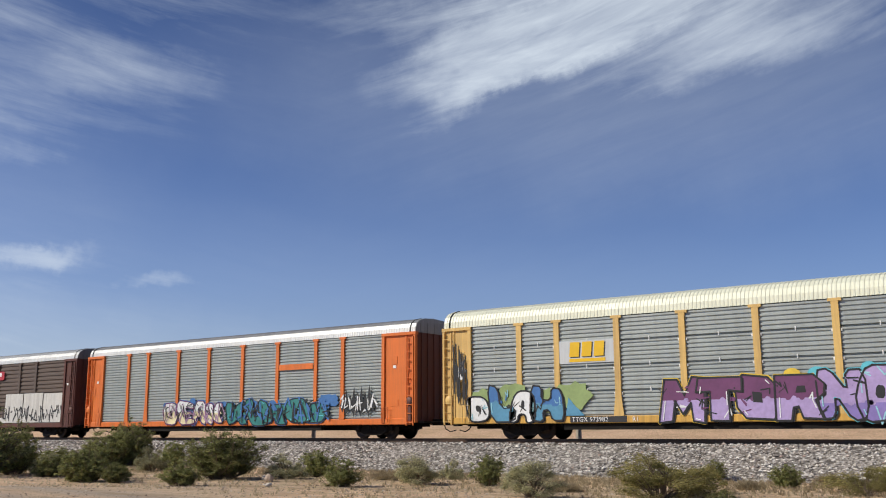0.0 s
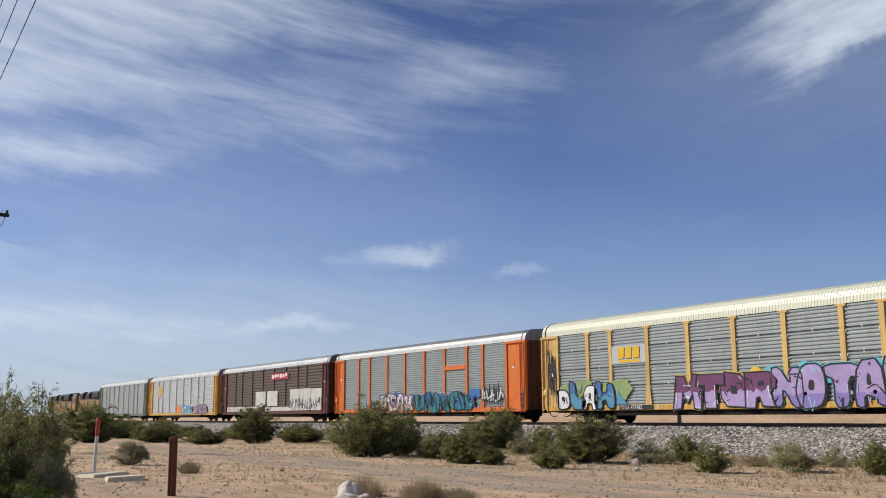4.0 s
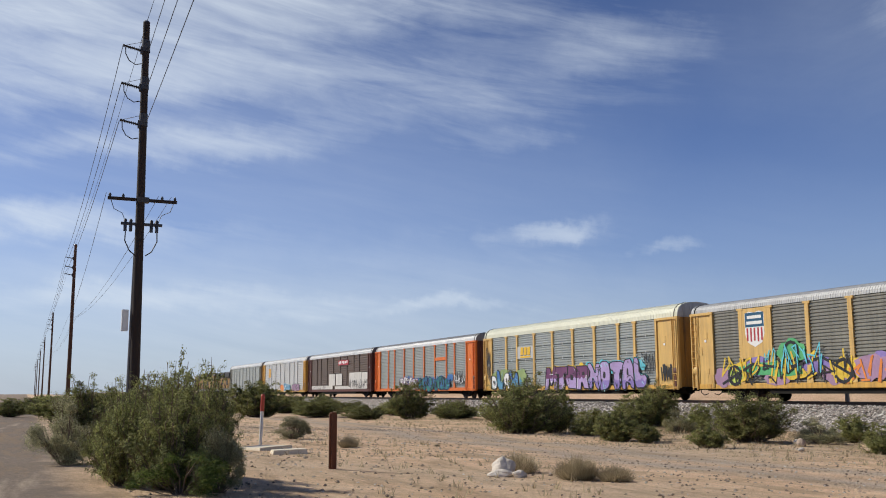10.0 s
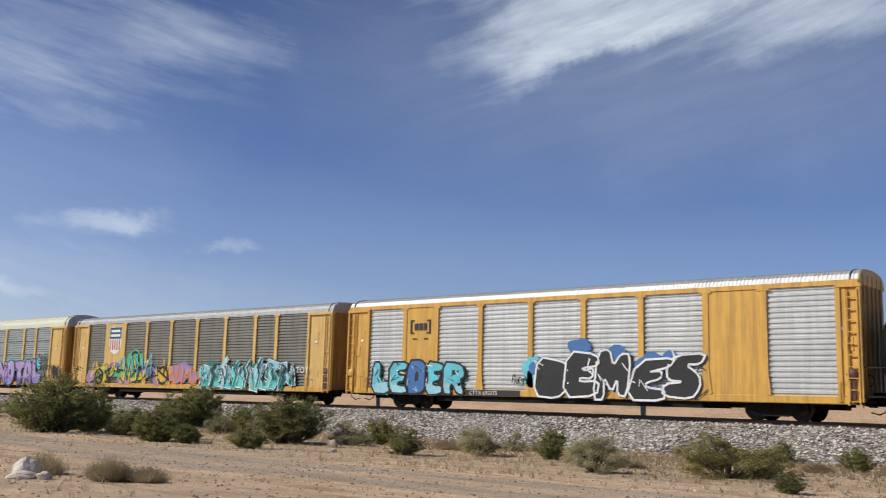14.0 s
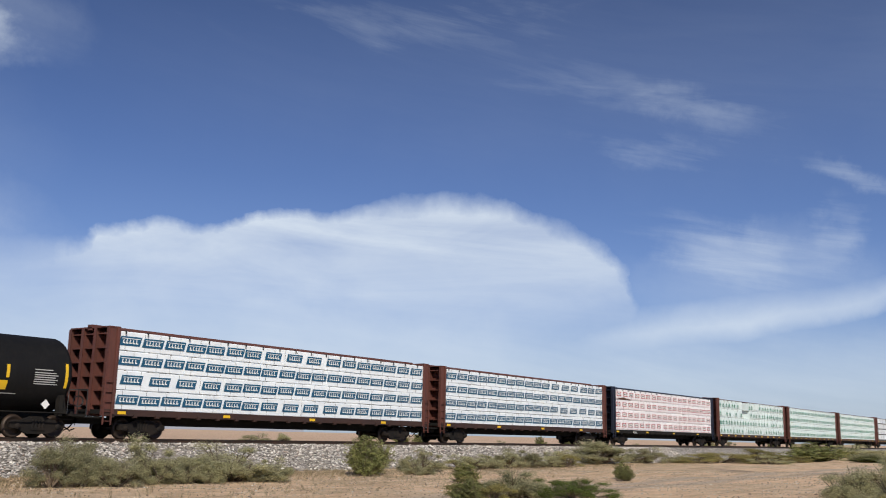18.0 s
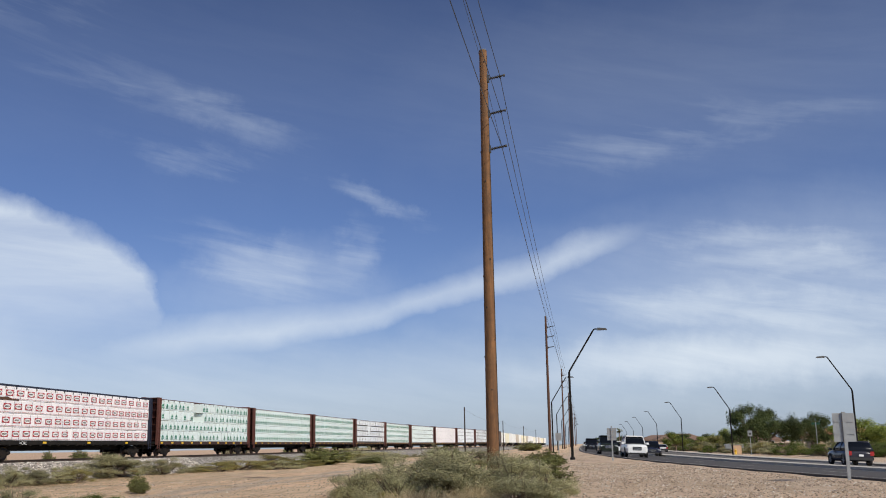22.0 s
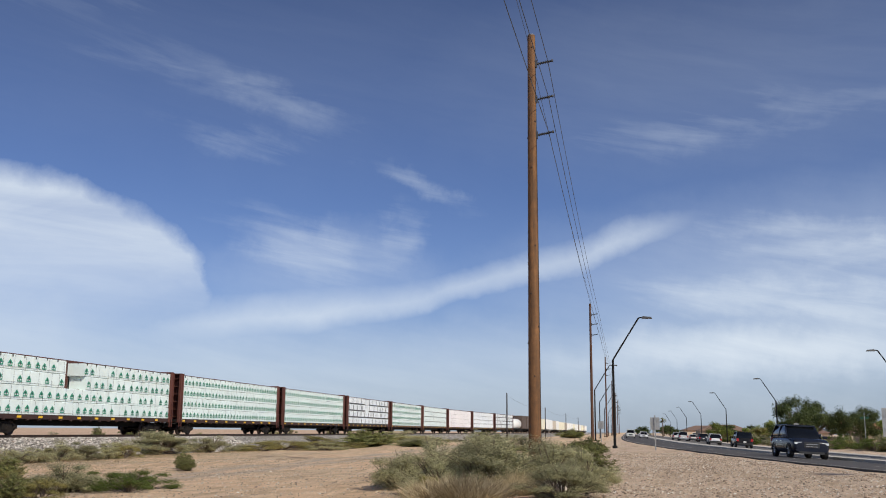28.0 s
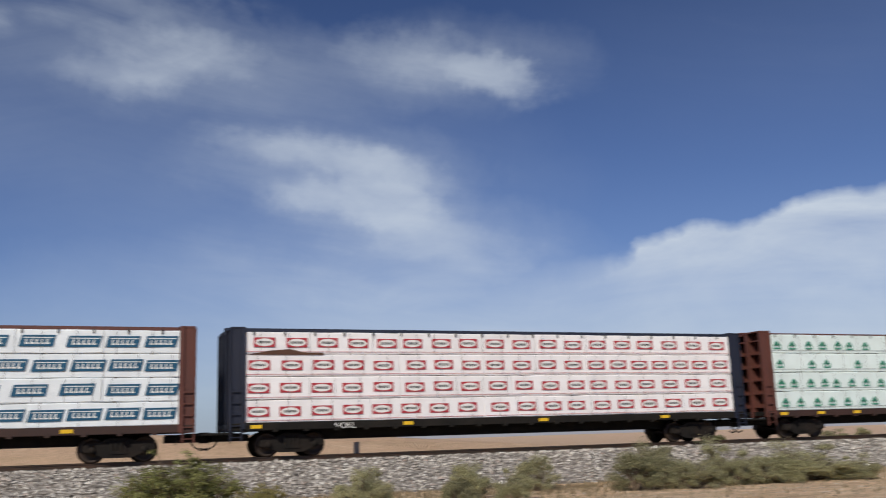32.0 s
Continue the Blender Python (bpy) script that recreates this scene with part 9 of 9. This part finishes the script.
drive(car_body("white_suv", "white compact suv driving toward the camera", (0.74, 0.75, 0.75), "suv", 4.65, 1.84, 1.72), 62.5, 23, -21.5, 1.8)
drive(car_body("green_suv", "large dark green and tan suv with chrome grille", (0.018, 0.024, 0.02), "suv", 5.25, 2.0, 1.95), 87.0, 23, -20.0, 1.6)
drive(car_body("black_suv", "large black suv with a chrome grille", (0.012, 0.013, 0.018), "suv", 5.15, 2.0, 1.90), 37.5, 27, -23.0, 1.7)
drive(car_body("navy_suv", "dark navy suv with bright headlamps", (0.014, 0.018, 0.03), "suv", 5.0, 1.99, 1.76), 57.5, 28, -19.5, 4.9)
drive(car_body("blue_sedan", "dark blue saloon car in the inner lane", (0.018, 0.022, 0.042), "sedan", 4.8, 1.86, 1.48), 63.5, 24, -20.0, 5.7)
drive(car_body("white_sedan", "white saloon car in the inner lane", (0.74, 0.75, 0.76), "sedan", 4.7, 1.8, 1.48), 40.5, 26.5, -18.0, 4.4)
drive(car_body("grey_suv", "dark blue-grey suv driving away", (0.03, 0.032, 0.045), "suv", 4.7, 1.9, 1.66), 96.5, 23, 21.5, 16.2)
drive(car_body("white_hatchback", "white hatchback driving away along the road", (0.72, 0.73, 0.73), "suv", 4.4, 1.8, 1.55), 59.5, 23, 18.0, 13.2)
drive(car_body("black_wagon", "black suv driving away down the road", (0.012, 0.012, 0.014), "suv", 4.8, 1.95, 1.80), 100.0, 27, 20.0, 13.0)
drive(car_body("charcoal_suv", "charcoal suv driving away down the road", (0.016, 0.017, 0.02), "suv", 4.8, 1.95, 1.78), 88.0, 29, 15.0, 16.4)
drive(car_body("blue_pickup", "bright blue pickup truck driving away", (0.02, 0.05, 0.30), "pickup", 5.5, 1.95, 1.85), 80.0, 29, 20.0, 12.8)
drive(car_body("white_pickup", "white pickup truck driving away", (0.70, 0.71, 0.71), "pickup", 5.8, 2.0, 1.92), 75.0, 30, 18.0, 11.5)
drive(car_body("silver_pickup", "silver pickup truck far down the road", (0.55, 0.56, 0.57), "pickup", 5.6, 1.95, 1.85), 170, 21, 6.0, 12.8)
drive(car_body("white_coupe", "distant white car coming nearer on the road", (0.7, 0.7, 0.7), "sedan", 4.6, 1.8, 1.45), 200, 30, -14.0, 5.0)
drive(car_body("pale_suv", "distant pale suv coming nearer on the road", (0.55, 0.55, 0.53), "suv", 4.6, 1.85, 1.7), 175, 30, -16.0, 1.9)
drive(car_body("silver_sedan", "distant silver saloon driving away", (0.5, 0.5, 0.5), "sedan", 4.6, 1.8, 1.45), 190, 21, 6.0, 16.2)
drive(car_body("white_van", "distant white suv driving away", (0.7, 0.7, 0.7), "suv", 4.6, 1.85, 1.75), 235, 27, 3.0, 12.8)


def motions():
    ticks = list(range(0, 33, 2))
    for car, x in gap_cars:
        rows = []
        for t in ticks:
            q = x + train_shift(t)
            rows.append((t, pose(q, track_y(q), RAIL_Z, 0, 0, math.degrees(math.atan2(track_y(q + 8) - track_y(q - 8), 16)))))
        walk(car, rows)
    steps = [i * 4 / 30 for i in range(241)]
    for w, dx in WHEELSETS:
        walk(w, [(t, pose(dx, 0, 0.45, 0, math.degrees(train_shift(t) / 0.45) % 360, 0)) for t in steps])
    for car, rows in road_rows:
        walk(car, rows)


motions()
